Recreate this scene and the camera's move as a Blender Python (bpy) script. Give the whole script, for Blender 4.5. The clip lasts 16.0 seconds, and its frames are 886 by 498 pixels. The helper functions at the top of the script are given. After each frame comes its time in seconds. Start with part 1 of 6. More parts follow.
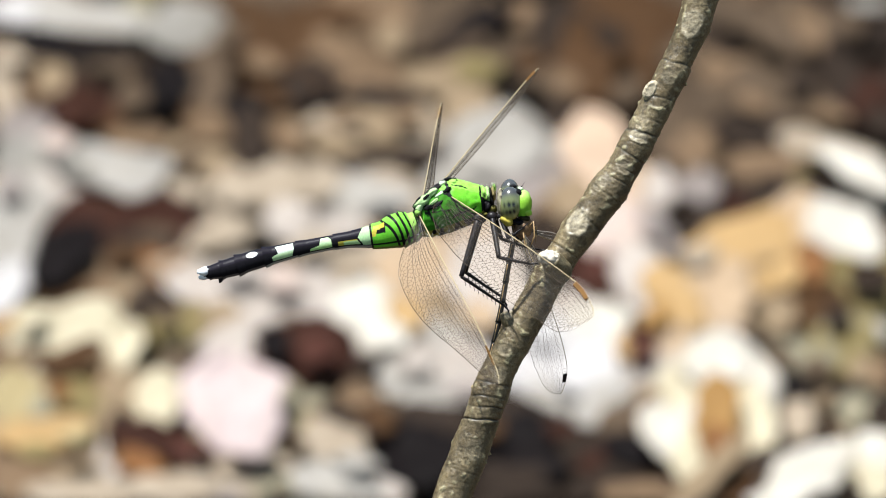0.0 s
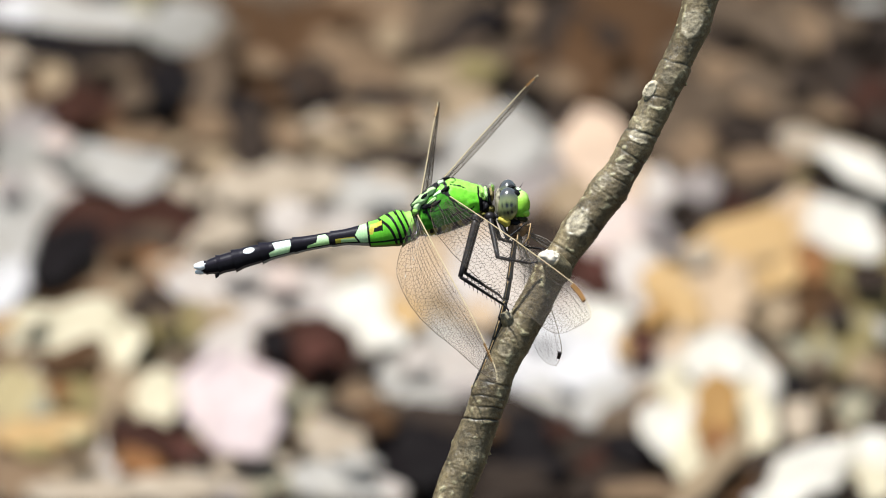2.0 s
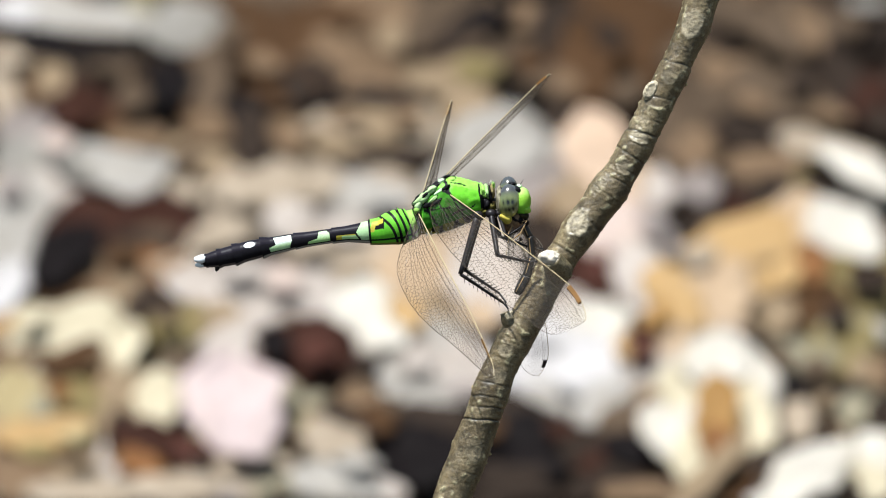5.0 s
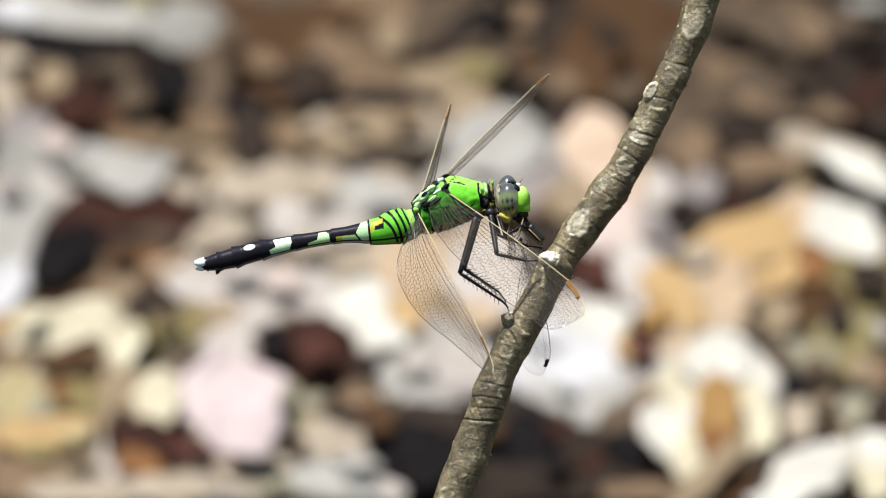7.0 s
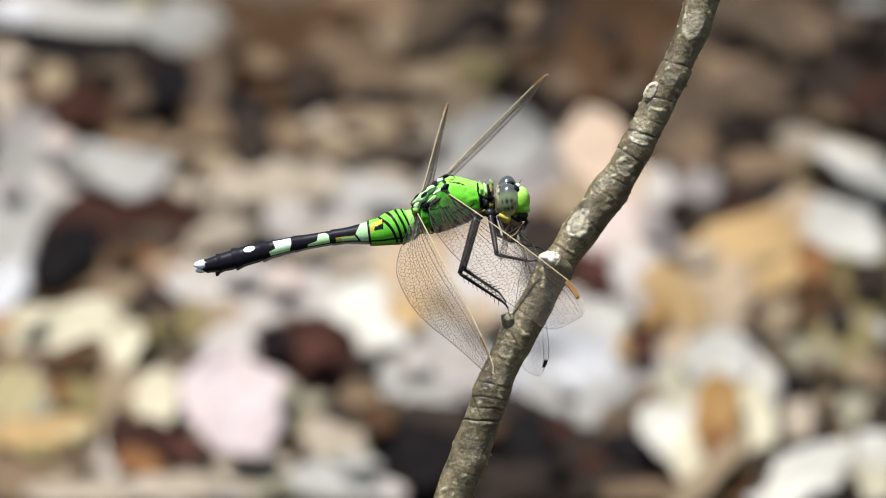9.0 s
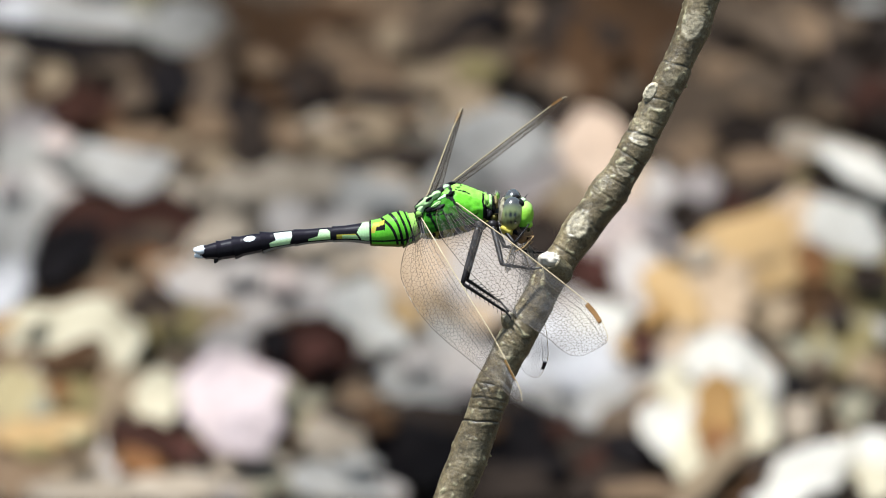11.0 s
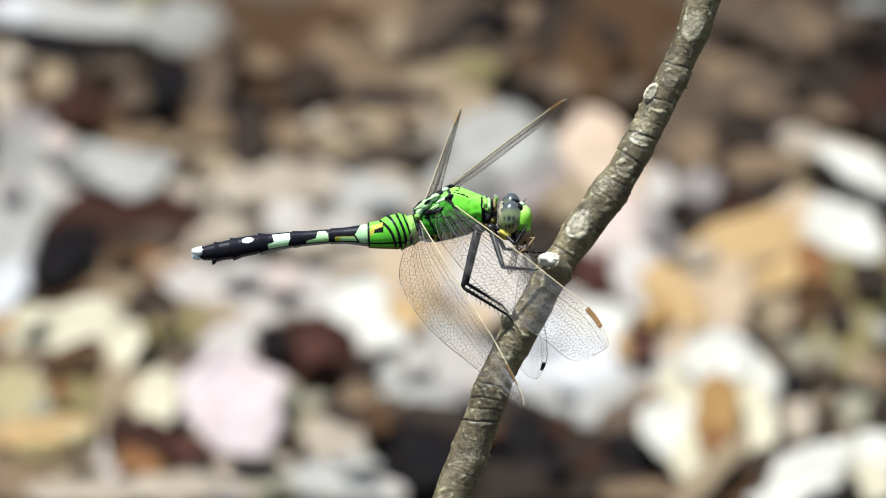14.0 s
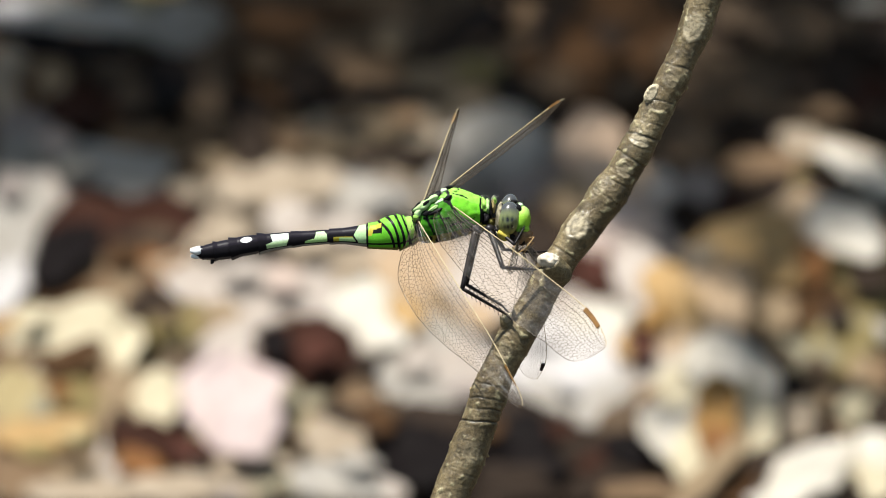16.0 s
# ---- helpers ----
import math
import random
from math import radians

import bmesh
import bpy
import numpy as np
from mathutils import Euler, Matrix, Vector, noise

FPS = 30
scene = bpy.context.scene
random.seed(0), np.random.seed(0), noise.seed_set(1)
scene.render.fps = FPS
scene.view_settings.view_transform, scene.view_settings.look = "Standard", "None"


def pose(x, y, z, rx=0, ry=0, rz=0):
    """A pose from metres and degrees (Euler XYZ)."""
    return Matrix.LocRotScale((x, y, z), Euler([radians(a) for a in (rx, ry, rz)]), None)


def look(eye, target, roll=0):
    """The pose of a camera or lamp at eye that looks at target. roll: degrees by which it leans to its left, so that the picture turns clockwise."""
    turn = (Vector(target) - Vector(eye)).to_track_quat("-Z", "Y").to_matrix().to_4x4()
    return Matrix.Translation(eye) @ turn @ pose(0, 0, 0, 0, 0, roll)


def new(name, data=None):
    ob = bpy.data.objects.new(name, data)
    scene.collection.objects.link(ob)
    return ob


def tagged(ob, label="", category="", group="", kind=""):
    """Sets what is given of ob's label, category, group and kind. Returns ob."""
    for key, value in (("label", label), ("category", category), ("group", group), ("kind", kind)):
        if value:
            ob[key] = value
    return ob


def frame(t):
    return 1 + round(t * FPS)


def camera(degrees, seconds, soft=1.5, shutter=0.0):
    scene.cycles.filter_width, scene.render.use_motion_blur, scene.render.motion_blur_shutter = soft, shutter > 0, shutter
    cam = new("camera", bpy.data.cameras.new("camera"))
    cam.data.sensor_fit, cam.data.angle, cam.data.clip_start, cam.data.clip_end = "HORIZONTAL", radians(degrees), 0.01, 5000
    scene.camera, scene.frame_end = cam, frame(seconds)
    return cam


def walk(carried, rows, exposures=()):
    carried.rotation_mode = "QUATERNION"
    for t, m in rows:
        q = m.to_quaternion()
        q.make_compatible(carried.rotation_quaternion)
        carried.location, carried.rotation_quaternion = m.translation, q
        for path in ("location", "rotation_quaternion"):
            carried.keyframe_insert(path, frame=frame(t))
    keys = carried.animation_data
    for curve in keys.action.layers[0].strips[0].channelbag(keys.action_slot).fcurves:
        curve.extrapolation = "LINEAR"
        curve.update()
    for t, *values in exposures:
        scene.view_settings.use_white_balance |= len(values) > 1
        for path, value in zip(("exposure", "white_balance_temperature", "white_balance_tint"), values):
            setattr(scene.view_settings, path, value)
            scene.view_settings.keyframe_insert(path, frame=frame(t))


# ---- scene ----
# A green dragonfly eats a damselfly on a bare twig over sunlit leaf litter.
# The close subject is placed to fit the camera's view, on a plane facing it ("board"): x to
# the right, y down, in steps of 0.07 mm, with d the depth in steps behind the board.

STEP = 1.0 / 14240.0            # one board step in metres (body 42 mm long)
PITCH = radians(24.0)           # how far the camera looks down
REACH = 1.40                    # camera to board
HEIGHT = 0.32                   # the board's middle above the ground
RIGHT = Vector((1, 0, 0))
AWAY = Vector((0, math.cos(PITCH), -math.sin(PITCH)))
UP = Vector((0, math.sin(PITCH), math.cos(PITCH)))
FOCUS = Vector((0, 0, HEIGHT))
BOARD = Matrix((
    (RIGHT.x, AWAY.x, UP.x, FOCUS.x),
    (RIGHT.y, AWAY.y, UP.y, FOCUS.y),
    (RIGHT.z, AWAY.z, UP.z, FOCUS.z),
    (0, 0, 0, 1)))


def on_board(x, y, d=0.0):
    """A point of the board in the board's own space, in metres."""
    return Vector(((x - 784) * STEP, d * STEP, (441 - y) * STEP))


# ---------------------------------------------------------------- camera
cam = camera(2 * math.degrees(math.atan(784 * STEP / REACH)), 16.0, soft=1.05)
eye = FOCUS - AWAY * REACH
cam_pose = look(eye, FOCUS)
cam.data.dof.use_dof = True
cam.data.dof.focus_distance = REACH
cam.data.dof.aperture_fstop = 43.5
walk(cam, [(0.0, cam_pose), (16.0, cam_pose)],
     exposures=[(0, 0.86, 6050, 10), (1.0, 0.86, 6050, 10), (2, 0.82, 6000, 10), (4, 0.78, 6000, 10), (7, 0.77, 6000, 10), (9, 0.75, 5900, 10), (11.3, 0.87, 5750, 9), (12.5, 0.96, 5700, 8), (13.0, 0.92, 5700, 7),
                (13.6, 0.80, 5650, 7), (14.6, 0.84, 5900, 6), (15.3, 0.82, 6350, 9), (16, 0.80, 6450, 10)])

# ---------------------------------------------------------------- light
SUN_WAY = Vector((-0.22, 0.05, 0.97)).normalized()     # towards the sun
world = bpy.data.worlds.new("sky")
scene.world = world
world.use_nodes = True
sky = world.node_tree.nodes.new("ShaderNodeTexSky")
sky.sky_type = 'NISHITA'
sky.sun_disc = False
sky.sun_elevation = math.asin(SUN_WAY.z)
sky.sun_rotation = math.atan2(SUN_WAY.x, SUN_WAY.y)
background = world.node_tree.nodes["Background"]
# the light from above comes down through leaves, so a little warmer than the open sky
warm = world.node_tree.nodes.new("ShaderNodeMix")
warm.data_type, warm.blend_type = 'RGBA', 'MULTIPLY'
warm.inputs["Factor"].default_value = 1.0
warm.inputs["B"].default_value = (1.0, 0.94, 0.73, 1)
world.node_tree.links.new(sky.outputs[0], warm.inputs["A"])
world.node_tree.links.new(warm.outputs["Result"], background.inputs[0])
background.inputs[1].default_value = 0.084
sun = new("sun", bpy.data.lights.new("sun", 'SUN'))
sun.data.energy = 5.0
sun.data.angle = radians(0.53)
sun.data.color = (1.0, 0.985, 0.91)
sun.matrix_world = look(SUN_WAY * 20, (0, 0, 0))

# ---------------------------------------------------------------- mesh helpers


def part(name, verts, faces, material, parent=None, label="", tints=None, smooth=True):
    """One mesh object under its thing; tints: a colour for every corner point."""
    me = bpy.data.meshes.new(name)
    me.from_pydata([tuple(v) for v in verts], [], faces)
    me.validate()
    me.materials.append(material)
    if smooth:
        me.polygons.foreach_set("use_smooth", [True] * len(me.polygons))
    if tints is not None:
        layer = me.color_attributes.new("tint", 'FLOAT_COLOR', 'POINT')
        flat = np.ones((len(tints), 4), dtype=np.float32)
        flat[:, :3] = np.array(tints, dtype=np.float32)
        layer.data.foreach_set("color", flat.ravel())
    me.update()
    ob = new(name, me)
    if parent is not None:
        ob.parent = parent
    return tagged(ob, label)


def thing(name, m, label, category, group="", kind=""):
    """An empty at a thing's base, which parents its parts."""
    ob = new(name)
    ob.empty_display_size = 0.005
    ob.matrix_world = m
    return tagged(ob, label, category, group, kind)


def frames_along(pts):
    """A tangent and two steady cross directions for each point of a line."""
    n = len(pts)
    out = []
    side = None
    for i in range(n):
        t = (pts[min(i + 1, n - 1)] - pts[max(i - 1, 0)])
        t = t.normalized() if t.length > 1e-9 else Vector((1, 0, 0))
        if side is None:
            ref = Vector((0, 1, 0)) if abs(t.y) < 0.9 else Vector((1, 0, 0))
            side = ref - t * ref.dot(t)
        else:
            side = side - t * side.dot(t)
        side = side.normalized()
        out.append((t, side, t.cross(side)))
    return out


def tube(pts, radii, sides=8, flat=1.0):
    """A capped round tube through pts."""
    verts, faces = [], []
    fr = frames_along(pts)
    for p, r, (t, a, b) in zip(pts, radii, fr):
        for k in range(sides):
            w = 2 * math.pi * k / sides
            verts.append(p + a * (r * math.cos(w)) * flat + b * (r * math.sin(w)))
    for i in range(len(pts) - 1):
        for k in range(sides):
            k2 = (k + 1) % sides
            faces.append((i * sides + k, i * sides + k2, (i + 1) * sides + k2, (i + 1) * sides + k))
    first, last = len(verts), len(verts) + 1
    verts += [pts[0], pts[-1]]
    base = (len(pts) - 1) * sides
    for k in range(sides):
        k2 = (k + 1) % sides
        faces.append((first, k2, k))
        faces.append((last, base + k, base + k2))
    return verts, faces


def joined(*pieces):
    """Several (verts, faces) in one."""
    verts, faces = [], []
    for v, f in pieces:
        o = len(verts)
        verts += list(v)
        faces += [tuple(i + o for i in q) for q in f]
    return verts, faces


def ball(centre, rx, ry, rz, rings=16, sides=24, m=None):
    verts, faces = [], []
    for i in range(rings + 1):
        a = math.pi * i / rings
        for k in range(sides):
            w = 2 * math.pi * k / sides
            p = Vector((rx * math.sin(a) * math.cos(w), ry * math.sin(a) * math.sin(w), rz * math.cos(a)))
            verts.append(Vector(centre) + (m @ p if m else p))
    for i in range(rings):
        for k in range(sides):
            k2 = (k + 1) % sides
            faces.append((i * sides + k, (i + 1) * sides + k, (i + 1) * sides + k2, i * sides + k2))
    return verts, faces


def smooth_line(pts, n):
    """n points along a rounded line (Catmull-Rom) through pts."""
    out = []
    m = len(pts) - 1
    for i in range(n):
        u = i / (n - 1) * m
        k = min(int(u), m - 1)
        f = u - k
        p0, p1, p2, p3 = pts[max(k - 1, 0)], pts[k], pts[k + 1], pts[min(k + 2, m)]
        out.append(0.5 * ((2 * p1) + (p2 - p0) * f + (2 * p0 - 5 * p1 + 4 * p2 - p3) * f * f
                          + (3 * p1 - p0 - 3 * p2 + p3) * f ** 3))
    return out


def ramp(x, *stops):
    """A number that goes straight from stop to stop; stops are (x, value)."""
    if x <= stops[0][0]:
        return stops[0][1]
    for (a, va), (b, vb) in zip(stops, stops[1:]):
        if x <= b:
            return va + (vb - va) * (x - a) / (b - a)
    return stops[-1][1]


def blend(a, b, f):
    f = min(max(f, 0.0), 1.0)
    return tuple(p + (q - p) * f for p, q in zip(a, b))


# ---------------------------------------------------------------- materials


def material(name, rough=0.6, spec=0.4):
    m = bpy.data.materials.new(name)
    m.use_nodes = True
    s = m.node_tree.nodes["Principled BSDF"]
    s.inputs["Roughness"].default_value = rough
    s.inputs["Specular IOR Level"].default_value = spec
    return m, m.node_tree.nodes, m.node_tree.links, s


def noise_node(nodes, links, scale, detail=4.0, rough=0.6, coord=None, stretch=None):
    tex = nodes.new("ShaderNodeTexNoise")
    tex.inputs["Scale"].default_value = scale
    tex.inputs["Detail"].default_value = detail
    tex.inputs["Roughness"].default_value = rough
    src = coord
    if src is None:
        src = nodes.new("ShaderNodeTexCoord").outputs["Object"]
    if stretch:
        mp = nodes.new("ShaderNodeMapping")
        mp.inputs["Scale"].default_value = stretch
        links.new(src, mp.inputs["Vector"])
        src = mp.outputs["Vector"]
    links.new(src, tex.inputs["Vector"])
    return tex


def mix_node(nodes, links, kind, fac, a, b):
    mx = nodes.new("ShaderNodeMix")
    mx.data_type = 'RGBA'
    mx.blend_type = kind
    for sock, val in ((mx.inputs["Factor"], fac), (mx.inputs["A"], a), (mx.inputs["B"], b)):
        if isinstance(val, (int, float)):
            sock.default_value = val
        elif isinstance(val, tuple):
            sock.default_value = (*val[:3], 1)
        else:
            links.new(val, sock)
    return mx.outputs["Result"]


def ramp_node(nodes, links, src, *stops):
    r = nodes.new("ShaderNodeValToRGB")
    while len(r.color_ramp.elements) < len(stops):
        r.color_ramp.elements.new(0.5)
    for e, (p, c) in zip(r.color_ramp.elements, stops):
        e.position = p
        e.color = (*c[:3], 1) if isinstance(c, tuple) else (c, c, c, 1)
    links.new(src, r.inputs["Fac"])
    return r.outputs["Color"]


def bump(nodes, links, shader, height, strength, distance):
    b = nodes.new("ShaderNodeBump")
    b.inputs["Strength"].default_value = strength
    b.inputs["Distance"].default_value = distance
    links.new(height, b.inputs["Height"])
    links.new(b.outputs["Normal"], shader.inputs["Normal"])


def tinted_cuticle(name, rough, spec, grain, relief):
    """Insect shell: markings and painted shade come with the mesh, the shader adds grain."""
    m, n, l, s = material(name, rough, spec)
    att = n.new("ShaderNodeAttribute")
    att.attribute_name = "tint"
    big = noise_node(n, l, 700, 3)
    fine = noise_node(n, l, 5200, 3)
    c = mix_node(n, l, 'MULTIPLY', 1.0, att.outputs["Color"], ramp_node(n, l, big.outputs[0], (0.3, 1 - grain), (0.7, 1.0)))
    c = mix_node(n, l, 'MULTIPLY', 1.0, c, ramp_node(n, l, fine.outputs[0], (0.3, 1 - grain), (0.65, 1.0)))
    l.new(c, s.inputs["Base Color"])
    bump(n, l, s, fine.outputs[0], relief, 0.00006)
    return m


CUTICLE = tinted_cuticle("cuticle", 0.38, 0.06, 0.20, 0.22)
EYE = tinted_cuticle("compound_eye", 0.22, 0.4, 0.10, 0.05)
EYE.node_tree.nodes["Principled BSDF"].inputs["Coat Weight"].default_value = 1.0
EYE.node_tree.nodes["Principled BSDF"].inputs["Coat Roughness"].default_value = 0.13


def plain(name, colour, rough, spec=0.4, grain=0.3, scale=900.0):
    m, n, l, s = material(name, rough, spec)
    tex = noise_node(n, l, scale, 4)
    l.new(mix_node(n, l, 'MULTIPLY', 1.0, tuple(colour), ramp_node(n, l, tex.outputs[0], (0.3, 1 - grain), (0.7, 1.0))),
          s.inputs["Base Color"])
    bump(n, l, s, tex.outputs[0], 0.3, 0.00005)
    return m


LEG_BLACK = plain("black_chitin", (0.015, 0.012, 0.014), 0.42, 0.25)
WHITE_HORN = plain("white_horn", (0.80, 0.82, 0.84), 0.4)
VEIN_DARK = plain("dark_vein", (0.080, 0.055, 0.036), 0.26, 0.8)
VEIN_SOFT = plain("soft_vein", (0.20, 0.17, 0.14), 0.45)
VEIN_PALE = plain("pale_vein", (0.46, 0.36, 0.20), 0.38, 0.5)
STIGMA_AMBER = plain("amber_stigma", (0.17, 0.085, 0.026), 0.65, 0.1)
HAIR = plain("pale_hair", (0.62, 0.60, 0.50), 0.4, 0.4)
STIGMA_DARK = plain("dark_stigma", (0.02, 0.012, 0.012), 0.4)
PREY_BROWN = plain("brown_prey", (0.27, 0.16, 0.08), 0.5, 0.4, 0.75, 2600)
PREY_DARK = plain("dark_prey", (0.014, 0.012, 0.011), 0.42)
PREY_STRAW = plain("straw_prey", (0.42, 0.27, 0.12), 0.45)


def wing_skin(name, tint, body, sheen):
    """Clear wing membrane: mostly see-through, a little milky, glossy."""
    m = bpy.data.materials.new(name)
    m.use_nodes = True
    n, l = m.node_tree.nodes, m.node_tree.links
    n.clear()
    out = n.new("ShaderNodeOutputMaterial")
    clear = n.new("ShaderNodeBsdfTransparent")
    clear.inputs["Color"].default_value = (*tint, 1)
    milk = n.new("ShaderNodeBsdfTranslucent")
    milk.inputs["Color"].default_value = (0.60, 0.54, 0.44, 1)
    dust = n.new("ShaderNodeBsdfDiffuse")
    dust.inputs["Color"].default_value = (0.60, 0.54, 0.44, 1)
    gloss = n.new("ShaderNodeBsdfGlossy")
    gloss.inputs["Roughness"].default_value = 0.38
    gloss.inputs["Color"].default_value = (0.9, 0.92, 1.0, 1)
    tex = noise_node(n, l, 420, 3)
    amount = n.new("ShaderNodeMapRange")
    amount.inputs["To Min"].default_value = body * 0.5
    amount.inputs["To Max"].default_value = body * 1.5
    l.new(tex.outputs[0], amount.inputs["Value"])
    both = n.new("ShaderNodeMixShader")
    both.inputs[0].default_value = 0.5
    l.new(milk.outputs[0], both.inputs[1])
    l.new(dust.outputs[0], both.inputs[2])
    one = n.new("ShaderNodeMixShader")
    l.new(amount.outputs[0], one.inputs[0])
    l.new(clear.outputs[0], one.inputs[1])
    l.new(both.outputs[0], one.inputs[2])
    two = n.new("ShaderNodeMixShader")
    two.inputs[0].default_value = sheen
    ripple = n.new("ShaderNodeBump")
    ripple.inputs["Strength"].default_value = 0.35
    ripple.inputs["Distance"].default_value = 0.0002
    l.new(noise_node(n, l, 900, 2).outputs[0], ripple.inputs["Height"])
    l.new(ripple.outputs[0], gloss.inputs["Normal"])
    l.new(one.outputs[0], two.inputs[1])
    l.new(gloss.outputs[0], two.inputs[2])
    l.new(two.outputs[0], out.inputs[0])
    return m


WING_SKIN = wing_skin("wing_membrane", (0.985, 0.970, 0.945), 0.008, 0.004)
PREY_SKIN = wing_skin("prey_membrane", (0.98, 0.98, 0.975), 0.025, 0.006)


def bark():
    """Olive-brown twig bark: mottled, finely cracked, with crusts, scars and ring grooves from the mesh."""
    m, n, l, s = material("twig_bark", 0.5, 0.4)
    big = noise_node(n, l, 230, 6, 0.68)
    mid = noise_node(n, l, 900, 6, 0.72)
    fine = noise_node(n, l, 3200, 5, 0.75)
    att = n.new("ShaderNodeAttribute")
    att.attribute_name = "tint"
    c = ramp_node(n, l, big.outputs[0], (0.30, (0.058, 0.040, 0.019)), (0.44, (0.138, 0.100, 0.050)),
                  (0.58, (0.215, 0.162, 0.086)), (0.74, (0.39, 0.315, 0.19)))
    c = mix_node(n, l, 'MULTIPLY', 1.0, c, ramp_node(n, l, mid.outputs[0], (0.34, 0.55), (0.52, 0.95), (0.68, 1.15)))
    c = mix_node(n, l, 'MULTIPLY', 1.0, c, ramp_node(n, l, fine.outputs[0], (0.32, 0.45), (0.55, 1.0)))
    marks = n.new("ShaderNodeSeparateColor")      # red: grooves, green: scars, blue: crust
    l.new(att.outputs["Color"], marks.inputs[0])
    c = mix_node(n, l, 'MIX', marks.outputs[2], c, mix_node(n, l, 'MULTIPLY', 1.0, (0.42, 0.36, 0.21), ramp_node(n, l, fine.outputs[0], (0.35, 0.3), (0.6, 1.0))))
    # pale scar colour, raised further so that it also paints sun glints
    pale = mix_node(n, l, 'MULTIPLY', 0.8, (0.50, 0.42, 0.285), ramp_node(n, l, mid.outputs[0], (0.38, 0.22), (0.60, 1.0)))
    c = mix_node(n, l, 'MIX', marks.outputs[1], c, pale)
    c = mix_node(n, l, 'MULTIPLY', 1.0, c, marks.outputs[0])
    l.new(c, s.inputs["Base Color"])
    l.new(ramp_node(n, l, mid.outputs[0], (0.35, 0.50), (0.65, 0.24)), s.inputs["Roughness"])
    s.inputs["Coat Weight"].default_value = 0.35
    s.inputs["Coat Roughness"].default_value = 0.3
    both = n.new("ShaderNodeMath")
    both.operation = 'MULTIPLY_ADD'
    both.inputs[1].default_value = 0.4
    l.new(fine.outputs[0], both.inputs[0])
    l.new(mid.outputs[0], both.inputs[2])
    bump(n, l, s, both.outputs[0], 0.8, 0.00022)
    return m


BARK = bark()
CUT_WOOD = plain("cut_wood", (0.74, 0.65, 0.53), 0.55, 0.4, 0.4, 1600)
CORK_SCAR = plain("cork_scar", (0.66, 0.56, 0.39), 0.6, 0.4, 0.75, 2600)
BUD_TAN = plain("bud_tan", (0.42, 0.33, 0.17), 0.6, 0.3, 0.4, 1500)


def dry_leaf(name, colour, dark, rough=0.6, spec=0.12):
    """A dead leaf: fibres along it, blotches across it, a shade of its own."""
    m, n, l, s = material(name, rough, spec)
    info = n.new("ShaderNodeObjectInfo")
    geo = n.new("ShaderNodeNewGeometry")
    blot = noise_node(n, l, 90, 5, 0.65)
    fibre = noise_node(n, l, 240, 3, 0.6, None, (0.25, 3.0, 1.0))
    c = mix_node(n, l, 'MIX', ramp_node(n, l, blot.outputs[0], (0.38, 0.0), (0.72, 1.0)), tuple(colour), tuple(dark))
    c = mix_node(n, l, 'MULTIPLY', 1.0, c, ramp_node(n, l, fibre.outputs[0], (0.3, 0.78), (0.65, 1.0)))
    c = mix_node(n, l, 'MULTIPLY', 1.0, c, ramp_node(n, l, info.outputs["Random"], (0.0, 0.88), (1.0, 1.0)))
    c = mix_node(n, l, 'MULTIPLY', 1.0, c, ramp_node(n, l, geo.outputs["Random Per Island"], (0.0, 0.8), (1.0, 1.0)))
    l.new(c, s.inputs["Base Color"])
    bump(n, l, s, fibre.outputs[0], 0.5, 0.0006)
    glow = n.new("ShaderNodeBsdfTranslucent")
    l.new(c, glow.inputs["Color"])
    both = n.new("ShaderNodeMixShader")
    both.inputs[0].default_value = 0.22
    l.new(s.outputs[0], both.inputs[1])
    l.new(glow.outputs[0], both.inputs[2])
    l.new(both.outputs[0], n["Material Output"].inputs["Surface"])
    return m


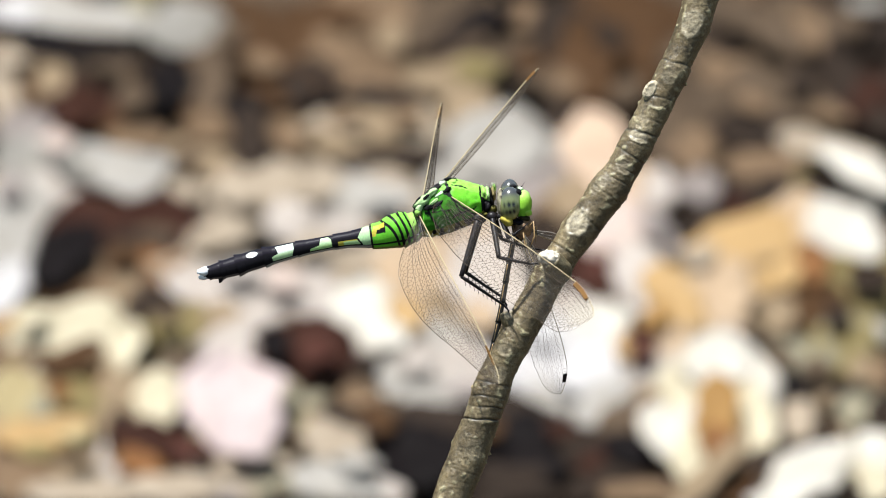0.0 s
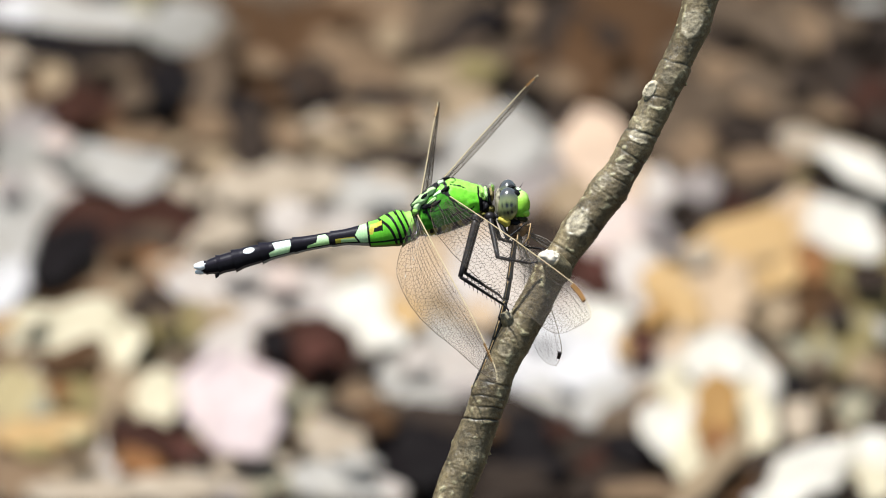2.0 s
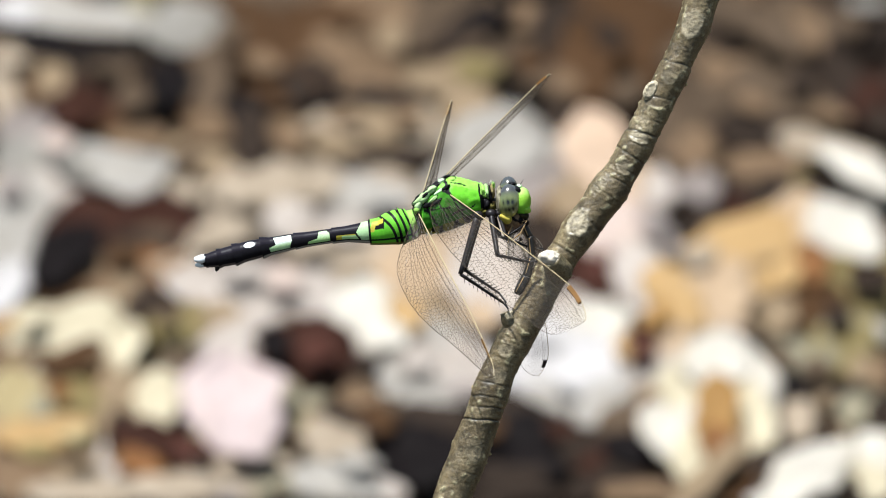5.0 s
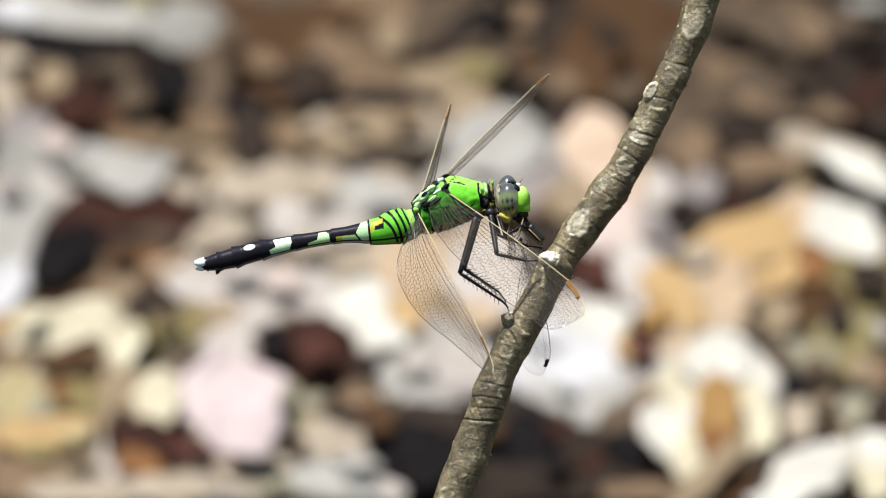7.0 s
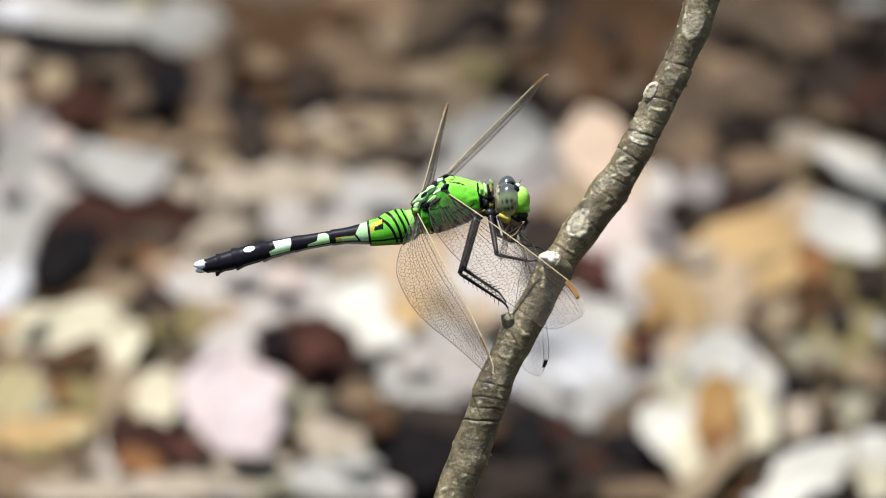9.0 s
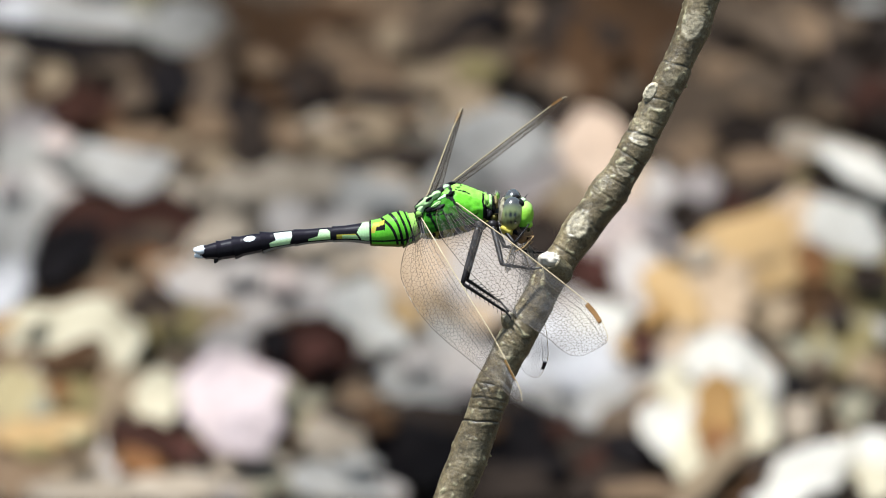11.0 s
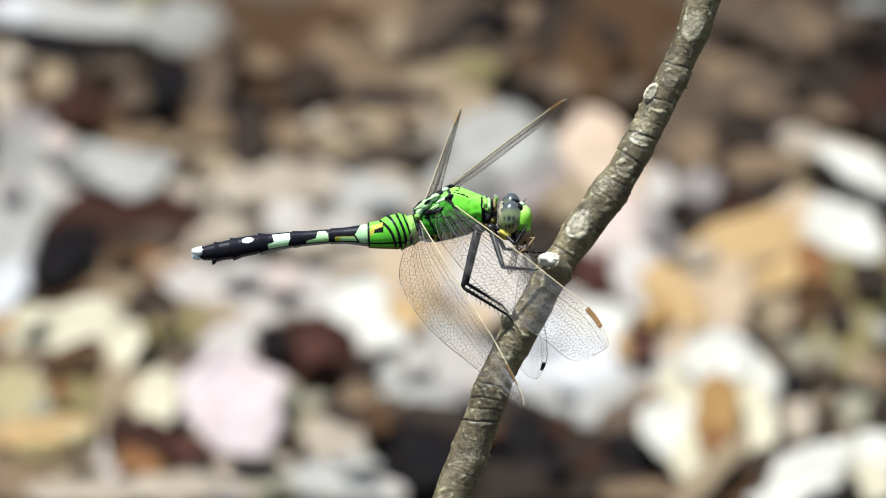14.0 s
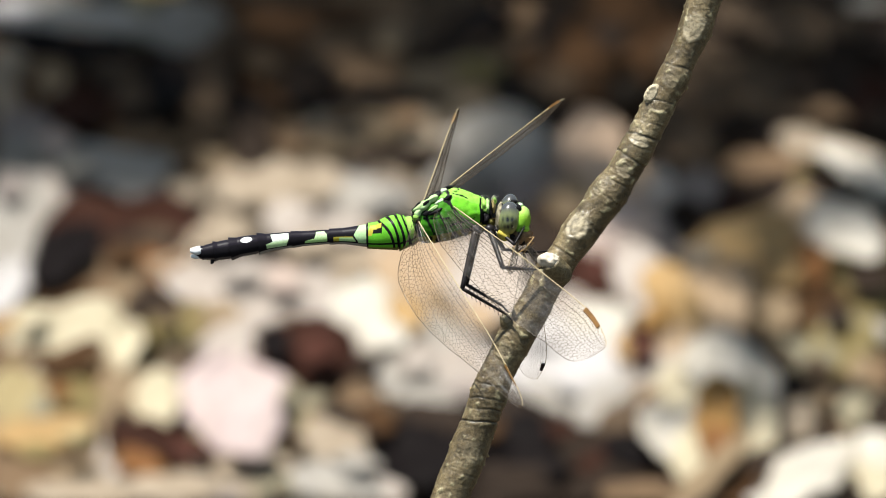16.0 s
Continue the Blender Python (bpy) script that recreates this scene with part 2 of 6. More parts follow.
LEAF = {
    "ivory": dry_leaf("ivory_leaf", (0.720, 0.655, 0.572), (0.576, 0.508, 0.422), 0.55, 0.12),
    "white": dry_leaf("white_leaf", (0.644, 0.602, 0.594), (0.528, 0.479, 0.449), 0.55, 0.12),
    "pale": dry_leaf("pale_leaf", (0.540, 0.464, 0.413), (0.432, 0.360, 0.304), 0.55, 0.12),
    "blush": dry_leaf("blush_leaf", (0.657, 0.514, 0.450), (0.538, 0.409, 0.340), 0.55, 0.12),
    "cream": dry_leaf("cream_leaf", (0.669, 0.579, 0.413), (0.522, 0.438, 0.297), 0.55, 0.12),
    "lgrey": dry_leaf("light_grey_leaf", (0.442, 0.402, 0.361), (0.353, 0.312, 0.266), 0.55, 0.12),
    "grey": dry_leaf("grey_leaf", (0.321, 0.294, 0.262), (0.257, 0.228, 0.193), 0.65, 0.05),
    "apricot": dry_leaf("apricot_leaf", (0.644, 0.464, 0.336), (0.515, 0.360, 0.248), 0.55, 0.12),
    "rose": dry_leaf("rose_leaf", (0.644, 0.514, 0.499), (0.528, 0.409, 0.377), 0.55, 0.12),
    "straw": dry_leaf("straw_leaf", (0.456, 0.363, 0.192), (0.347, 0.267, 0.135), 0.55, 0.12),
    "lilac": dry_leaf("lilac_leaf", (0.329, 0.276, 0.255), (0.257, 0.209, 0.183), 0.65, 0.05),
    "beige": dry_leaf("beige_leaf", (0.446, 0.354, 0.262), (0.357, 0.275, 0.193), 0.55, 0.12),
    "peach": dry_leaf("peach_leaf", (0.540, 0.389, 0.255), (0.421, 0.294, 0.183), 0.55, 0.12),
    "sand": dry_leaf("sand_leaf", (0.329, 0.237, 0.149), (0.257, 0.180, 0.107), 0.65, 0.05),
    "sage": dry_leaf("sage_leaf", (0.329, 0.291, 0.204), (0.257, 0.220, 0.147), 0.65, 0.05),
    "gold": dry_leaf("gold_leaf", (0.540, 0.346, 0.154), (0.405, 0.252, 0.107), 0.55, 0.12),
    "ochre": dry_leaf("ochre_leaf", (0.381, 0.215, 0.078), (0.274, 0.150, 0.052), 0.65, 0.05),
    "rust": dry_leaf("rust_leaf", (0.260, 0.118, 0.046), (0.182, 0.080, 0.030), 0.65, 0.05),
    "olive": dry_leaf("olive_leaf", (0.260, 0.202, 0.089), (0.195, 0.147, 0.061), 0.65, 0.05),
    "fawn": dry_leaf("fawn_leaf", (0.219, 0.142, 0.085), (0.166, 0.105, 0.060), 0.65, 0.05),
    "taupe": dry_leaf("taupe_leaf", (0.120, 0.082, 0.054), (0.090, 0.060, 0.037), 0.65, 0.05),
    "brown": dry_leaf("brown_leaf", (0.090, 0.046, 0.021), (0.065, 0.032, 0.014), 0.65, 0.05),
    "maroon": dry_leaf("maroon_leaf", (0.083, 0.032, 0.023), (0.060, 0.022, 0.015), 0.65, 0.05),
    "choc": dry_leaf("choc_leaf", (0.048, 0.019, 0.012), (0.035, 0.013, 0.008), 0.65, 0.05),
    # umber and near-black leaves paint the shade in the litter's gaps
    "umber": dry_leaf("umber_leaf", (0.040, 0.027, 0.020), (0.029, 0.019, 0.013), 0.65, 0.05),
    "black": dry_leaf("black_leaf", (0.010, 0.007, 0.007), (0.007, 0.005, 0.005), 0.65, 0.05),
}
# ---------------------------------------------------------------- ground


def soil():
    m, n, l, s = material("forest_soil", 0.9, 0.2)
    a = noise_node(n, l, 9, 6)
    b = noise_node(n, l, 120, 6, 0.7)
    c = ramp_node(n, l, a.outputs[0], (0.3, (0.030, 0.021, 0.015)), (0.7, (0.075, 0.052, 0.034)))
    c = mix_node(n, l, 'MULTIPLY', 1.0, c, ramp_node(n, l, b.outputs[0], (0.3, 0.4), (0.7, 1.0)))
    l.new(c, s.inputs["Base Color"])
    bump(n, l, s, b.outputs[0], 0.8, 0.004)
    return m


def make_ground():
    """One sheet to the horizon, finer and uneven near the twig."""
    ticks = [-400, -60, -12, -4, -2, -1.2] + [-0.8 + 0.05 * i for i in range(49)] + [1.9, 2.6, 5, 12, 60, 400]
    verts, faces = [], []
    for y in ticks:
        for x in ticks:
            z = 0.006 * noise.noise(Vector((x * 7, y * 7, 0))) if abs(x) < 2 and abs(y) < 2.5 else 0.0
            verts.append((x, y, z))
    n = len(ticks)
    for j in range(n - 1):
        for i in range(n - 1):
            faces.append((j * n + i, j * n + i + 1, (j + 1) * n + i + 1, (j + 1) * n + i))
    g = part("ground", verts, faces, soil(), None, "dark damp forest soil under dead leaves")
    tagged(g, "", "ground", "", "structure")


make_ground()


def leaf_shape(length, width, curl=0.0, cup=0.0, twist=0.0, seed=0, nu=14, nv=8, blunt=0.8):
    """A dead leaf with thickness: bent along (curl), across (cup), wavy at the rim."""
    rnd = random.Random(seed)
    ph, wob = rnd.uniform(0, 6), rnd.uniform(0.03, 0.09)
    verts = []
    for side in (1, -1):
        for i in range(nu + 1):
            u = i / nu
            w = 0.5 * width * (max(math.sin(math.pi * min(max(u, 0.01), 0.99) ** 0.85), 0.0) ** blunt + 0.02)
            w *= 1 + 0.10 * math.sin(u * 17 + ph)
            for k in range(nv + 1):
                v = 2 * k / nv - 1
                a = radians(curl) * (u - 0.5)
                if abs(curl) > 1:
                    r = length / radians(curl)
                    x, z = r * math.sin(a), r * (1 - math.cos(a))
                    nx, nz = -math.sin(a), math.cos(a)
                else:
                    x, z, nx, nz = length * (u - 0.5), 0.0, 0.0, 1.0
                c = radians(cup) * v * 0.5
                if abs(cup) > 1:
                    rc = 2 * w / radians(cup)
                    y, h = rc * math.sin(c), rc * (1 - math.cos(c))
                else:
                    y, h = w * v, 0.0
                h += width * wob * math.sin(u * 9 + ph + v * 2) * abs(v) - 0.02 * width * (abs(v) < 0.2)
                h += side * 0.00018
                tw = radians(twist) * (u - 0.5)
                y, h = y * math.cos(tw) - h * math.sin(tw), y * math.sin(tw) + h * math.cos(tw)
                verts.append(Vector((x + nx * h, y, z + nz * h)))
    n = (nu + 1) * (nv + 1)
    faces = []
    for i in range(nu):
        for k in range(nv):
            a, b = i * (nv + 1) + k, (i + 1) * (nv + 1) + k
            faces.append((a, b, b + 1, a + 1))
            faces.append((n + a, n + a + 1, n + b + 1, n + b))
    rim = [i * (nv + 1) for i in range(nu + 1)] + [nu * (nv + 1) + k for k in range(1, nv + 1)]
    rim += [i * (nv + 1) + nv for i in range(nu - 1, -1, -1)] + [k for k in range(nv - 1, 0, -1)]
    for p, q in zip(rim, rim[1:] + rim[:1]):
        faces.append((p, n + p, n + q, q))
    return verts, faces


def make_litter():
    """The thick mat of small dead leaves between the ones that stand out."""
    rnd = random.Random(5)
    for name, tones, count, words in (
            ("leaf_litter", "taupe", 700, "mat of small dry greyish-brown leaves covering the soil"),
            ("leaf_litter", "fawn", 420, "mat of faded fawn dead leaves on soil"),
            ("leaf_litter", "umber", 520, "mat of very dark leaves lying on soil"),
            ("leaf_litter", "olive", 200, "mat of yellowish dry leaf scraps on soil"),
            ("leaf_litter", "brown", 500, "mat of brown dead leaves covering the soil")):
        pieces = []
        for i in range(int(count * 1.8)):
            far = 0.34 if i < count else 1.5
            x, y = rnd.gauss(0, far), 0.72 + rnd.gauss(0, far)
            size = rnd.uniform(0.022, 0.05)
            v, f = leaf_shape(size, size * rnd.uniform(0.35, 0.6), rnd.uniform(-30, 40), rnd.uniform(-40, 50),
                              rnd.uniform(-20, 20), rnd.random(), 6, 4)
            m = pose(x, y, rnd.uniform(0.002, 0.009), rnd.gauss(0, 12), rnd.gauss(0, 12), rnd.uniform(0, 360))
            pieces.append(([m @ p for p in v], f))
        v, f = joined(*pieces)
        ob = part(name, v, f, LEAF[tones], None, words)
        tagged(ob, "", "leaf litter", "", "stuff")


make_litter()

# ---------------------------------------------------------------- twig


def make_twig():
    root = thing("twig", BOARD.copy(), "bare grey-brown twig with leaf scars and ring marks", "twig")
    spine = [on_board(*p) for p in (
        (1262, -50), (1245, -5), (1227, 50), (1195, 120), (1163, 186), (1129, 252), (1097, 312),
        (1063, 362), (1014, 428), (979, 482), (950, 536), (920, 586), (892, 640), (867, 700), (847, 760),
        (827, 815), (804, 875), (784, 940), (755, 1060))]
    # below the board's edge the stem bends back down into the ground
    inv = BOARD.inverted()
    low = BOARD @ spine[-1]
    spine += [inv @ Vector((low.x - 0.008 - 0.008 * k, low.y + 0.004 * k, low.z * (1 - k / 6) - 0.01 * (k == 6))) for k in range(1, 7)]
    count, sides = 1050, 76
    line = smooth_line(spine, count)
    verts, tints = [], []
    fr = frames_along(line)
    # ring marks: place, depth, slant
    rings = [(1133, 236, 2.3, 5), (1128, 246, 0.7, 4), (1112, 276, 1.4, -4), (1097, 300, 0.8, 3), (1085, 318, 0.6, 0), (1168, 176, 1.0, 6), (1204, 118, 1.9, 4),
             (1212, 88, 0.5, 2), (868, 706, 1.2, 8), (860, 724, 1.5, 8), (853, 745, 3.2, 9), (893, 640, 0.6, 0), (1040, 388, 0.8, -6), (1000, 446, 0.9, 0),
             (878, 684, 1.0, 6), (822, 838, 0.5, 3), (1146, 214, 0.9, 5), (1072, 345, 0.7, 0)]
    ring_at = [(min(range(count), key=lambda i: (line[i] - on_board(x, y)).length), deep, slant) for x, y, deep, slant in rings]
    swell = [(on_board(1026, 405), 6.5, 30), (on_board(975, 478), 5, 24), (on_board(905, 605), 3.5, 26), (on_board(1145, 190), 4, 22), (on_board(1140, 160, -14), 5, 18),
             (on_board(1228, 48), 4, 24), (on_board(1122, 258), 3.5, 18), (on_board(1080, 335), 3.5, 20), (on_board(870, 700), 3, 22),
             (on_board(1192, 130), 2.5, 20), (on_board(840, 790), 1.5, 26)]
    # leaf scars: middle, half length along and across, height, paleness; the one at 1020, 398 also paints a sunlit
    # patch
    scars = [(on_board(1138, 158, -22), 22, 12, 3.0, 1.0), (on_board(1225, 46, -28), 25, 20, 1.5, 0.75), (on_board(1130, 246, -32), 11, 19, 2.0, 0.8),
             (on_board(1020, 398, -33), 27, 22, 2.5, 1.0), (on_board(1060, 330, -28), 14, 14, 1.0, 0.35), (on_board(893, 622, -31), 14, 14, 1.5, 0.45),
             (on_board(884, 668, -30), 16, 12, 0.8, 0.35), (on_board(1105, 300, -30), 13, 16, 1.5, 0.4), (on_board(840, 800, -34), 20, 16, 0.8, 0.3),
             (on_board(1185, 140, -30), 15, 14, 1.0, 0.3)]
    for i, (p, (t, a, b)) in enumerate(zip(line, fr)):
        y = 441 - p.z / STEP
        base = ramp(y, (-50, 31), (0, 30), (50, 27.5), (100, 26.5), (150, 28.5), (200, 28), (250, 28.5), (300, 30), (345, 33), (400, 30), (450, 28), (530, 30), (640, 30.5), (745, 32), (850, 35), (1100, 38), (3000, 52))
        for c, amount, wide in swell:
            base += 0.6 * amount * math.exp(-((p - c).length / STEP / wide) ** 2)
        for k in range(sides):
            w = 2 * math.pi * k / sides
            n = a * math.cos(w) + b * math.sin(w)
            groove = 0.0
            for g, deep, slant in ring_at:
                at = i - g + slant * math.sin(w) * 0.6 + 1.5 * noise.noise(Vector((w * 1.3, g, 0)))
                if abs(at) < 14:
                    broken = 0.62 + 0.55 * noise.noise(Vector((w * 1.2, g * 0.7, 9.0)))
                    groove += broken * deep * (math.exp(-(at / 1.2) ** 2) - 0.2 * math.exp(-((at - 4) / 2.6) ** 2))
            q = p + n * base * STEP
            lump = 3.0 * noise.noise(q * 210) + 0.6 * noise.noise(q * 700) + 0.6 * noise.noise(q * 2100) + 0.4 * noise.noise(q * 5200)
            crust = max(noise.noise(q * 1250 + Vector((7, 1, 3))) - 0.30, 0) * 5
            rise, pale = 0.0, 0.0
            for c, along, across, high, light in scars:
                off = q - c
                u, v = off.dot(t) / STEP / along, (off - t * off.dot(t)).length / STEP / across
                r = math.sqrt(u * u + v * v) + 0.22 * noise.noise(q * 1900)
                if r < 1.25:
                    rim = math.exp(-((r - 0.92) / 0.16) ** 2)
                    rise += high * (rim - 0.35 * (r < 0.8))
                    inner = 1.0 - 0.5 * max(noise.noise(q * 3300), 0) - 0.6 * math.exp(-((r - 0.55) / 0.09) ** 2) * (noise.noise(q * 900) > -0.1)
                    pale = max(pale, light * inner * min(max((1.1 - r) * 5, 0), 1))
            verts.append(p + n * (base * 0.985 + lump + crust + 0.55 * rise - 1.3 * groove) * STEP)
            dark = 1.0 - 0.75 * min(max(groove, 0), 1)
            tints.append((dark, pale, min(crust * 0.8, 1)))
    faces = []
    for i in range(count - 1):
        for k in range(sides):
            k2 = (k + 1) % sides
            faces.append((i * sides + k, i * sides + k2, (i + 1) * sides + k2, (i + 1) * sides + k))
    faces.append(tuple(range(sides)))
    part("stem", verts, faces, BARK, root, "", tints)
    # an oval scar: a pale rim round a sunken, darker middle
    scar_turn = Matrix.Rotation(radians(32), 3, 'Y')
    v, f = ball((0, 0, 0), 11 * STEP, 7 * STEP, 19 * STEP, 24, 36)
    shell = []
    for q in v:
        r = math.hypot(q.x / (11 * STEP), q.z / (19 * STEP))
        q = q + q.normalized() * 1.3 * STEP * noise.noise(q * 3800)
        if q.y < 0:
            q.y *= 0.6 + 0.4 * math.exp(-((r - 0.72) / 0.2) ** 2)
        shell.append(on_board(1151, 163, -21) + scar_turn @ q)
    part("leaf_scar", shell, f, CORK_SCAR, root, "pale raised oval leaf scar")
    # stubs of broken side shoots, the larger with a pale torn end
    rough = [(1, 0, 0.2)]
    v, f = tube(smooth_line([on_board(990, 486, -16), on_board(981, 472, -40), on_board(974, 462, -50)], 9), [(25 - 0.9 * k) * STEP for k in range(9)], 26)
    v = [q + Vector((1, -1, 1)) * 2.5 * STEP * noise.noise(q * 1500) for q in v]
    part("side_stub", v, f, BARK, root, "", rough * len(v))
    v, f = ball((0, 0, 0), 19 * STEP, 12 * STEP, 12.5 * STEP, 18, 36)
    v = [on_board(972, 459, -54) + Matrix.Rotation(radians(-6), 3, 'Y') @ (q * (1 + 0.35 * noise.noise(q * 1400)) + q.normalized() * 2.5 * STEP * noise.noise(q * 4500)) for q in v]
    part("torn_end", v, f, CUT_WOOD, root, "pale torn wood of a broken shoot")
    v, f = tube(smooth_line([on_board(914, 588, -8), on_board(899, 568, -16), on_board(893, 556, -18)], 7), [(17 - 1.5 * k) * STEP for k in range(7)], 20)
    v = [q + Vector((1, -1, 1)) * 3 * STEP * noise.noise(q * 1300) for q in v]
    part("side_stub", v, f, BARK, root, "", rough * len(v))
    v, f = ball((0, 0, 0), 7 * STEP, 4 * STEP, 9 * STEP, 12, 20, Matrix.Rotation(radians(40), 3, 'Y'))
    part("torn_end", [on_board(901, 562, -28) + q * (1 + 0.5 * noise.noise(q * 2500)) for q in v], f, BARK, root, "small weathered torn end", [(1, 0.9, 0.4)] * len(v))
    rnd = random.Random(8)
    for x, y in ((1117, 326), (1218, 128), (1180, 208), (868, 790), (877, 762), (860, 822), (846, 712), (1073, 302), (1126, 300),
                 (1053, 340), (1004, 396), (1111, 340), (874, 776), (838, 690), (1040, 352), (1214, 152), (1180, 180), (866, 806)):
        c = on_board(x, y, rnd.uniform(-10, 8))
        v, f = ball((0, 0, 0), rnd.uniform(2, 5) * STEP, 4 * STEP, rnd.uniform(2, 5) * STEP, 6, 9)
        part("bark_flake", [c + q * (1 + 0.7 * noise.noise(q * 4000)) for q in v], f, BUD_TAN, root, "pale flake of bark")
    return root


TWIG = make_twig()

# ---------------------------------------------------------------- wings
from mathutils import geometry


def wing_parts(wing, span, chord, rows, pitch_x, jitter, skin, stigma, costa_r, thin_r, seed, nodus=0.48, stig=(0.86, 0.945, 0.12), bow=None, ink=None):
    """Membrane, net of veins, front vein and stigma of one wing; x runs out along it, y back to the trailing edge."""
    rnd = random.Random(seed)

    def edge(u):
        return -span * bow(u)

    def spot(u, k):
        c = chord(u) * span
        y = edge(u) + k * c
        z = 0.00014 * math.sin(k * 13.0) * (1 - 0.5 * u)
        return Vector((u * span, y, z))

    nu, nk = 64, 12
    verts, faces = [], []
    def ease(s):
        return 1 - (1 - s) ** 1.9

    for i in range(nu + 1):
        for k in range(nk + 1):
            verts.append(spot(ease(i / nu), k / nk))
    for i in range(nu):
        for k in range(nk):
            a, b = i * (nk + 1) + k, (i + 1) * (nk + 1) + k
            faces.append((a, b, b + 1, a + 1))
    part("membrane", verts, faces, skin, wing, "clear glassy wing membrane")
    # net of cells: each cell is the ground nearest to one seed
    seeds = []
    for k in rows:
        u = 0.02 + rnd.uniform(0, pitch_x)
        while u < 1.02:
            ju = rnd.uniform(-1, 1) * pitch_x * jitter * k
            seeds.append((u + ju, k + rnd.uniform(-1, 1) * 0.05 * jitter * 2))
            c = max(chord(min(u, 0.99)), 0.03)
            u += pitch_x * (0.75 + 0.5 * k) * (1.0 if u < 0.6 else 0.85)
    flat = []
    for u, k in seeds:
        p = spot(min(max(u, 0.0), 0.999), k)
        flat.append(Vector((u * span, p.y)))
    for k in (-0.25, 1.3):
        for i in range(60):
            u = i / 59
            flat.append(Vector((u * span, edge(u) + k * max(chord(u), 0.03) * span)))
    for w in range(9):
        flat.append(Vector((-0.06 * span, (w - 2) * 0.05 * span)))
        flat.append(Vector((1.06 * span, (w - 3) * 0.05 * span)))
    big = [p * 1000 for p in flat]
    pts, _, tris, *_ = geometry.delaunay_2d_cdt(big, [], [], 0, 1e-6)

    def heart(t):
        ax, ay = pts[t[0]]
        bx, by = pts[t[1]]
        cx, cy = pts[t[2]]
        d = 2 * (ax * (by - cy) + bx * (cy - ay) + cx * (ay - by))
        if abs(d) < 1e-9:
            return None
        a2, b2, c2 = ax * ax + ay * ay, bx * bx + by * by, cx * cx + cy * cy
        return ((a2 * (by - cy) + b2 * (cy - ay) + c2 * (ay - by)) / d / 1000,
                (a2 * (cx - bx) + b2 * (ax - cx) + c2 * (bx - ax)) / d / 1000)

    def inside(p):
        u = p[0] / span
        if not 0.005 < u < 0.998:
            return None
        k = (p[1] - edge(u)) / (chord(u) * span + 1e-9)
        return (u, k) if 0.0 < k < 1.0 else None

    hearts = [heart(t) for t in tris]
    links = {}
    for i, t in enumerate(tris):
        for a, b in ((0, 1), (1, 2), (2, 0)):
            links.setdefault(tuple(sorted((t[a], t[b]))), []).append(i)
    pieces = []
    for two in links.values():
        if len(two) != 2 or hearts[two[0]] is None or hearts[two[1]] is None:
            continue
        a, b = inside(hearts[two[0]]), inside(hearts[two[1]])
        if a is None and b is None:
            continue
        if a is None or b is None:
            p, q = (hearts[two[0]], hearts[two[1]]) if a else (hearts[two[1]], hearts[two[0]])
            lo, hi = 0.0, 1.0
            for _ in range(9):
                mid = (lo + hi) / 2
                m = (p[0] + (q[0] - p[0]) * mid, p[1] + (q[1] - p[1]) * mid)
                lo, hi = (mid, hi) if inside(m) else (lo, mid)
            m = (p[0] + (q[0] - p[0]) * lo, p[1] + (q[1] - p[1]) * lo)
            a, b = inside(p), inside(m)
            if b is None:
                continue
        if max(a[0], b[0]) < 0.09 and rnd.random() < 0.75:
            continue
        p, q = spot(*a), spot(*b)
        if 1e-5 < (p - q).length < 0.25 * span:
            pieces.append(tube([p, q], [thin_r, thin_r], 3))
    # the long veins and the trailing rim
    for k0, k1, u0, u1, r in ((0.10, 0.10, 0.0, nodus, 1.7), (0.19, 0.17, 0.0, 0.97, 2.0), (0.30, 0.52, 0.05, 0.93, 1.4),
                              (0.40, 0.80, 0.06, 0.72, 1.3), (0.55, 0.98, 0.05, 0.50, 1.3), (0.48, 1.0, 0.05, 0.66, 1.2),
                              (0.34, 0.66, 0.06, 0.86, 1.2), (0.6, 1.0, 0.04, 0.34, 1.2), (0.26, 0.36, 0.1, 0.95, 1.1)):
        line = [spot(u0 + (u1 - u0) * i / 24, k0 + (k1 - k0) * (i / 24) ** 1.5) for i in range(25)]
        pieces.append(tube(line, [thin_r * r * (1 - 0.4 * i / 24) for i in range(25)], 5))
    rim = [spot(0.01 + 0.989 * ease(i / 58), 1.0) for i in range(59)] + [spot(1.0, 0.6), spot(1.0, 0.05)]
    pieces.append(tube(rim, [thin_r * 2.1] * 61, 4))
    v, f = joined(*pieces)
    part("vein_net", v, f, ink or VEIN_DARK, wing, "dark net of fine wing veins")
    front = [spot(ease(i / 60) * 0.999, 0.0) for i in range(61)]
    v, f = tube(front, [costa_r * (1.0 - 0.55 * i / 60) for i in range(61)], 7)
    part("front_vein", v, f, VEIN_PALE, wing, "straw-coloured front wing vein")
    a, b, deep = stig
    verts, faces = [], []
    for i in range(9):
        for k in range(3):
            p = spot(a + (b - a) * i / 8, deep * k / 2 - 0.012)
            for h in (1, -1):
                verts.append(p + Vector((0, 0, h * 0.00013)))
    for i in range(8):
        for k in range(2):
            q = (i * 3 + k) * 2
            r = ((i + 1) * 3 + k) * 2
            faces += [(q, r, r + 2, q + 2), (q + 1, q + 3, r + 3, r + 1)]
        q, r = i * 6, (i + 1) * 6
        faces += [(q, q + 1, r + 1, r), (q + 4, r + 4, r + 5, q + 5)]
    faces += [(0, 2, 3, 1), (2, 4, 5, 3), (48, 49, 51, 50), (50, 51, 53, 52)]
    part("stigma", verts, faces, stigma, wing, "dark wing-tip cell", None, False)


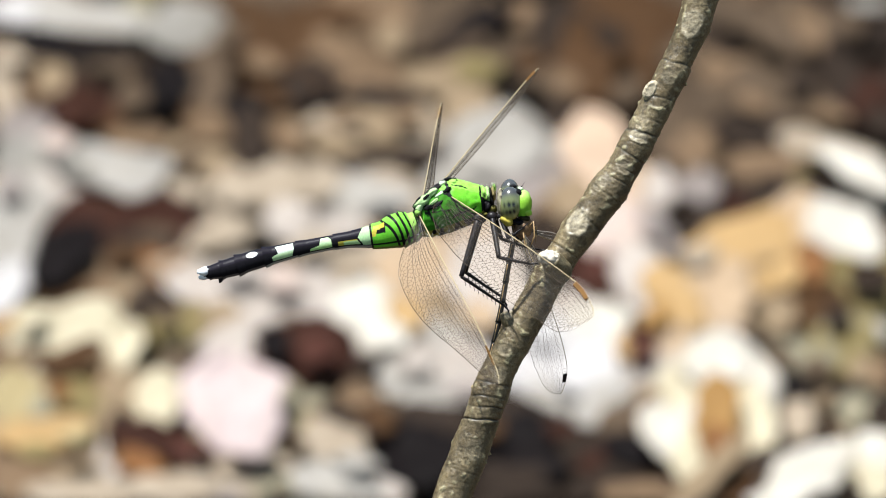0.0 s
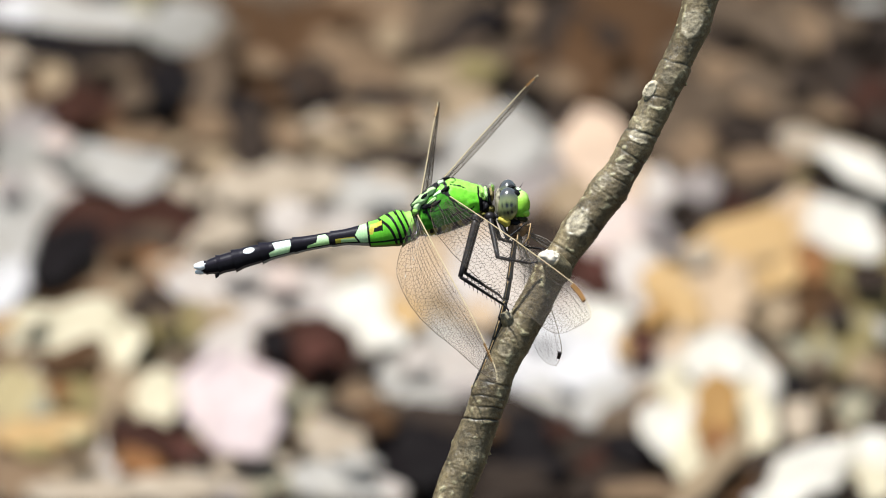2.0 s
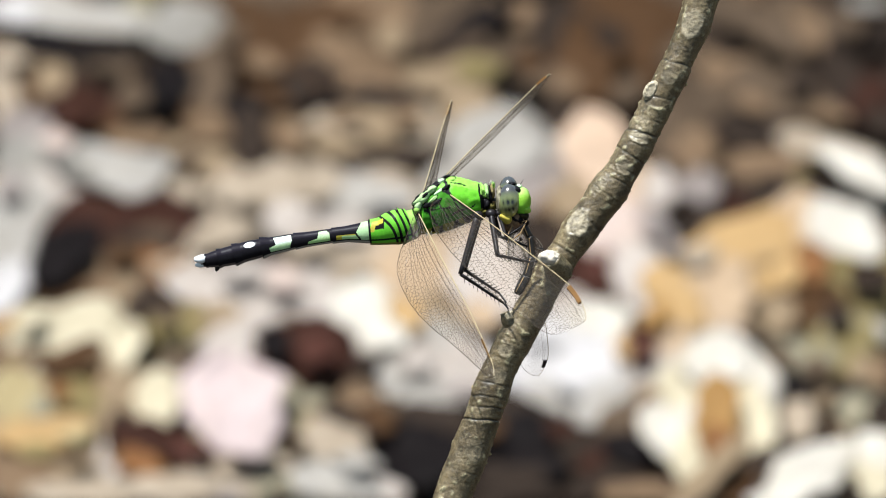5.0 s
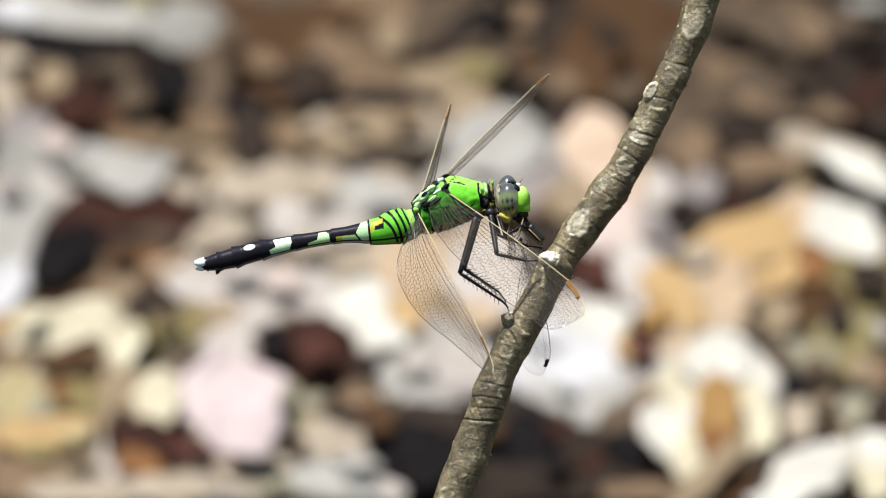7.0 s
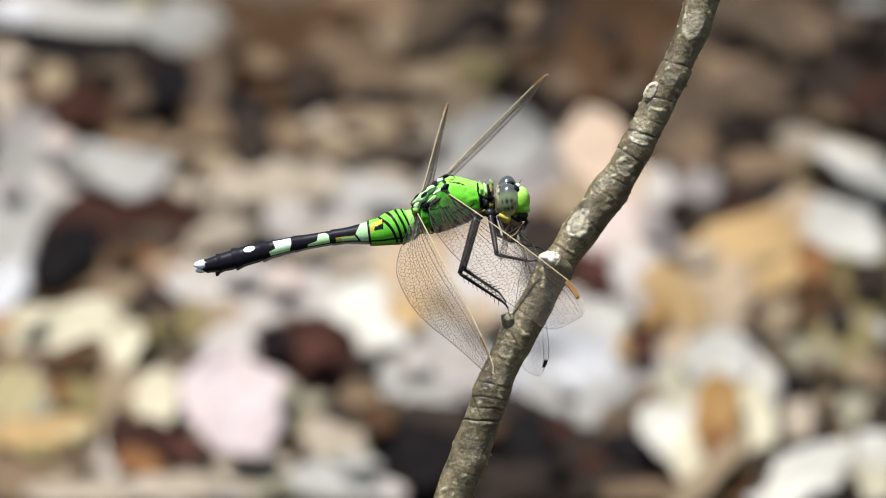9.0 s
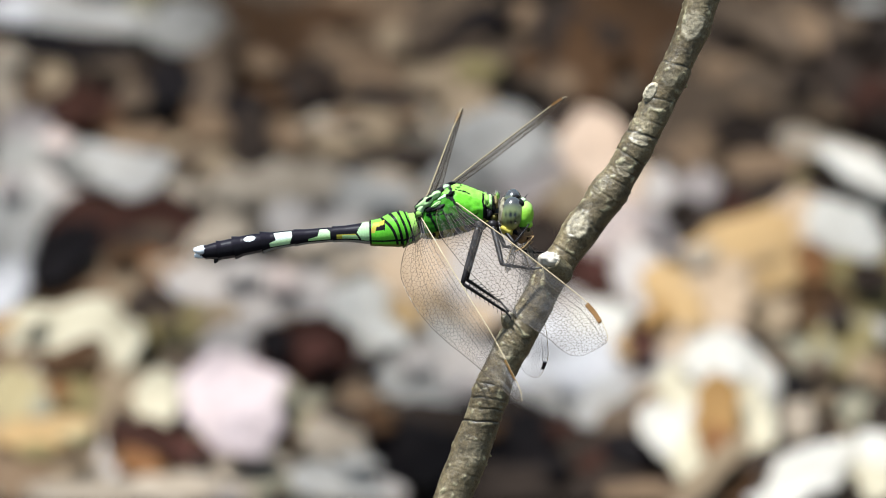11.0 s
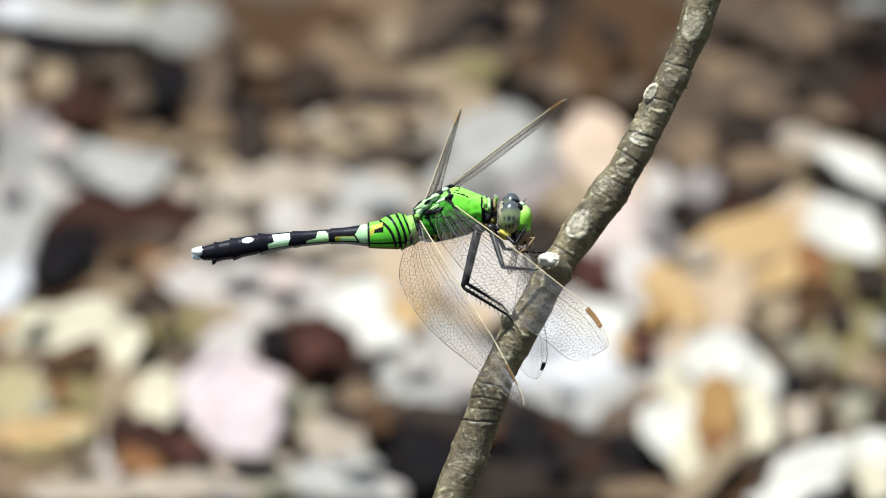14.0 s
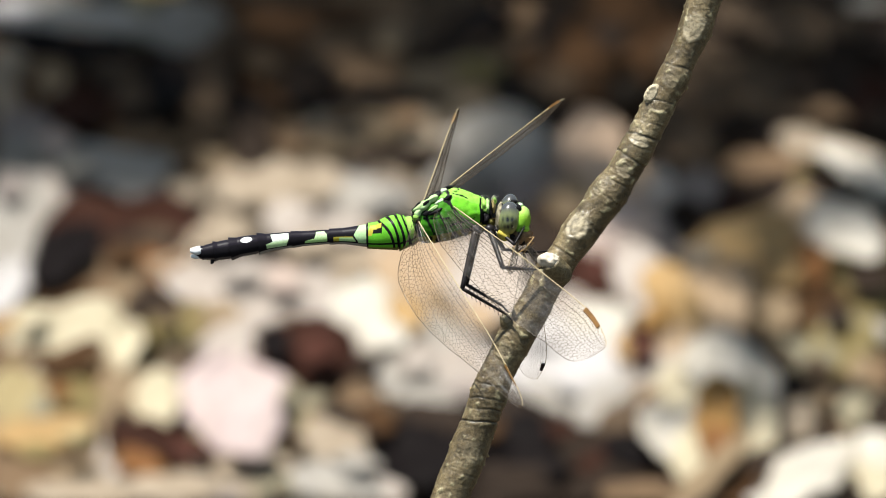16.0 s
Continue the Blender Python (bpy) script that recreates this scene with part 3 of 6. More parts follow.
def hind_chord(u):
    return ramp(u, (0, 0.02), (0.03, 0.042), (0.07, 0.09), (0.11, 0.138), (0.15, 0.172), (0.19, 0.191), (0.266, 0.201), (0.37, 0.202), (0.47, 0.190), (0.59, 0.162), (0.72, 0.120),
                (0.85, 0.080), (0.93, 0.055), (0.97, 0.037), (0.99, 0.022), (1, 0.004))


def hind_bow(u):
    return ramp(u, (0, 0), (0.3, 0.006), (0.5, 0.013), (0.65, 0.018), (0.82, 0.015), (0.93, 0.010), (0.97, 0.004), (1, -0.008))


def fore_chord(u):
    return ramp(u, (0, 0.04), (0.05, 0.10), (0.15, 0.155), (0.3, 0.19), (0.4, 0.202), (0.55, 0.218), (0.68, 0.222), (0.78, 0.214), (0.88, 0.196),
                (0.93, 0.180), (0.96, 0.160), (0.98, 0.134), (0.99, 0.110), (0.996, 0.085), (1, 0.05))


def fore_bow(u):
    return ramp(u, (0, 0), (0.14, 0.014), (0.27, 0.027), (0.44, 0.040), (0.6, 0.050), (0.70, 0.056), (0.80, 0.060), (0.86, 0.053), (0.92, 0.039), (0.96, 0.025), (0.985, 0.013), (1, 0.0))


def prey_bow(u):
    return 0.05 * math.sin(math.pi * u ** 1.3) - 1.7 * max(u - 0.81, 0) ** 2


def prey_chord(u):
    return ramp(u, (0, 0.014), (0.15, 0.025), (0.3, 0.10), (0.5, 0.18), (0.7, 0.22), (0.8, 0.212), (0.87, 0.188), (0.92, 0.156), (0.955, 0.12), (0.98, 0.083), (0.993, 0.05), (1, 0.015))


def wing_pose(root, tip, span, near, show, tilt=1):
    """The pose of a wing from its root (x, y, d) and tip (x, y) on the board. near: -1 towards the camera, 1 away;
    show: how much of its breadth faces the camera, from -1 to 1 (0: edge on); tilt: which way the rest of it leans."""
    a = on_board(*root)
    flat = on_board(tip[0], tip[1], 0) - on_board(root[0], root[1], 0)
    deep = math.sqrt(max(span * span - flat.length_squared, 0.0))
    s = Vector((flat.x, near * deep, flat.z)).normalized()
    n1 = s.cross(Vector((0, 1, 0))).normalized()
    n2 = s.cross(n1)
    c = (-n1 * show - tilt * near * n2 * math.sqrt(1 - show * show)).normalized()
    up = s.cross(c)
    return Matrix(((s.x, c.x, up.x, a.x), (s.y, c.y, up.y, a.y), (s.z, c.z, up.z, a.z), (0, 0, 0, 1)))


FORE, HIND, PREY_SPAN = 0.0335, 0.0318, 0.0205

# ---------------------------------------------------------------- dragonfly
GREEN = (0.15, 0.55, 0.035)
LIME = (0.38, 0.68, 0.14)
PALE = (0.62, 0.80, 0.52)
BLACK = (0.011, 0.010, 0.012)
YELLOW = (0.52, 0.45, 0.06)
WHITE = (0.80, 0.84, 0.82)
PIVOT = on_board(800, 370)


def rel(x, y, d=0.0):
    return on_board(x, y, d) - PIVOT


def lofted(stations, sides, colour, wide, upright=False):
    """Rings round a row of (x, y, half height); colour(x, v, near) paints the markings and the thorax's shade, v runs
    from 1 on the back to -1 below.
    """
    verts, tints, faces = [], [], []
    n = len(stations)
    for i, (x, y, h) in enumerate(stations):
        x0, y0, _ = stations[max(i - 1, 0)]
        x1, y1, _ = stations[min(i + 1, n - 1)]
        t = Vector((x1 - x0, y1 - y0)).normalized()
        nx, ny = t.y, -t.x
        if ny > 0:
            nx, ny = -nx, -ny
        if upright:
            nx, ny = 0.25 * nx, -1.0
        for k in range(sides):
            w = 2 * math.pi * k / sides
            c, s = math.cos(w), math.sin(w)
            verts.append(rel(x + nx * h * c, y + ny * h * c, -h * wide * s))
            tints.append(colour(x, c, s))
    for i in range(n - 1):
        for k in range(sides):
            k2 = (k + 1) % sides
            faces.append((i * sides + k, i * sides + k2, (i + 1) * sides + k2, (i + 1) * sides + k))
    for ring, flip in ((0, True), (n - 1, False)):
        x, y, h = stations[ring]
        verts.append(rel(x, y))
        tints.append(colour(x, 0.0, 0.0))
        c = len(verts) - 1
        for k in range(sides):
            k2 = (k + 1) % sides
            a, b = ring * sides + k, ring * sides + k2
            faces.append((c, b, a) if flip else (c, a, b))
    return verts, faces, tints


def thorax_tint(x, v, s):
    p = Vector((x * 0.035, v * 1.1, s * 0.4))
    # back lightened and lower side darkened: light from above painted into the green
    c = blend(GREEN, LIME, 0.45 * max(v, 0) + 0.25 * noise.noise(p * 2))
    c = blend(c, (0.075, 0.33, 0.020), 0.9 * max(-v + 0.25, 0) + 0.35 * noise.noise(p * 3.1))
    c = blend(c, PALE, 0.8 * max(noise.noise(p * 4.3 + Vector((2, 7, 1))) - 0.33, 0))
    wander = 2.0 * noise.noise(p * 1.7)
    # dark seams that slant down the side
    for at, lean, wide, top, low in ((808, 20, 1.5, 0.35, -0.75), (784, 16, 1.3, 0.5, -0.6), (762, 12, 2.0, 0.9, -0.9)):
        if abs(x + lean * v + wander - at) < wide and low < v < top and noise.noise(p * 2.6 + Vector((at, 0, 0))) > -0.3:
            c = BLACK
    if x < 790 and v > 0.80 + 0.16 * noise.noise(p * 2.2):
        c = BLACK
    # the crease that parts the sloping top of the front plate from its face; the top is painted lighter, as lit from
    # above
    crease = 0.66 - 0.0043 * (x - 808) + 0.015 * noise.noise(p * 4)
    if x > 800 and v > crease and c != BLACK:
        c = blend(c, (0.34, 0.76, 0.10), 0.7)
    if abs(v - crease - 0.10) < 0.028 and 806 < x < 832:
        c = BLACK
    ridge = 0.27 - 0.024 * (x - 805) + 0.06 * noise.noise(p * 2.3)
    # side below the ridge darkened to paint its shade
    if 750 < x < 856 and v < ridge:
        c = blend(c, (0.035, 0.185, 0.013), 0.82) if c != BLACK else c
        if x > 790 and v > ridge - 0.12 - 0.05 * noise.noise(p * 4):
            c = BLACK
    if abs(x - 802 + 5 * v + wander) < 2.4 and v > 0.3:
        c = BLACK
    # front plate brightened against the painted shade
    if x > 806 and v > ridge:
        c = blend(c, (0.19, 0.66, 0.03), 0.6) if c != BLACK and v <= crease else c
    if 853 < x < 857 and v < 0.9:
        c = BLACK
    if abs(v + 0.12 + 0.006 * (x - 790) + 0.10 * noise.noise(p * 3)) < 0.045 and 752 < x < 800:
        c = BLACK
    if abs(v + 0.48 - 0.004 * (x - 800) + 0.08 * noise.noise(p * 3.4)) < 0.04 and 800 < x < 846:
        c = BLACK
    if x < 748 and noise.noise(p * 2.0) > -0.15:
        c = BLACK
    if v < -0.70:
        c = blend(c, (0.36, 0.30, 0.06), 0.85) if noise.noise(p * 2.4) < 0.12 else BLACK
    if x > 856:
        c = BLACK if v < 0.2 else LIME
    return c


def abdomen_tint(x, v, s):
    if x > 653:
        c = blend(GREEN, LIME, 0.35 * max(v, 0))
        for at, lean, bow, wide in ((688, 11, 6, 2.7), (700, 7, 6, 2.3), (710.5, 5, 6, 2.3), (721, 3, 5, 2.2)):
            if abs(x - at + lean * v - bow * (1 - v * v)) < wide and v > -0.9:
                c = BLACK
        if x > 727:
            c = blend(LIME, BLACK, 0.5 if v < 0 else 0.1)
        # a yellow hook with a dark rim
        hx = x - 8 * (v - 0.3)
        if 656 < hx < 680 and -0.02 < v < 0.76:
            if hx < 664.5 or v > 0.42 + 0.005 * (hx - 664):
                c = YELLOW
            elif v > 0.14:
                c = BLACK
        if 680 <= hx < 682 and 0.1 < v < 0.76:
            c = BLACK
        if x < 656:
            c = BLACK
        if v < -0.86:
            c = blend(c, (0.22, 0.14, 0.06), 0.75)
        if v < -0.55 and abs(v + 0.62) < 0.06:
            c = BLACK
        if v > 0.9:
            c = BLACK if s * s < 0.03 else c
        return c
    c = blend(BLACK, (0.022, 0.018, 0.030), 0.5 if v > 0.3 else 0.1)
    if v < -0.76:
        c = (0.40, 0.38, 0.35) if x > 462 else (0.14, 0.12, 0.12)
    if 630 + 11 * abs(v - 0.1) < x < 652 and v > -0.70:
        c = blend(PALE, GREEN, 0.30)
    elif 594 < x < 626 + 11 * abs(v - 0.1) and -0.62 < v < -0.06:
        c = YELLOW if x < 604 or v > -0.16 else blend(LIME, PALE, 0.5)
    def slide(a, b):
        return min(max((v - a) / (b - a), 0), 1)

    # pale saddle marks with a lower tongue that reaches back
    if 546 + 15 * slide(-0.34, -0.10) + 5 * v < x < 583 - 6 * slide(0.4, 0.9) and -0.62 < v < 0.80:
        c = blend(LIME, PALE, 0.35 + 0.5 * slide(-0.3, 0.1))
    if 474 + 13 * slide(-0.2, 0.02) - 3 * v < x < 516 - 5 * slide(0.2, -0.5) and -0.64 < v < 0.86:
        c = blend(blend(PALE, LIME, 0.3), blend(WHITE, PALE, 0.3), slide(-0.15, 0.1))
    if ((x - 442) / 10) ** 2 + ((v - 0.58) / 0.28) ** 2 < 1:
        c = WHITE
    return c


def make_leg(root, hip, knee, foot, toe, thick, seed):
    """femur, with shin and toes under it; d is the depth of each joint."""
    hip, knee, foot, toe = rel(*hip), rel(*knee), rel(*foot), rel(*toe)
    rnd = random.Random(seed)
    base = hip

    def limb(a, b, r0, r1, n=9):
        return tube([a.lerp(b, i / (n - 1)) - base for i in range(n)], [(r0 + (r1 - r0) * i / (n - 1)) * STEP for i in range(n)], 9)

    femur = part("leg", *joined(limb(hip, knee, thick, thick * 0.72), ball((0, 0, 0), 1.7 * thick * STEP, 1.5 * thick * STEP, 1.5 * thick * STEP, 10, 14)), LEG_BLACK, root, "black spiny leg")
    femur.location = base
    shin = [limb(knee, foot, thick * 0.55, thick * 0.36)]
    way = (foot - knee)
    cross = way.cross(Vector((0, 1, 0))).normalized()
    for i in range(9):
        p = knee + way * (0.08 + 0.1 * i)
        for sgn in (1, -1):
            q = p + way.normalized() * 1.4 * thick * STEP + (cross * sgn * 0.7 + Vector((0, -sgn * 0.6, 0))) * rnd.uniform(1.7, 2.3) * thick * STEP
            shin.append(tube([p - base, q - base], [0.9 * STEP, 0.3 * STEP], 4))
    for i in range(6):
        p = hip.lerp(knee, 0.35 + 0.1 * i)
        q = p + (knee - hip).normalized() * 5 * STEP - cross * rnd.uniform(8, 11) * STEP
        shin.append(tube([p - base, q - base], [0.8 * STEP, 0.3 * STEP], 4))
    part("shin", *joined(*shin), LEG_BLACK, femur, "black shin with long spines")
    a = foot.lerp(toe, 0.6)
    part("toes", *joined(limb(foot, toe, thick * 0.34, thick * 0.22, 5), limb(a, a.lerp(toe, 1.5) + Vector((0, 0, -5 * STEP)), thick * 0.2, 0.4, 4)),
         LEG_BLACK, femur, "thin black clawed toes")
    return femur, hip, foot


def make_dragonfly():
    root = thing("dragonfly", BOARD @ Matrix.Translation(PIVOT), "bright green dragonfly with black and white banded tail on twig", "dragonfly")
    p = {}
    row = smooth_line([Vector(q) for q in ((729, 401, 15), (740, 397, 27), (755, 390, 37), (775, 383, 43), (798, 375.5, 46.5), (818, 374, 43),
                                           (835, 374, 37.5), (848, 373, 31), (857, 372, 25), (861, 372, 14))], 130)
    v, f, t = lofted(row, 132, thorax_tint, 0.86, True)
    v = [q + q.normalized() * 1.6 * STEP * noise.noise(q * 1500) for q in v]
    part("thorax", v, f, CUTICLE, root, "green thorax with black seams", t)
    # plates at the roots of the wings
    for x, y, d, rx, ry, rz, lean, tint in (
            (752, 363, -22, 20, 13, 9, 32, blend(LIME, PALE, 0.5)), (757, 364, 14, 22, 14, 8, 30, LIME), (769, 350, -18, 15, 13, 7.5, 34, blend(LIME, PALE, 0.5)), (779, 348, 12, 17, 13, 7, 34, LIME),
            (744, 374, -27, 10, 8, 7, 55, blend(LIME, PALE, 0.6)), (761, 375, -33, 9, 5, 4.5, 22, BLACK), (779, 343, -16, 9, 11, 6.5, 40, BLACK), (789, 336, -12, 8, 10, 6, 22, PALE),
            (796, 348, -31, 9, 5, 4, 30, BLACK), (808, 337, -6, 10, 15, 9.5, 12, LIME), (799, 329, -6, 8, 10, 4, 10, BLACK), (784, 353, -28, 12, 5, 3.5, 28, PALE),
            (771, 366, -33, 12, 5, 3.5, 32, blend(LIME, PALE, 0.4)), (757, 357, -32, 8, 4, 3, 35, BLACK), (743, 389, -20, 7, 8, 15, 10, BLACK), (740, 382, -30, 7, 6, 6, 30, blend(LIME, BLACK, 0.3)),
            (776, 372, -36, 14, 4, 3.2, 26, BLACK)):
        v, f = ball((0, 0, 0), 1, 1, 1, 20, 30)
        turn = Matrix.Rotation(radians(-lean), 3, 'Y')
        shell, paint = [], []
        for q in v:
            r = math.hypot(q.x, q.z) + 0.16 * noise.noise(q * 2.2 + Vector((x, y, d)))
            k = 1 + 0.26 * noise.noise(q * 1.7 + Vector((y, d, x)))
            shell.append(rel(x, y, d) + turn @ Vector((q.x * rx, q.y * ry, q.z * rz)) * k * STEP)
            paint.append(BLACK if r > 0.86 else tint)
        part("wing_hinge", shell, f, CUTICLE, root, "pale wing root plate with a dark rim", paint)
    # fine pale hairs on the back, the neck and below
    rnd = random.Random(31)
    hairs = []
    for x0, x1, y0, y1, d0, d1, way, count in ((738, 800, 376, 334, -30, 8, (-0.5, -0.3, 1.0), 90), (846, 884, 352, 350, -20, 12, (0.1, -0.2, 1.0), 26),
                                               (750, 850, 424, 408, -26, 4, (0.1, -0.3, -1.0), 70), (866, 884, 398, 404, -22, 6, (0.2, -0.5, -0.8), 30)):
        for _ in range(count):
            u = rnd.random()
            a = rel(x0 + (x1 - x0) * u, y0 + (y1 - y0) * u + rnd.uniform(-3, 5), rnd.uniform(d0, d1))
            b = a + (Vector(way) + Vector((rnd.gauss(0, 0.4), rnd.gauss(0, 0.3), rnd.gauss(0, 0.3)))).normalized() * rnd.uniform(5, 11) * STEP
            hairs.append(tube([a, a.lerp(b, 0.5) + Vector((0, 0, 0.6 * STEP)), b], [0.30 * STEP, 0.24 * STEP, 0.10 * STEP], 4))
    part("hair", *joined(*hairs), HAIR, root, "fine pale body hairs")
    # neck and front collar
    for x, y, rx, ry, rz, lean, tint in ((861, 361, 6, 18, 15, -12, LIME), (868, 364, 5, 20, 15, -8, blend(LIME, PALE, 0.4)), (873, 369, 4, 21, 17, -4, BLACK), (864, 384, 8, 20, 11, 10, BLACK),
                                         (877, 362, 4, 18, 12, 0, (0.34, 0.27, 0.12)), (872, 390, 8, 16, 9, 20, (0.16, 0.14, 0.04)), (858, 399, 10, 18, 8, 15, blend(BLACK, YELLOW, 0.25)), (880, 352, 3, 16, 7, 0, LIME)):
        v, f = ball((0, 0, 0), rx * STEP, ry * STEP, rz * STEP, 16, 24, Matrix.Rotation(radians(lean), 3, 'Y'))
        part("neck_plate", [rel(x, y) + q * (1 + 0.35 * noise.noise(q * 1800 + Vector((x, y, 0)))) for q in v], f, CUTICLE, root, "",
             [blend(tint, BLACK, 1.5 * max(noise.noise(q * 3000 + Vector((y, x, 0))) - 0.15, 0)) for q in v])
    # head
    hc = rel(905, 380)

    # dark false pupils: place, breadth and depth in steps, strength
    pupils = ((-2, -2, 3.4, 6.0, 1.0), (6.5, -3, 3.2, 6.0, 1.0), (-10, -2, 2.6, 6, 0.75), (-7, -14.5, 2.8, 4.4, 0.85), (-1, -15, 2.8, 4.4, 0.9), (6, -14.5, 2.8, 4.4, 0.9),
              (13, -6, 2.0, 4.5, 0.5), (-13, -12, 1.8, 4, 0.4), (12, -15, 1.8, 3.5, 0.4))

    def eye_tint(q):
        up = q.z / (29 * STEP)
        c = blend((0.235, 0.270, 0.110), (0.062, 0.064, 0.068), min(max((up - 0.14 + 0.12 * (q.x / (20 * STEP)) ** 2) * 1.9, 0), 1))
        c = blend((0.34, 0.31, 0.07), c, min(max((up + 0.98) * 1.7, 0), 1))
        c = blend(c, (0.32, 0.22, 0.12), (-q.x / (20 * STEP) - 0.70) * 3)
        for px, pz, wide, high, strong in pupils:
            r = ((q.x / STEP - px) / wide) ** 2 + ((q.z / STEP - pz) / high) ** 2
            c = blend(c, (0.010, 0.010, 0.008), min(1.25 * strong * math.exp(-r * 0.9), 1))
        c = blend(c, (0.13, 0.15, 0.055), 0.4 * max(math.sin(q.x / (1.5 * STEP)), 0) * (up < 0.1))
        return c

    def lump(name, x, z, d, rx, ry, rz, paint, label="", lean=0.0, rough=0.0, fine=14):
        """A rounded piece of the head, in steps from its middle."""
        v, f = ball((0, 0, 0), rx * STEP, ry * STEP, rz * STEP, fine, fine + 8, Matrix.Rotation(radians(lean), 3, 'Y'))
        t = [paint(q) if callable(paint) else paint for q in v]
        v = [Vector((x * STEP, d * STEP, z * STEP)) + q * (1 + rough * noise.noise(q * 1900)) for q in v]
        return part(name, v, f, EYE if name == "eye" else CUTICLE, head, label, t)

    v, f = ball((0, 0, 0), 14 * STEP, 28 * STEP, 25 * STEP, 14, 20)
    head = part("head", v, f, CUTICLE, root, "large-eyed green head", [blend(GREEN, BLACK, 0.6)] * len(v))
    head.location = hc
    lump("eye", -1, -4, -19, 21, 20, 30, eye_tint, "glossy spotted compound eye", 8, 0, 44)
    lump("eye", 0, 11, 20, 18, 20, 29, eye_tint, "glossy dark compound eye", 8, 0, 44)
    lump("nape", -16, -2, -8, 8, 24, 27, lambda q: blend((0.52, 0.46, 0.32), BLACK, 1.4 * noise.noise(q * 1900) + 0.25), "tan rim behind the eyes", 4, 0.15)
    # face turns paler upwards: the light it catches is painted in
    lump("face", 21.5, -7, -4, 16.5, 27, 26, lambda q: blend(blend((0.36, 0.62, 0.06), GREEN, 0.35 - q.z / (56 * STEP)), PALE, max(q.z / (26 * STEP) - 0.2, 0) * 0.45), "bright green face", 8, 0.05, 22)
    lump("face_fold", 27, -22, -5, 10, 20, 8, blend((0.42, 0.66, 0.10), GREEN, 0.4), "", 12, 0.1)
    lump("forehead", 18, 19, -6, 8, 12, 5, lambda q: PALE if q.x > -2 * STEP else BLACK, "pale forehead knob", -20, 0.2)
    lump("brow", 15, 14, -14, 8, 15, 8, BLACK, "", -10, 0.25)
    lump("brow", 8, 26, 2, 7, 10, 4, BLACK, "", 0, 0.2)
    for d in (-9, 3):
        v, f = tube([Vector((20 * STEP, d * STEP, 20 * STEP)), Vector((29 * STEP, d * 1.5 * STEP, 31 * STEP))], [0.9 * STEP, 0.3 * STEP], 5)
        part("feeler", v, f, LEG_BLACK, head)
    lump("chin", -9, -33, -19, 12, 12, 10, (0.55, 0.45, 0.08), "yellowish chin", 35, 0.25)
    lump("upper_lip", 22, -32, -4, 11, 17, 7, (0.035, 0.032, 0.016), "", 10, 0.25)
    lump("jaw", 10, -38, -8, 13, 13, 8, BLACK, "black jaw", 10, 0.35)
    lump("jaw", 22, -42, -4, 9, 11, 9, BLACK, "black jaw", -25, 0.4)

    # abdomen: first segment carries the others, so the tail swings as one
    line = smooth_line([Vector(q) for q in ((741, 398, 22), (728, 405, 27), (712, 408, 31.5), (695, 410, 30.5), (675, 414, 25.5), (655, 415, 21), (628, 415.5, 16.5),
                                            (600, 416.5, 13.6), (560, 419.5, 13.2), (520, 423, 14.2), (490, 427, 15.4), (460, 431, 16.8), (436, 435, 17.6),
                                            (412, 440, 17.4), (384, 444.5, 15.5), (362, 447.5, 11.5), (352, 449, 7))], 900)
    joint = on_board(740, 398)
    cuts = [742, 726, 708.5, 654, 587, 520, 461, 412, 383, 361, 351]
    lead = None
    for a, b in zip(cuts, cuts[1:]):
        row = [q for q in line if b - 0.8 <= q.x <= a + 0.8]
        n = len(row)
        row = [Vector((q.x, q.y, q.z * (1 + (0.10 if b > 470 else 0.20) * max(0, i / n - 0.70) / 0.30 - 0.05 * max(0, 0.12 - i / n) / 0.12))) for i, q in enumerate(row)]
        v, f, t = lofted(row, 120, abdomen_tint, 0.88)
        off = joint - PIVOT
        v = [q - off for q in v]
        if lead is None:
            lead = part("abdomen", v, f, CUTICLE, root, "slender banded abdomen", t)
            lead.location = off
        else:
            part("segment", v, f, CUTICLE, lead, "", t)
    off = joint - PIVOT
    for d, lift in ((-6, 0), (6, 2)):
        pts = [rel(361, 444 - lift, d * 0.5) - off, rel(351, 445 - lift, d) - off, rel(341, 444 - lift, d * 1.2) - off]
        part("tail_claw", *tube(pts, [7.5 * STEP, 7.0 * STEP, 2.5 * STEP], 12), WHITE_HORN, lead, "short white tail appendage")
    pts = [rel(361, 451) - off, rel(350, 453) - off, rel(342, 454) - off]
    part("tail_claw", *tube(pts, [6.5 * STEP, 6 * STEP, 2.5 * STEP], 12), WHITE_HORN, lead, "short white tail appendage")
    part("egg_plate", *tube([rel(382, 456) - off, rel(380, 464) - off, rel(378, 467) - off], [5 * STEP, 3.5 * STEP, 1 * STEP], 8), LEG_BLACK, lead, "small black spur under the tail")
    p["abdomen"] = lead
    # wings
    rows = (0.05, 0.13, 0.21, 0.28, 0.35, 0.42, 0.48, 0.54, 0.60, 0.66, 0.72, 0.78, 0.835, 0.89, 0.94, 0.98)
    for key, name, span, chord, seed, pitch_x in (("near_hind", "hind_wing", HIND, hind_chord, 1, 0.0205), ("near_fore", "fore_wing", FORE, fore_chord, 2, 0.018),
                                                  ("far_hind", "hind_wing", HIND, hind_chord, 3, 0.0205), ("far_fore", "fore_wing", FORE, fore_chord, 4, 0.018)):
        w = part(name, *ball((0, 0, 0), 9 * STEP, 7 * STEP, 5 * STEP, 8, 10), VEIN_DARK, root, "clear net-veined wing with a brown tip cell")
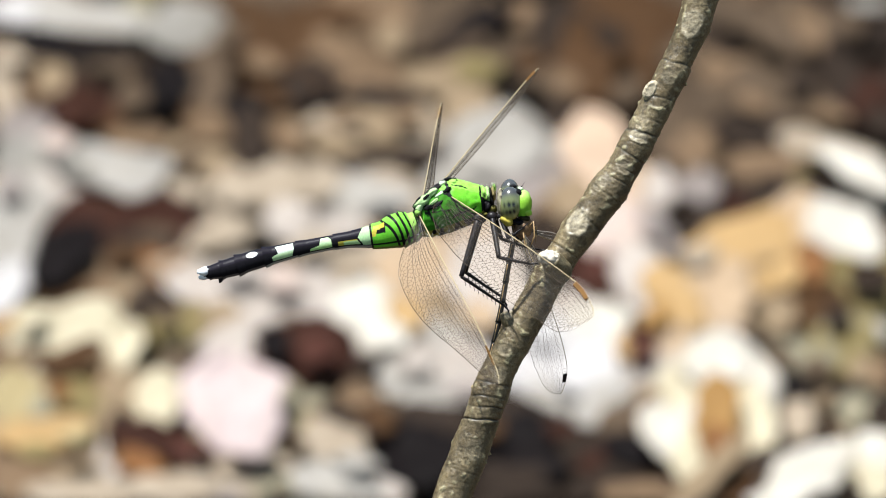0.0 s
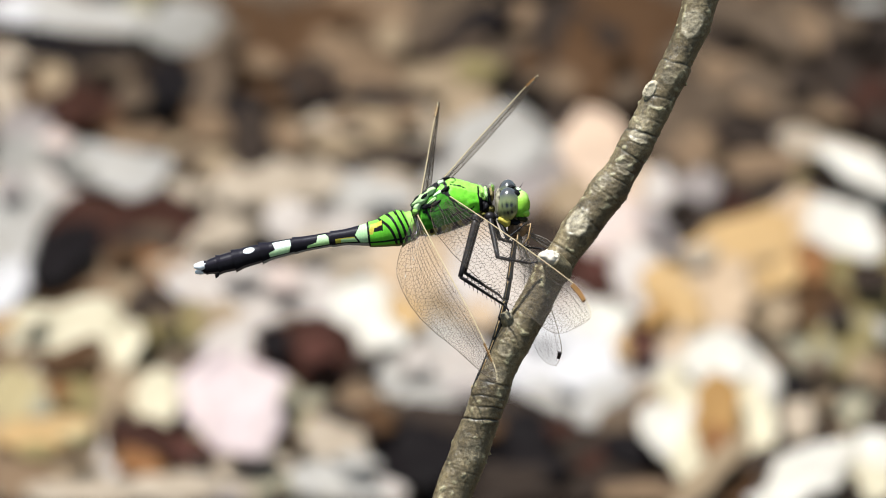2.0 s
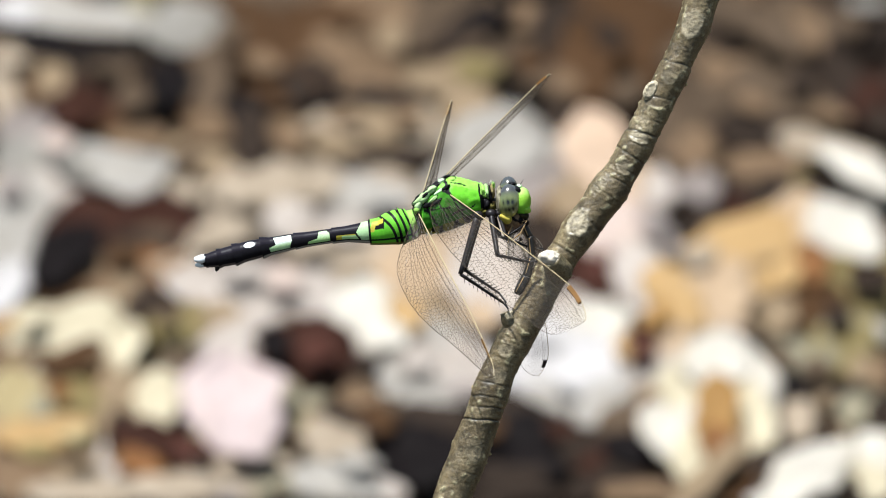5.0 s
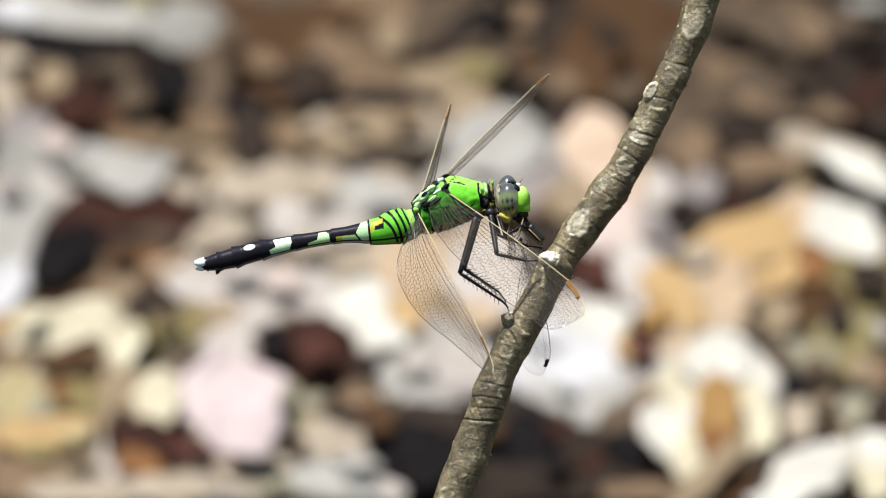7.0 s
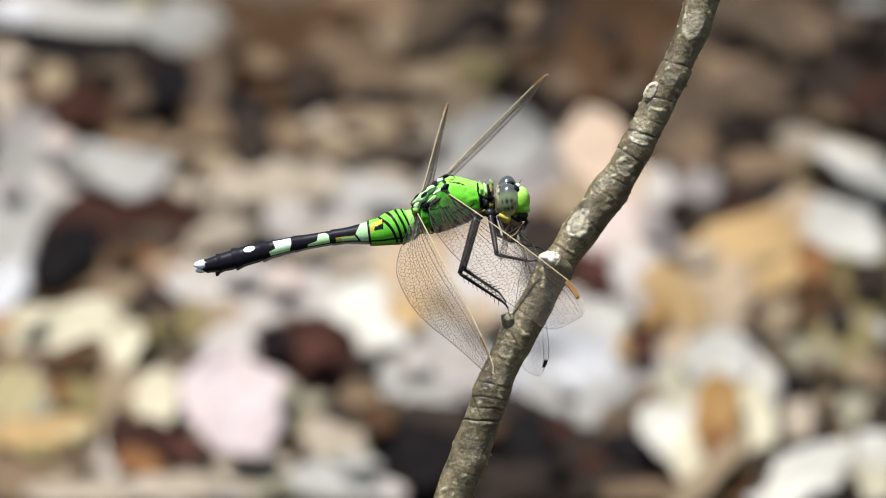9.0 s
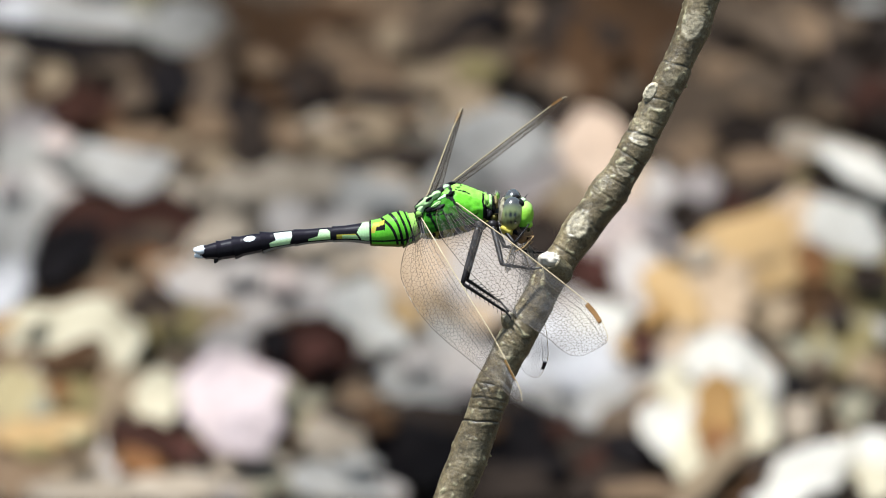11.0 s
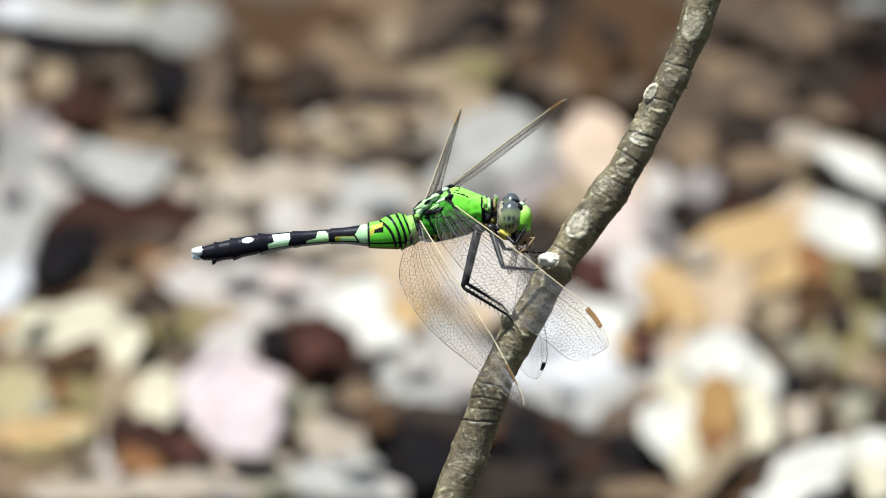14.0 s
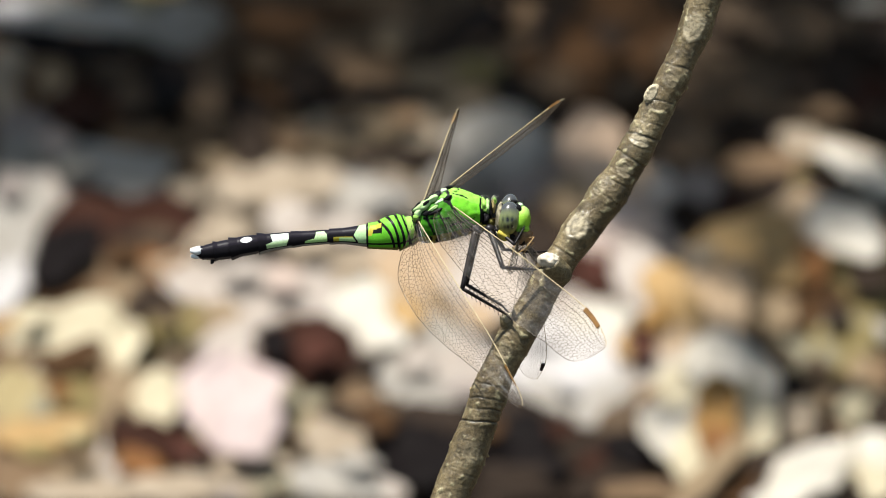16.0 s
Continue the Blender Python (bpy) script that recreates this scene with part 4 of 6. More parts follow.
        wing_parts(w, span, chord, rows if "hind" in name else (0.05, 0.14, 0.225, 0.31, 0.39, 0.465, 0.54, 0.61, 0.68, 0.75, 0.82, 0.89, 0.96), pitch_x, 0.30, WING_SKIN, STIGMA_AMBER, 1.15 * STEP, (0.27 if "fore" in name else 0.28) * STEP, seed, stig=(0.80, 0.905, 0.085), bow=fore_bow if "fore" in name else hind_bow)
        p[key] = w
    # legs
    p["legs"] = [
        make_leg(root, (846, 403, -18), (819, 507, -52), (897, 556, -34), (906, 566, -38), 6.1, 1),
        make_leg(root, (850, 404, 16), (826, 500, 30), (889, 540, 14), (902, 556, -2), 6.0, 2),
        make_leg(root, (870, 403, -16), (890, 472, -60), (946, 478, -44), (962, 474, -46), 5.8, 3),
        make_leg(root, (874, 403, 16), (894, 440, 36), (948, 448, 20), (974, 446, 0), 5.2, 4),
        make_leg(root, (884, 404, -14), (912, 432, -40), (930, 404, -30), (934, 396, -24), 3.8, 5),
        make_leg(root, (884, 404, 14), (914, 430, 34), (938, 408, 18), (936, 398, 8), 3.8, 6),
    ]
    return root, p


DRAGONFLY, PARTS = make_dragonfly()

# ---------------------------------------------------------------- prey


def make_prey():
    root = thing("damselfly", BOARD @ Matrix.Translation(PIVOT), "limp half-eaten damselfly held in the dragonfly's jaws", "damselfly")
    q = {"segments": []}
    v, f = ball((0, 0, 0), 17 * STEP, 16 * STEP, 20 * STEP, 20, 28, Matrix.Rotation(radians(25), 3, 'Y'))
    v = [p + p.normalized() * 4 * STEP * noise.noise(p * 2600) for p in v]
    body = part("thorax", v, f, PREY_BROWN, root, "chewed brown thorax")
    q["body"] = body
    for i, pts in enumerate((((4, 6, -8), (20, -12, -14), (22, 14, -16), (14, 34, -12)), ((4, 10, 6), (26, -4, 8), (24, 26, 4)), ((2, 8, -12), (4, 26, -20), (12, 40, -16)))):
        part("leg", *tube([Vector((x * STEP, d * STEP, -y * STEP)) for x, y, d in pts], [1.4 * STEP] * (len(pts) - 1) + [0.7 * STEP], 6), PREY_STRAW, body, "thin straw-coloured leg")
    for i in range(9):
        n = 8
        wide = (5.6, 5.6, 5.6, 5.6, 5.6, 5.8, 6.4, 8.0, 9.6)[i]
        pts = [Vector(((k / n - 0.5) * 36 * STEP, 0, 0)) for k in range(n + 1)]
        seg = part("abdomen_segment", *tube(pts, [wide * STEP * (0.86 + 0.2 * (k / n) ** 3 - (0.55 * (k / n) ** 6 if i == 8 else 0)) for k in range(n + 1)], 12), PREY_DARK, root, "thin dark abdomen segment")
        part("side_stripe", *tube([Vector(((k / 4 - 0.5) * 30 * STEP, -wide * 0.80 * STEP, -wide * 0.35 * STEP)) for k in range(5)], [1.0 * STEP] * 5, 6), PREY_STRAW, seg, "pale side stripe")
        q["segments"].append(seg)
    # scraps of its other wings stick to the chewed body
    for x, y, d, turn, lean in ((2, 6, -10, 70, 60), (6, 2, 8, 20, 110)):
        scrap = part("torn_wing", *ball((0, 0, 0), 2 * STEP, 2 * STEP, 2 * STEP, 6, 8), VEIN_DARK, body, "crumpled scrap of a clear wing")
        wing_parts(scrap, 0.0046, prey_chord, (0.1, 0.35, 0.65, 0.9), 0.15, 0.3, PREY_SKIN, VEIN_SOFT, 0.8 * STEP, 0.4 * STEP, 21 + x, 0.4, (0.88, 0.93, 0.15), prey_bow, VEIN_SOFT)
        scrap.matrix_local = Matrix.Translation(Vector((x, d, -y)) * STEP) @ Matrix.Rotation(radians(turn), 4, 'Y') @ Matrix.Rotation(radians(lean), 4, 'X')
    w = part("wing", *ball((0, 0, 0), 4 * STEP, 3 * STEP, 3 * STEP, 6, 8), VEIN_DARK, root, "clear narrow wing with a black tip cell")
    wing_parts(w, PREY_SPAN, prey_chord, (0.06, 0.2, 0.34, 0.48, 0.62, 0.76, 0.9), 0.032, 0.25, PREY_SKIN, STIGMA_DARK, 0.8 * STEP, 0.18 * STEP, 11, 0.4, (0.885, 0.935, 0.15), prey_bow, VEIN_SOFT)
    q["wing"] = w
    return root, q


PREY, PREY_PARTS = make_prey()
# ---------------------------------------------------------------- single dead leaves

LEAF_WORDS = {
    'ivory': 'ivory dry leaf bleached by the sun',
    'white': 'bleached white dead leaf lying in the litter',
    'pale': 'pale faded dead leaf lying in the litter',
    'blush': 'pale pinkish dry leaf lying face up',
    'cream': 'cream-coloured curled dry leaf in the litter',
    'lgrey': 'weathered light grey dead leaf on the ground',
    'grey': 'weathered grey dead leaf on the ground',
    'apricot': 'pale apricot dry leaf lying face up',
    'rose': 'pale rose-white dry leaf lying face up',
    'straw': 'straw-coloured dry leaf in the litter',
    'lilac': 'faded lilac-grey dead leaf on the ground',
    'beige': 'beige dry leaf lying in the litter',
    'peach': 'peach-tan dry leaf lying in the litter',
    'sand': 'sand-coloured dead leaf on the ground',
    'sage': 'greyish green faded leaf on the ground',
    'gold': 'golden tan dry leaf in the litter',
    'ochre': 'ochre dry leaf among dead leaves',
    'rust': 'rusty orange-brown dry leaf in the litter',
    'olive': 'yellowish olive dry leaf in the litter',
    'fawn': 'dull fawn dead leaf on the ground',
    'taupe': 'greyish-brown dead leaf on the ground',
    'brown': 'brown dead leaf in the litter',
    'maroon': 'dull maroon dead leaf in the litter',
    'choc': 'dark reddish-brown dead leaf in the litter',
    # these two tones stand in for shade between leaves
    'umber': 'very dark leaf that paints a shaded gap in the litter',
    'black': 'near-black leaf that paints a deep shaded gap in the litter',
}


def leaf(tone, x, y, z, length, width, turn, lean, curl, cup, seed, blunt=0.6):
    """One dead leaf: centimetres on the ground (x right, y away from the twig's foot, z up) and in size; turn, lean, curl and cup in degrees."""
    v, f = leaf_shape(length * 0.01, width * 0.01, curl, cup, 12 * math.sin(seed), seed, 18, 10, blunt)
    ob = part('dead_leaf', v, f, LEAF[tone], None, LEAF_WORDS[tone])
    ob.matrix_world = pose(x * 0.01, y * 0.01, z * 0.01) @ pose(0, 0, 0, lean) @ pose(0, 0, 0, 0, 0, turn)
    rib = [Vector(((v[i * 11 + 5] + v[209 + i * 11 + 5]) / 2)) for i in range(0, 19)]
    part('midrib', *tube(rib, [0.0006 - 0.00002 * i for i in range(19)], 6), LEAF[tone], ob)
    return tagged(ob, '', 'dead leaf', 'dead leaves on the ground')


# places, sizes and turns are worked out to fit the camera's view
leaf('fawn', -7.3, 76.6, 1.70, 3.79, 3.79, 180, 8, -5, -6, 1, 0.45)
leaf('brown', -5.1, 77.1, 1.70, 4.47, 4.40, 0, 10, -2, 1, 2, 0.45)
leaf('taupe', -3.9, 78.9, 1.70, 3.60, 3.22, 180, 12, 1, 8, 3, 0.45)
leaf('fawn', -1.8, 78.6, 1.70, 3.22, 3.15, 90, 14, 5, -10, 4, 0.45)
leaf('sand', -1.6, 73.5, 1.70, 3.30, 3.15, 180, 7, 8, -1, 5, 0.45)
leaf('taupe', 0.7, 78.3, 1.70, 3.61, 3.59, 90, 9, -7, 6, 6, 0.45)
leaf('brown', 3.7, 77.7, 1.70, 4.81, 3.58, 270, 11, -4, -10, 7, 0.45)
leaf('taupe', 6.3, 76.9, 1.70, 4.39, 4.24, 90, 13, -1, -3, 8, 0.45)
leaf('umber', 8.4, 76.9, 1.70, 5.59, 1.79, 270, 6, 2, 4, 9, 0.45)
leaf('beige', -7.6, 71.0, 1.70, 3.12, 2.83, 90, 8, 6, -15, 10, 0.45)
leaf('choc', -6.2, 69.1, 1.70, 3.24, 2.90, 180, 10, 9, -6, 11, 0.45)
leaf('beige', -3.7, 69.7, 1.70, 3.87, 3.03, 90, 12, -7, 2, 12, 0.45)
leaf('beige', -1.6, 69.1, 1.70, 4.25, 3.24, 270, 14, -3, 10, 13, 0.45)
leaf('peach', 0.4, 66.5, 1.70, 4.20, 3.21, 90, 7, 0, -8, 14, 0.45)
leaf('lgrey', 1.3, 70.2, 2.05, 3.88, 3.04, 270, 9, 4, 0, 15, 0.50)
leaf('peach', 3.2, 68.6, 1.70, 5.40, 2.59, 90, 11, 7, 8, 16, 0.45)
leaf('taupe', 5.2, 70.8, 1.70, 3.26, 3.11, 180, 13, -9, -10, 17, 0.45)
leaf('gold', 5.7, 67.0, 1.70, 3.83, 3.64, 90, 6, -5, -2, 18, 0.45)
leaf('olive', 7.6, 66.0, 1.70, 3.81, 2.13, 270, 8, -3, 8, 19, 0.45)
leaf('sand', -7.2, 60.9, 1.70, 6.34, 2.92, 90, 10, 1, -11, 20, 0.45)
leaf('beige', -3.8, 63.9, 1.70, 3.02, 2.75, 270, 12, 5, -5, 21, 0.45)
leaf('sage', -3.1, 58.9, 1.70, 3.70, 3.31, 90, 14, 7, 3, 22, 0.45)
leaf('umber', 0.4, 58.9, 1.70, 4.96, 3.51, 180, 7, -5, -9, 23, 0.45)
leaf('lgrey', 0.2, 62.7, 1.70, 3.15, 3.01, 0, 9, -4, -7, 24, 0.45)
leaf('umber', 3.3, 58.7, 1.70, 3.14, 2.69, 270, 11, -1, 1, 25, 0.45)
leaf('lgrey', 3.1, 61.9, 1.70, 3.14, 3.00, 0, 13, 2, 9, 26, 0.45)
leaf('taupe', 6.7, 61.6, 1.70, 4.12, 3.35, 270, 6, 5, -8, 27, 0.45)
leaf('sage', -6.7, 57.7, 1.70, 3.29, 1.66, 0, 8, 8, -1, 28, 0.45)
leaf('lgrey', -7.4, 77.1, 2.75, 3.20, 1.29, 164, 10, -7, 7, 29, 0.50)
leaf('grey', -5.1, 76.6, 2.75, 1.79, 1.67, 90, 12, -7, -22, 30, 0.50)
leaf('sage', -6.1, 77.4, 2.40, 2.00, 0.89, 270, 14, 0, -10, 31, 0.50)
leaf('white', -8.5, 77.2, 2.75, 1.00, 1.00, 0, 7, 11, 14, 32, 0.50)
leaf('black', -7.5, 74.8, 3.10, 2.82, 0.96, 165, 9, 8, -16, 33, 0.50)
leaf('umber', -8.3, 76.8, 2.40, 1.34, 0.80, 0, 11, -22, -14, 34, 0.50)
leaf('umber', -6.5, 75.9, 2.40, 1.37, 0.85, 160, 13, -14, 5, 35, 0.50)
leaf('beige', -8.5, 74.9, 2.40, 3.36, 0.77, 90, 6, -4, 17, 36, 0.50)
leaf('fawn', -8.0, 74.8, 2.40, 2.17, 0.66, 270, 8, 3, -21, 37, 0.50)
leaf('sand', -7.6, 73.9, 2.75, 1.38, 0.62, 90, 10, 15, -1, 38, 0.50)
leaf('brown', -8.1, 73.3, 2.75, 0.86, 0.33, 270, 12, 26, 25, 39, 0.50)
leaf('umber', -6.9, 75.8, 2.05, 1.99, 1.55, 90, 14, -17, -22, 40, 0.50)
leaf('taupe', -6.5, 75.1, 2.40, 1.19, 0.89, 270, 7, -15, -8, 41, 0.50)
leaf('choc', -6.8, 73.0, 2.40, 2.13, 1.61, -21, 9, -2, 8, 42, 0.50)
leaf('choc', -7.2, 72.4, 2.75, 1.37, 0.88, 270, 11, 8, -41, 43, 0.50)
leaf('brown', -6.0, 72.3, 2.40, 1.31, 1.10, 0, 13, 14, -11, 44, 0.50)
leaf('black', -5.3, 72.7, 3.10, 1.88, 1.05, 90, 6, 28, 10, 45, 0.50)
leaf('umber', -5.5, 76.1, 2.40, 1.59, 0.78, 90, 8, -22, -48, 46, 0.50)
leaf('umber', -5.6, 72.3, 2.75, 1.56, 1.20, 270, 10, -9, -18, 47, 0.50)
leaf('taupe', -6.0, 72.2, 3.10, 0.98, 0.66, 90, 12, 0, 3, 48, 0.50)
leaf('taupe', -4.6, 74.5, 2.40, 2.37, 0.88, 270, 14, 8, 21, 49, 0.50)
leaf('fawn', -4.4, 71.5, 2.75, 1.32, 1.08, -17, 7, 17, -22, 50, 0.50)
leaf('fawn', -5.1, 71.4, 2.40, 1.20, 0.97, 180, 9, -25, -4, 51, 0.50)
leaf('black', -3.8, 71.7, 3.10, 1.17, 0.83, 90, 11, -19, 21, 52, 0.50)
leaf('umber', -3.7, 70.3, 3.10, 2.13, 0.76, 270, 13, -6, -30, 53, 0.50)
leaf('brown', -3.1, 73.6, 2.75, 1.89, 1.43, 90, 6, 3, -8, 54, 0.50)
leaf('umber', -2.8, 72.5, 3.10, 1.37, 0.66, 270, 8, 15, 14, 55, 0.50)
leaf('brown', -3.6, 76.5, 2.40, 2.39, 2.34, 90, 10, 11, -19, 56, 0.50)
leaf('taupe', -3.5, 79.1, 2.05, 1.80, 1.21, 180, 12, -15, -11, 57, 0.50)
leaf('brown', -2.7, 76.9, 2.40, 1.40, 1.23, 90, 14, -12, 5, 58, 0.50)
leaf('fawn', -3.0, 71.1, 2.75, 1.36, 0.87, 270, 7, -4, 32, 59, 0.50)
leaf('taupe', -3.7, 70.0, 2.75, 1.43, 0.91, 90, 9, 8, -26, 60, 0.50)
leaf('lilac', -8.1, 72.1, 2.40, 1.37, 1.20, 270, 11, 15, -1, 61, 0.50)
leaf('grey', -7.9, 70.0, 2.75, 1.41, 1.36, 0, 13, 21, 17, 62, 0.50)
leaf('beige', -7.6, 72.4, 2.40, 0.98, 0.98, 180, 6, -22, -33, 63, 0.50)
leaf('lgrey', -6.4, 69.8, 2.75, 2.50, 1.16, -6, 8, -4, -3, 64, 0.50)
leaf('fawn', -5.9, 70.9, 2.75, 1.20, 0.78, 180, 10, 0, 14, 65, 0.50)
leaf('sand', -5.2, 70.9, 2.40, 1.09, 1.09, 90, 12, 10, -37, 66, 0.50)
leaf('taupe', -4.9, 69.9, 2.75, 0.77, 0.65, 270, 14, 22, -15, 67, 0.50)
leaf('sand', -4.2, 69.8, 2.75, 1.19, 0.97, 0, 7, -25, 8, 68, 0.50)
leaf('fawn', -2.2, 76.1, 2.40, 1.79, 1.33, 270, 9, -14, -36, 69, 0.50)
leaf('brown', -2.5, 78.7, 2.05, 1.35, 1.29, 0, 11, -6, -17, 70, 0.50)
leaf('fawn', -1.1, 77.5, 2.40, 2.40, 1.01, 270, 13, 3, 2, 71, 0.50)
leaf('sand', -1.0, 75.8, 2.75, 1.19, 0.55, 90, 6, 15, 28, 72, 0.50)
leaf('fawn', -1.5, 74.9, 2.40, 1.66, 1.11, 180, 8, 16, -18, 73, 0.50)
leaf('umber', -2.6, 73.8, 2.75, 1.97, 1.21, 90, 10, -21, -4, 74, 0.50)
leaf('black', -2.1, 72.4, 2.75, 1.64, 0.98, 180, 12, -9, 13, 75, 0.50)
leaf('umber', -1.2, 72.8, 2.75, 1.98, 0.97, 9, 14, -2, -19, 76, 0.50)
leaf('black', 0.7, 77.6, 2.40, 1.92, 0.91, 229, 7, 5, -7, 77, 0.50)
leaf('umber', -0.0, 76.5, 2.40, 1.66, 0.97, 42, 9, 13, 10, 78, 0.50)
leaf('sand', 0.2, 74.0, 2.75, 2.00, 1.25, 190, 11, 15, -22, 79, 0.50)
leaf('olive', 0.7, 73.6, 3.10, 1.03, 0.76, 26, 13, -22, -19, 80, 0.50)
leaf('sand', 0.7, 74.4, 2.75, 1.07, 0.84, 221, 6, -11, 7, 81, 0.50)
leaf('taupe', 1.4, 77.8, 2.05, 1.80, 1.01, 90, 8, 0, 32, 82, 0.50)
leaf('umber', 2.4, 76.9, 2.40, 2.79, 1.23, 270, 10, 7, -17, 83, 0.50)
leaf('brown', 2.8, 75.4, 2.40, 2.97, 1.22, 90, 12, 14, 0, 84, 0.50)
leaf('fawn', 1.5, 78.0, 2.40, 0.92, 0.90, 270, 14, -30, 25, 85, 0.50)
leaf('umber', 1.3, 74.2, 2.40, 1.38, 0.99, 90, 7, -19, -33, 86, 0.50)
leaf('taupe', 2.0, 74.4, 2.40, 1.38, 1.21, 270, 9, -6, -7, 87, 0.50)
leaf('sand', 0.5, 72.4, 2.75, 1.56, 1.09, 90, 11, 3, 16, 88, 0.50)
leaf('lgrey', 1.1, 70.7, 2.75, 2.33, 1.95, 270, 13, 8, -20, 89, 0.50)
leaf('lilac', 0.4, 71.3, 2.40, 1.75, 1.09, 90, 6, 24, -14, 90, 0.50)
leaf('lgrey', 0.7, 70.1, 2.40, 1.55, 1.41, 270, 8, -18, 7, 91, 0.50)
leaf('lgrey', 1.5, 71.3, 2.75, 1.36, 0.98, 90, 10, -15, -48, 92, 0.50)
leaf('umber', 2.2, 72.8, 2.40, 1.10, 0.77, 270, 12, -4, -23, 93, 0.50)
leaf('apricot', 2.9, 70.7, 2.75, 2.14, 1.30, 90, 14, 6, 2, 94, 0.50)
leaf('sand', -1.5, 71.6, 2.75, 2.73, 1.09, 186, 7, 7, 10, 95, 0.50)
leaf('beige', -2.2, 71.5, 2.75, 1.20, 0.97, 0, 9, 25, -24, 96, 0.50)
leaf('umber', -1.0, 67.6, 3.80, 1.71, 0.69, 180, 11, -13, -2, 97, 0.50)
leaf('sand', -2.0, 70.6, 2.75, 1.19, 0.66, 0, 13, -9, 17, 98, 0.50)
leaf('sand', -2.5, 70.5, 2.40, 1.19, 1.16, 180, 6, 0, -30, 99, 0.50)
leaf('beige', -0.4, 71.4, 2.75, 1.36, 0.87, 90, 8, 11, -12, 100, 0.50)
leaf('brown', 3.3, 75.9, 2.05, 2.98, 1.89, 270, 10, 12, 7, 101, 0.50)
leaf('brown', 4.1, 77.7, 2.05, 1.80, 1.57, 90, 12, -19, -29, 102, 0.50)
leaf('taupe', 4.4, 72.0, 2.40, 2.15, 0.98, 270, 14, -15, -15, 103, 0.50)
leaf('taupe', 6.3, 77.2, 2.40, 2.61, 0.71, -46, 7, -4, 3, 104, 0.50)
leaf('umber', 5.6, 77.7, 2.05, 1.40, 1.23, 270, 9, 3, 26, 105, 0.50)
leaf('fawn', 5.6, 75.2, 2.40, 1.22, 0.99, 0, 11, 12, -21, 106, 0.50)
leaf('taupe', 6.4, 74.4, 2.40, 1.64, 1.19, 148, 13, 17, 0, 107, 0.50)
leaf('fawn', 7.2, 77.3, 2.40, 1.84, 0.53, -75, 6, -24, 22, 108, 0.50)
leaf('grey', 8.4, 77.7, 2.75, 0.89, 0.52, 180, 8, -15, -33, 109, 0.50)
leaf('taupe', 7.7, 77.7, 2.05, 2.00, 0.78, 90, 10, -3, -7, 110, 0.50)
leaf('umber', 7.8, 75.8, 2.05, 2.58, 0.89, 270, 12, 5, 12, 111, 0.50)
leaf('choc', 8.4, 74.4, 2.05, 1.58, 0.99, 90, 14, 19, -41, 112, 0.50)
leaf('umber', 8.6, 77.8, 2.05, 2.00, 0.90, 270, 7, 27, -14, 113, 0.50)
leaf('fawn', 4.9, 71.4, 2.40, 1.56, 0.76, 90, 9, -22, 10, 114, 0.50)
leaf('umber', 5.7, 72.4, 2.40, 1.31, 1.29, 180, 11, -8, -36, 115, 0.50)
leaf('umber', 6.3, 72.0, 2.40, 0.98, 0.98, 0, 13, 0, -23, 116, 0.50)
leaf('taupe', 6.7, 73.3, 2.40, 1.32, 1.10, 180, 6, 8, 2, 117, 0.50)
leaf('beige', 7.4, 70.4, 2.75, 2.20, 0.83, -27, 8, 11, 13, 118, 0.50)
leaf('ivory', 7.9, 68.0, 3.45, 2.26, 0.77, 132, 10, -16, -16, 119, 0.50)
leaf('fawn', 6.1, 69.7, 2.75, 1.64, 0.88, 11, 12, -11, -3, 120, 0.50)
leaf('umber', 8.5, 72.6, 2.40, 0.98, 0.66, 270, 14, -8, 21, 121, 0.50)
leaf('lgrey', -8.1, 67.2, 2.75, 3.63, 1.50, 90, 7, 2, -18, 122, 0.50)
leaf('pale', -7.3, 69.4, 2.40, 1.74, 1.19, 270, 9, 12, -10, 123, 0.50)
leaf('pale', -7.6, 68.2, 2.75, 1.54, 0.75, 90, 11, 26, 14, 124, 0.50)
leaf('lgrey', -6.0, 69.3, 2.75, 1.40, 1.35, 180, 13, -18, -31, 125, 0.50)
leaf('choc', -6.2, 66.7, 2.75, 2.88, 2.29, 0, 6, -5, -6, 126, 0.50)
leaf('black', -7.1, 64.7, 3.10, 2.36, 1.14, 249, 8, -2, 4, 127, 0.50)
leaf('choc', -5.3, 66.7, 2.75, 2.29, 1.60, 90, 10, 4, 19, 128, 0.50)
leaf('choc', -6.5, 67.3, 2.75, 1.28, 1.26, 180, 12, 14, -20, 129, 0.50)
leaf('umber', -5.7, 65.7, 2.75, 1.38, 0.95, 0, 14, 21, -1, 130, 0.50)
leaf('taupe', -5.4, 66.1, 2.75, 1.14, 0.75, 270, 7, -22, 25, 131, 0.50)
leaf('beige', -4.0, 68.6, 2.40, 2.12, 2.05, 90, 9, -5, -16, 132, 0.50)
leaf('beige', -3.8, 68.7, 2.75, 1.29, 1.27, 180, 11, 0, -6, 133, 0.50)
leaf('beige', -3.1, 68.6, 2.75, 1.73, 0.86, 90, 13, 11, 17, 134, 0.50)
leaf('beige', -4.2, 66.5, 2.75, 1.33, 1.07, 270, 6, 20, -37, 135, 0.50)
leaf('pale', -2.9, 67.2, 2.75, 1.53, 0.96, 90, 8, -30, -15, 136, 0.50)
leaf('white', -8.2, 64.0, 2.75, 1.88, 0.93, 257, 10, -15, 8, 137, 0.50)
leaf('brown', -7.1, 63.9, 2.75, 1.16, 1.06, 0, 12, -6, -39, 138, 0.50)
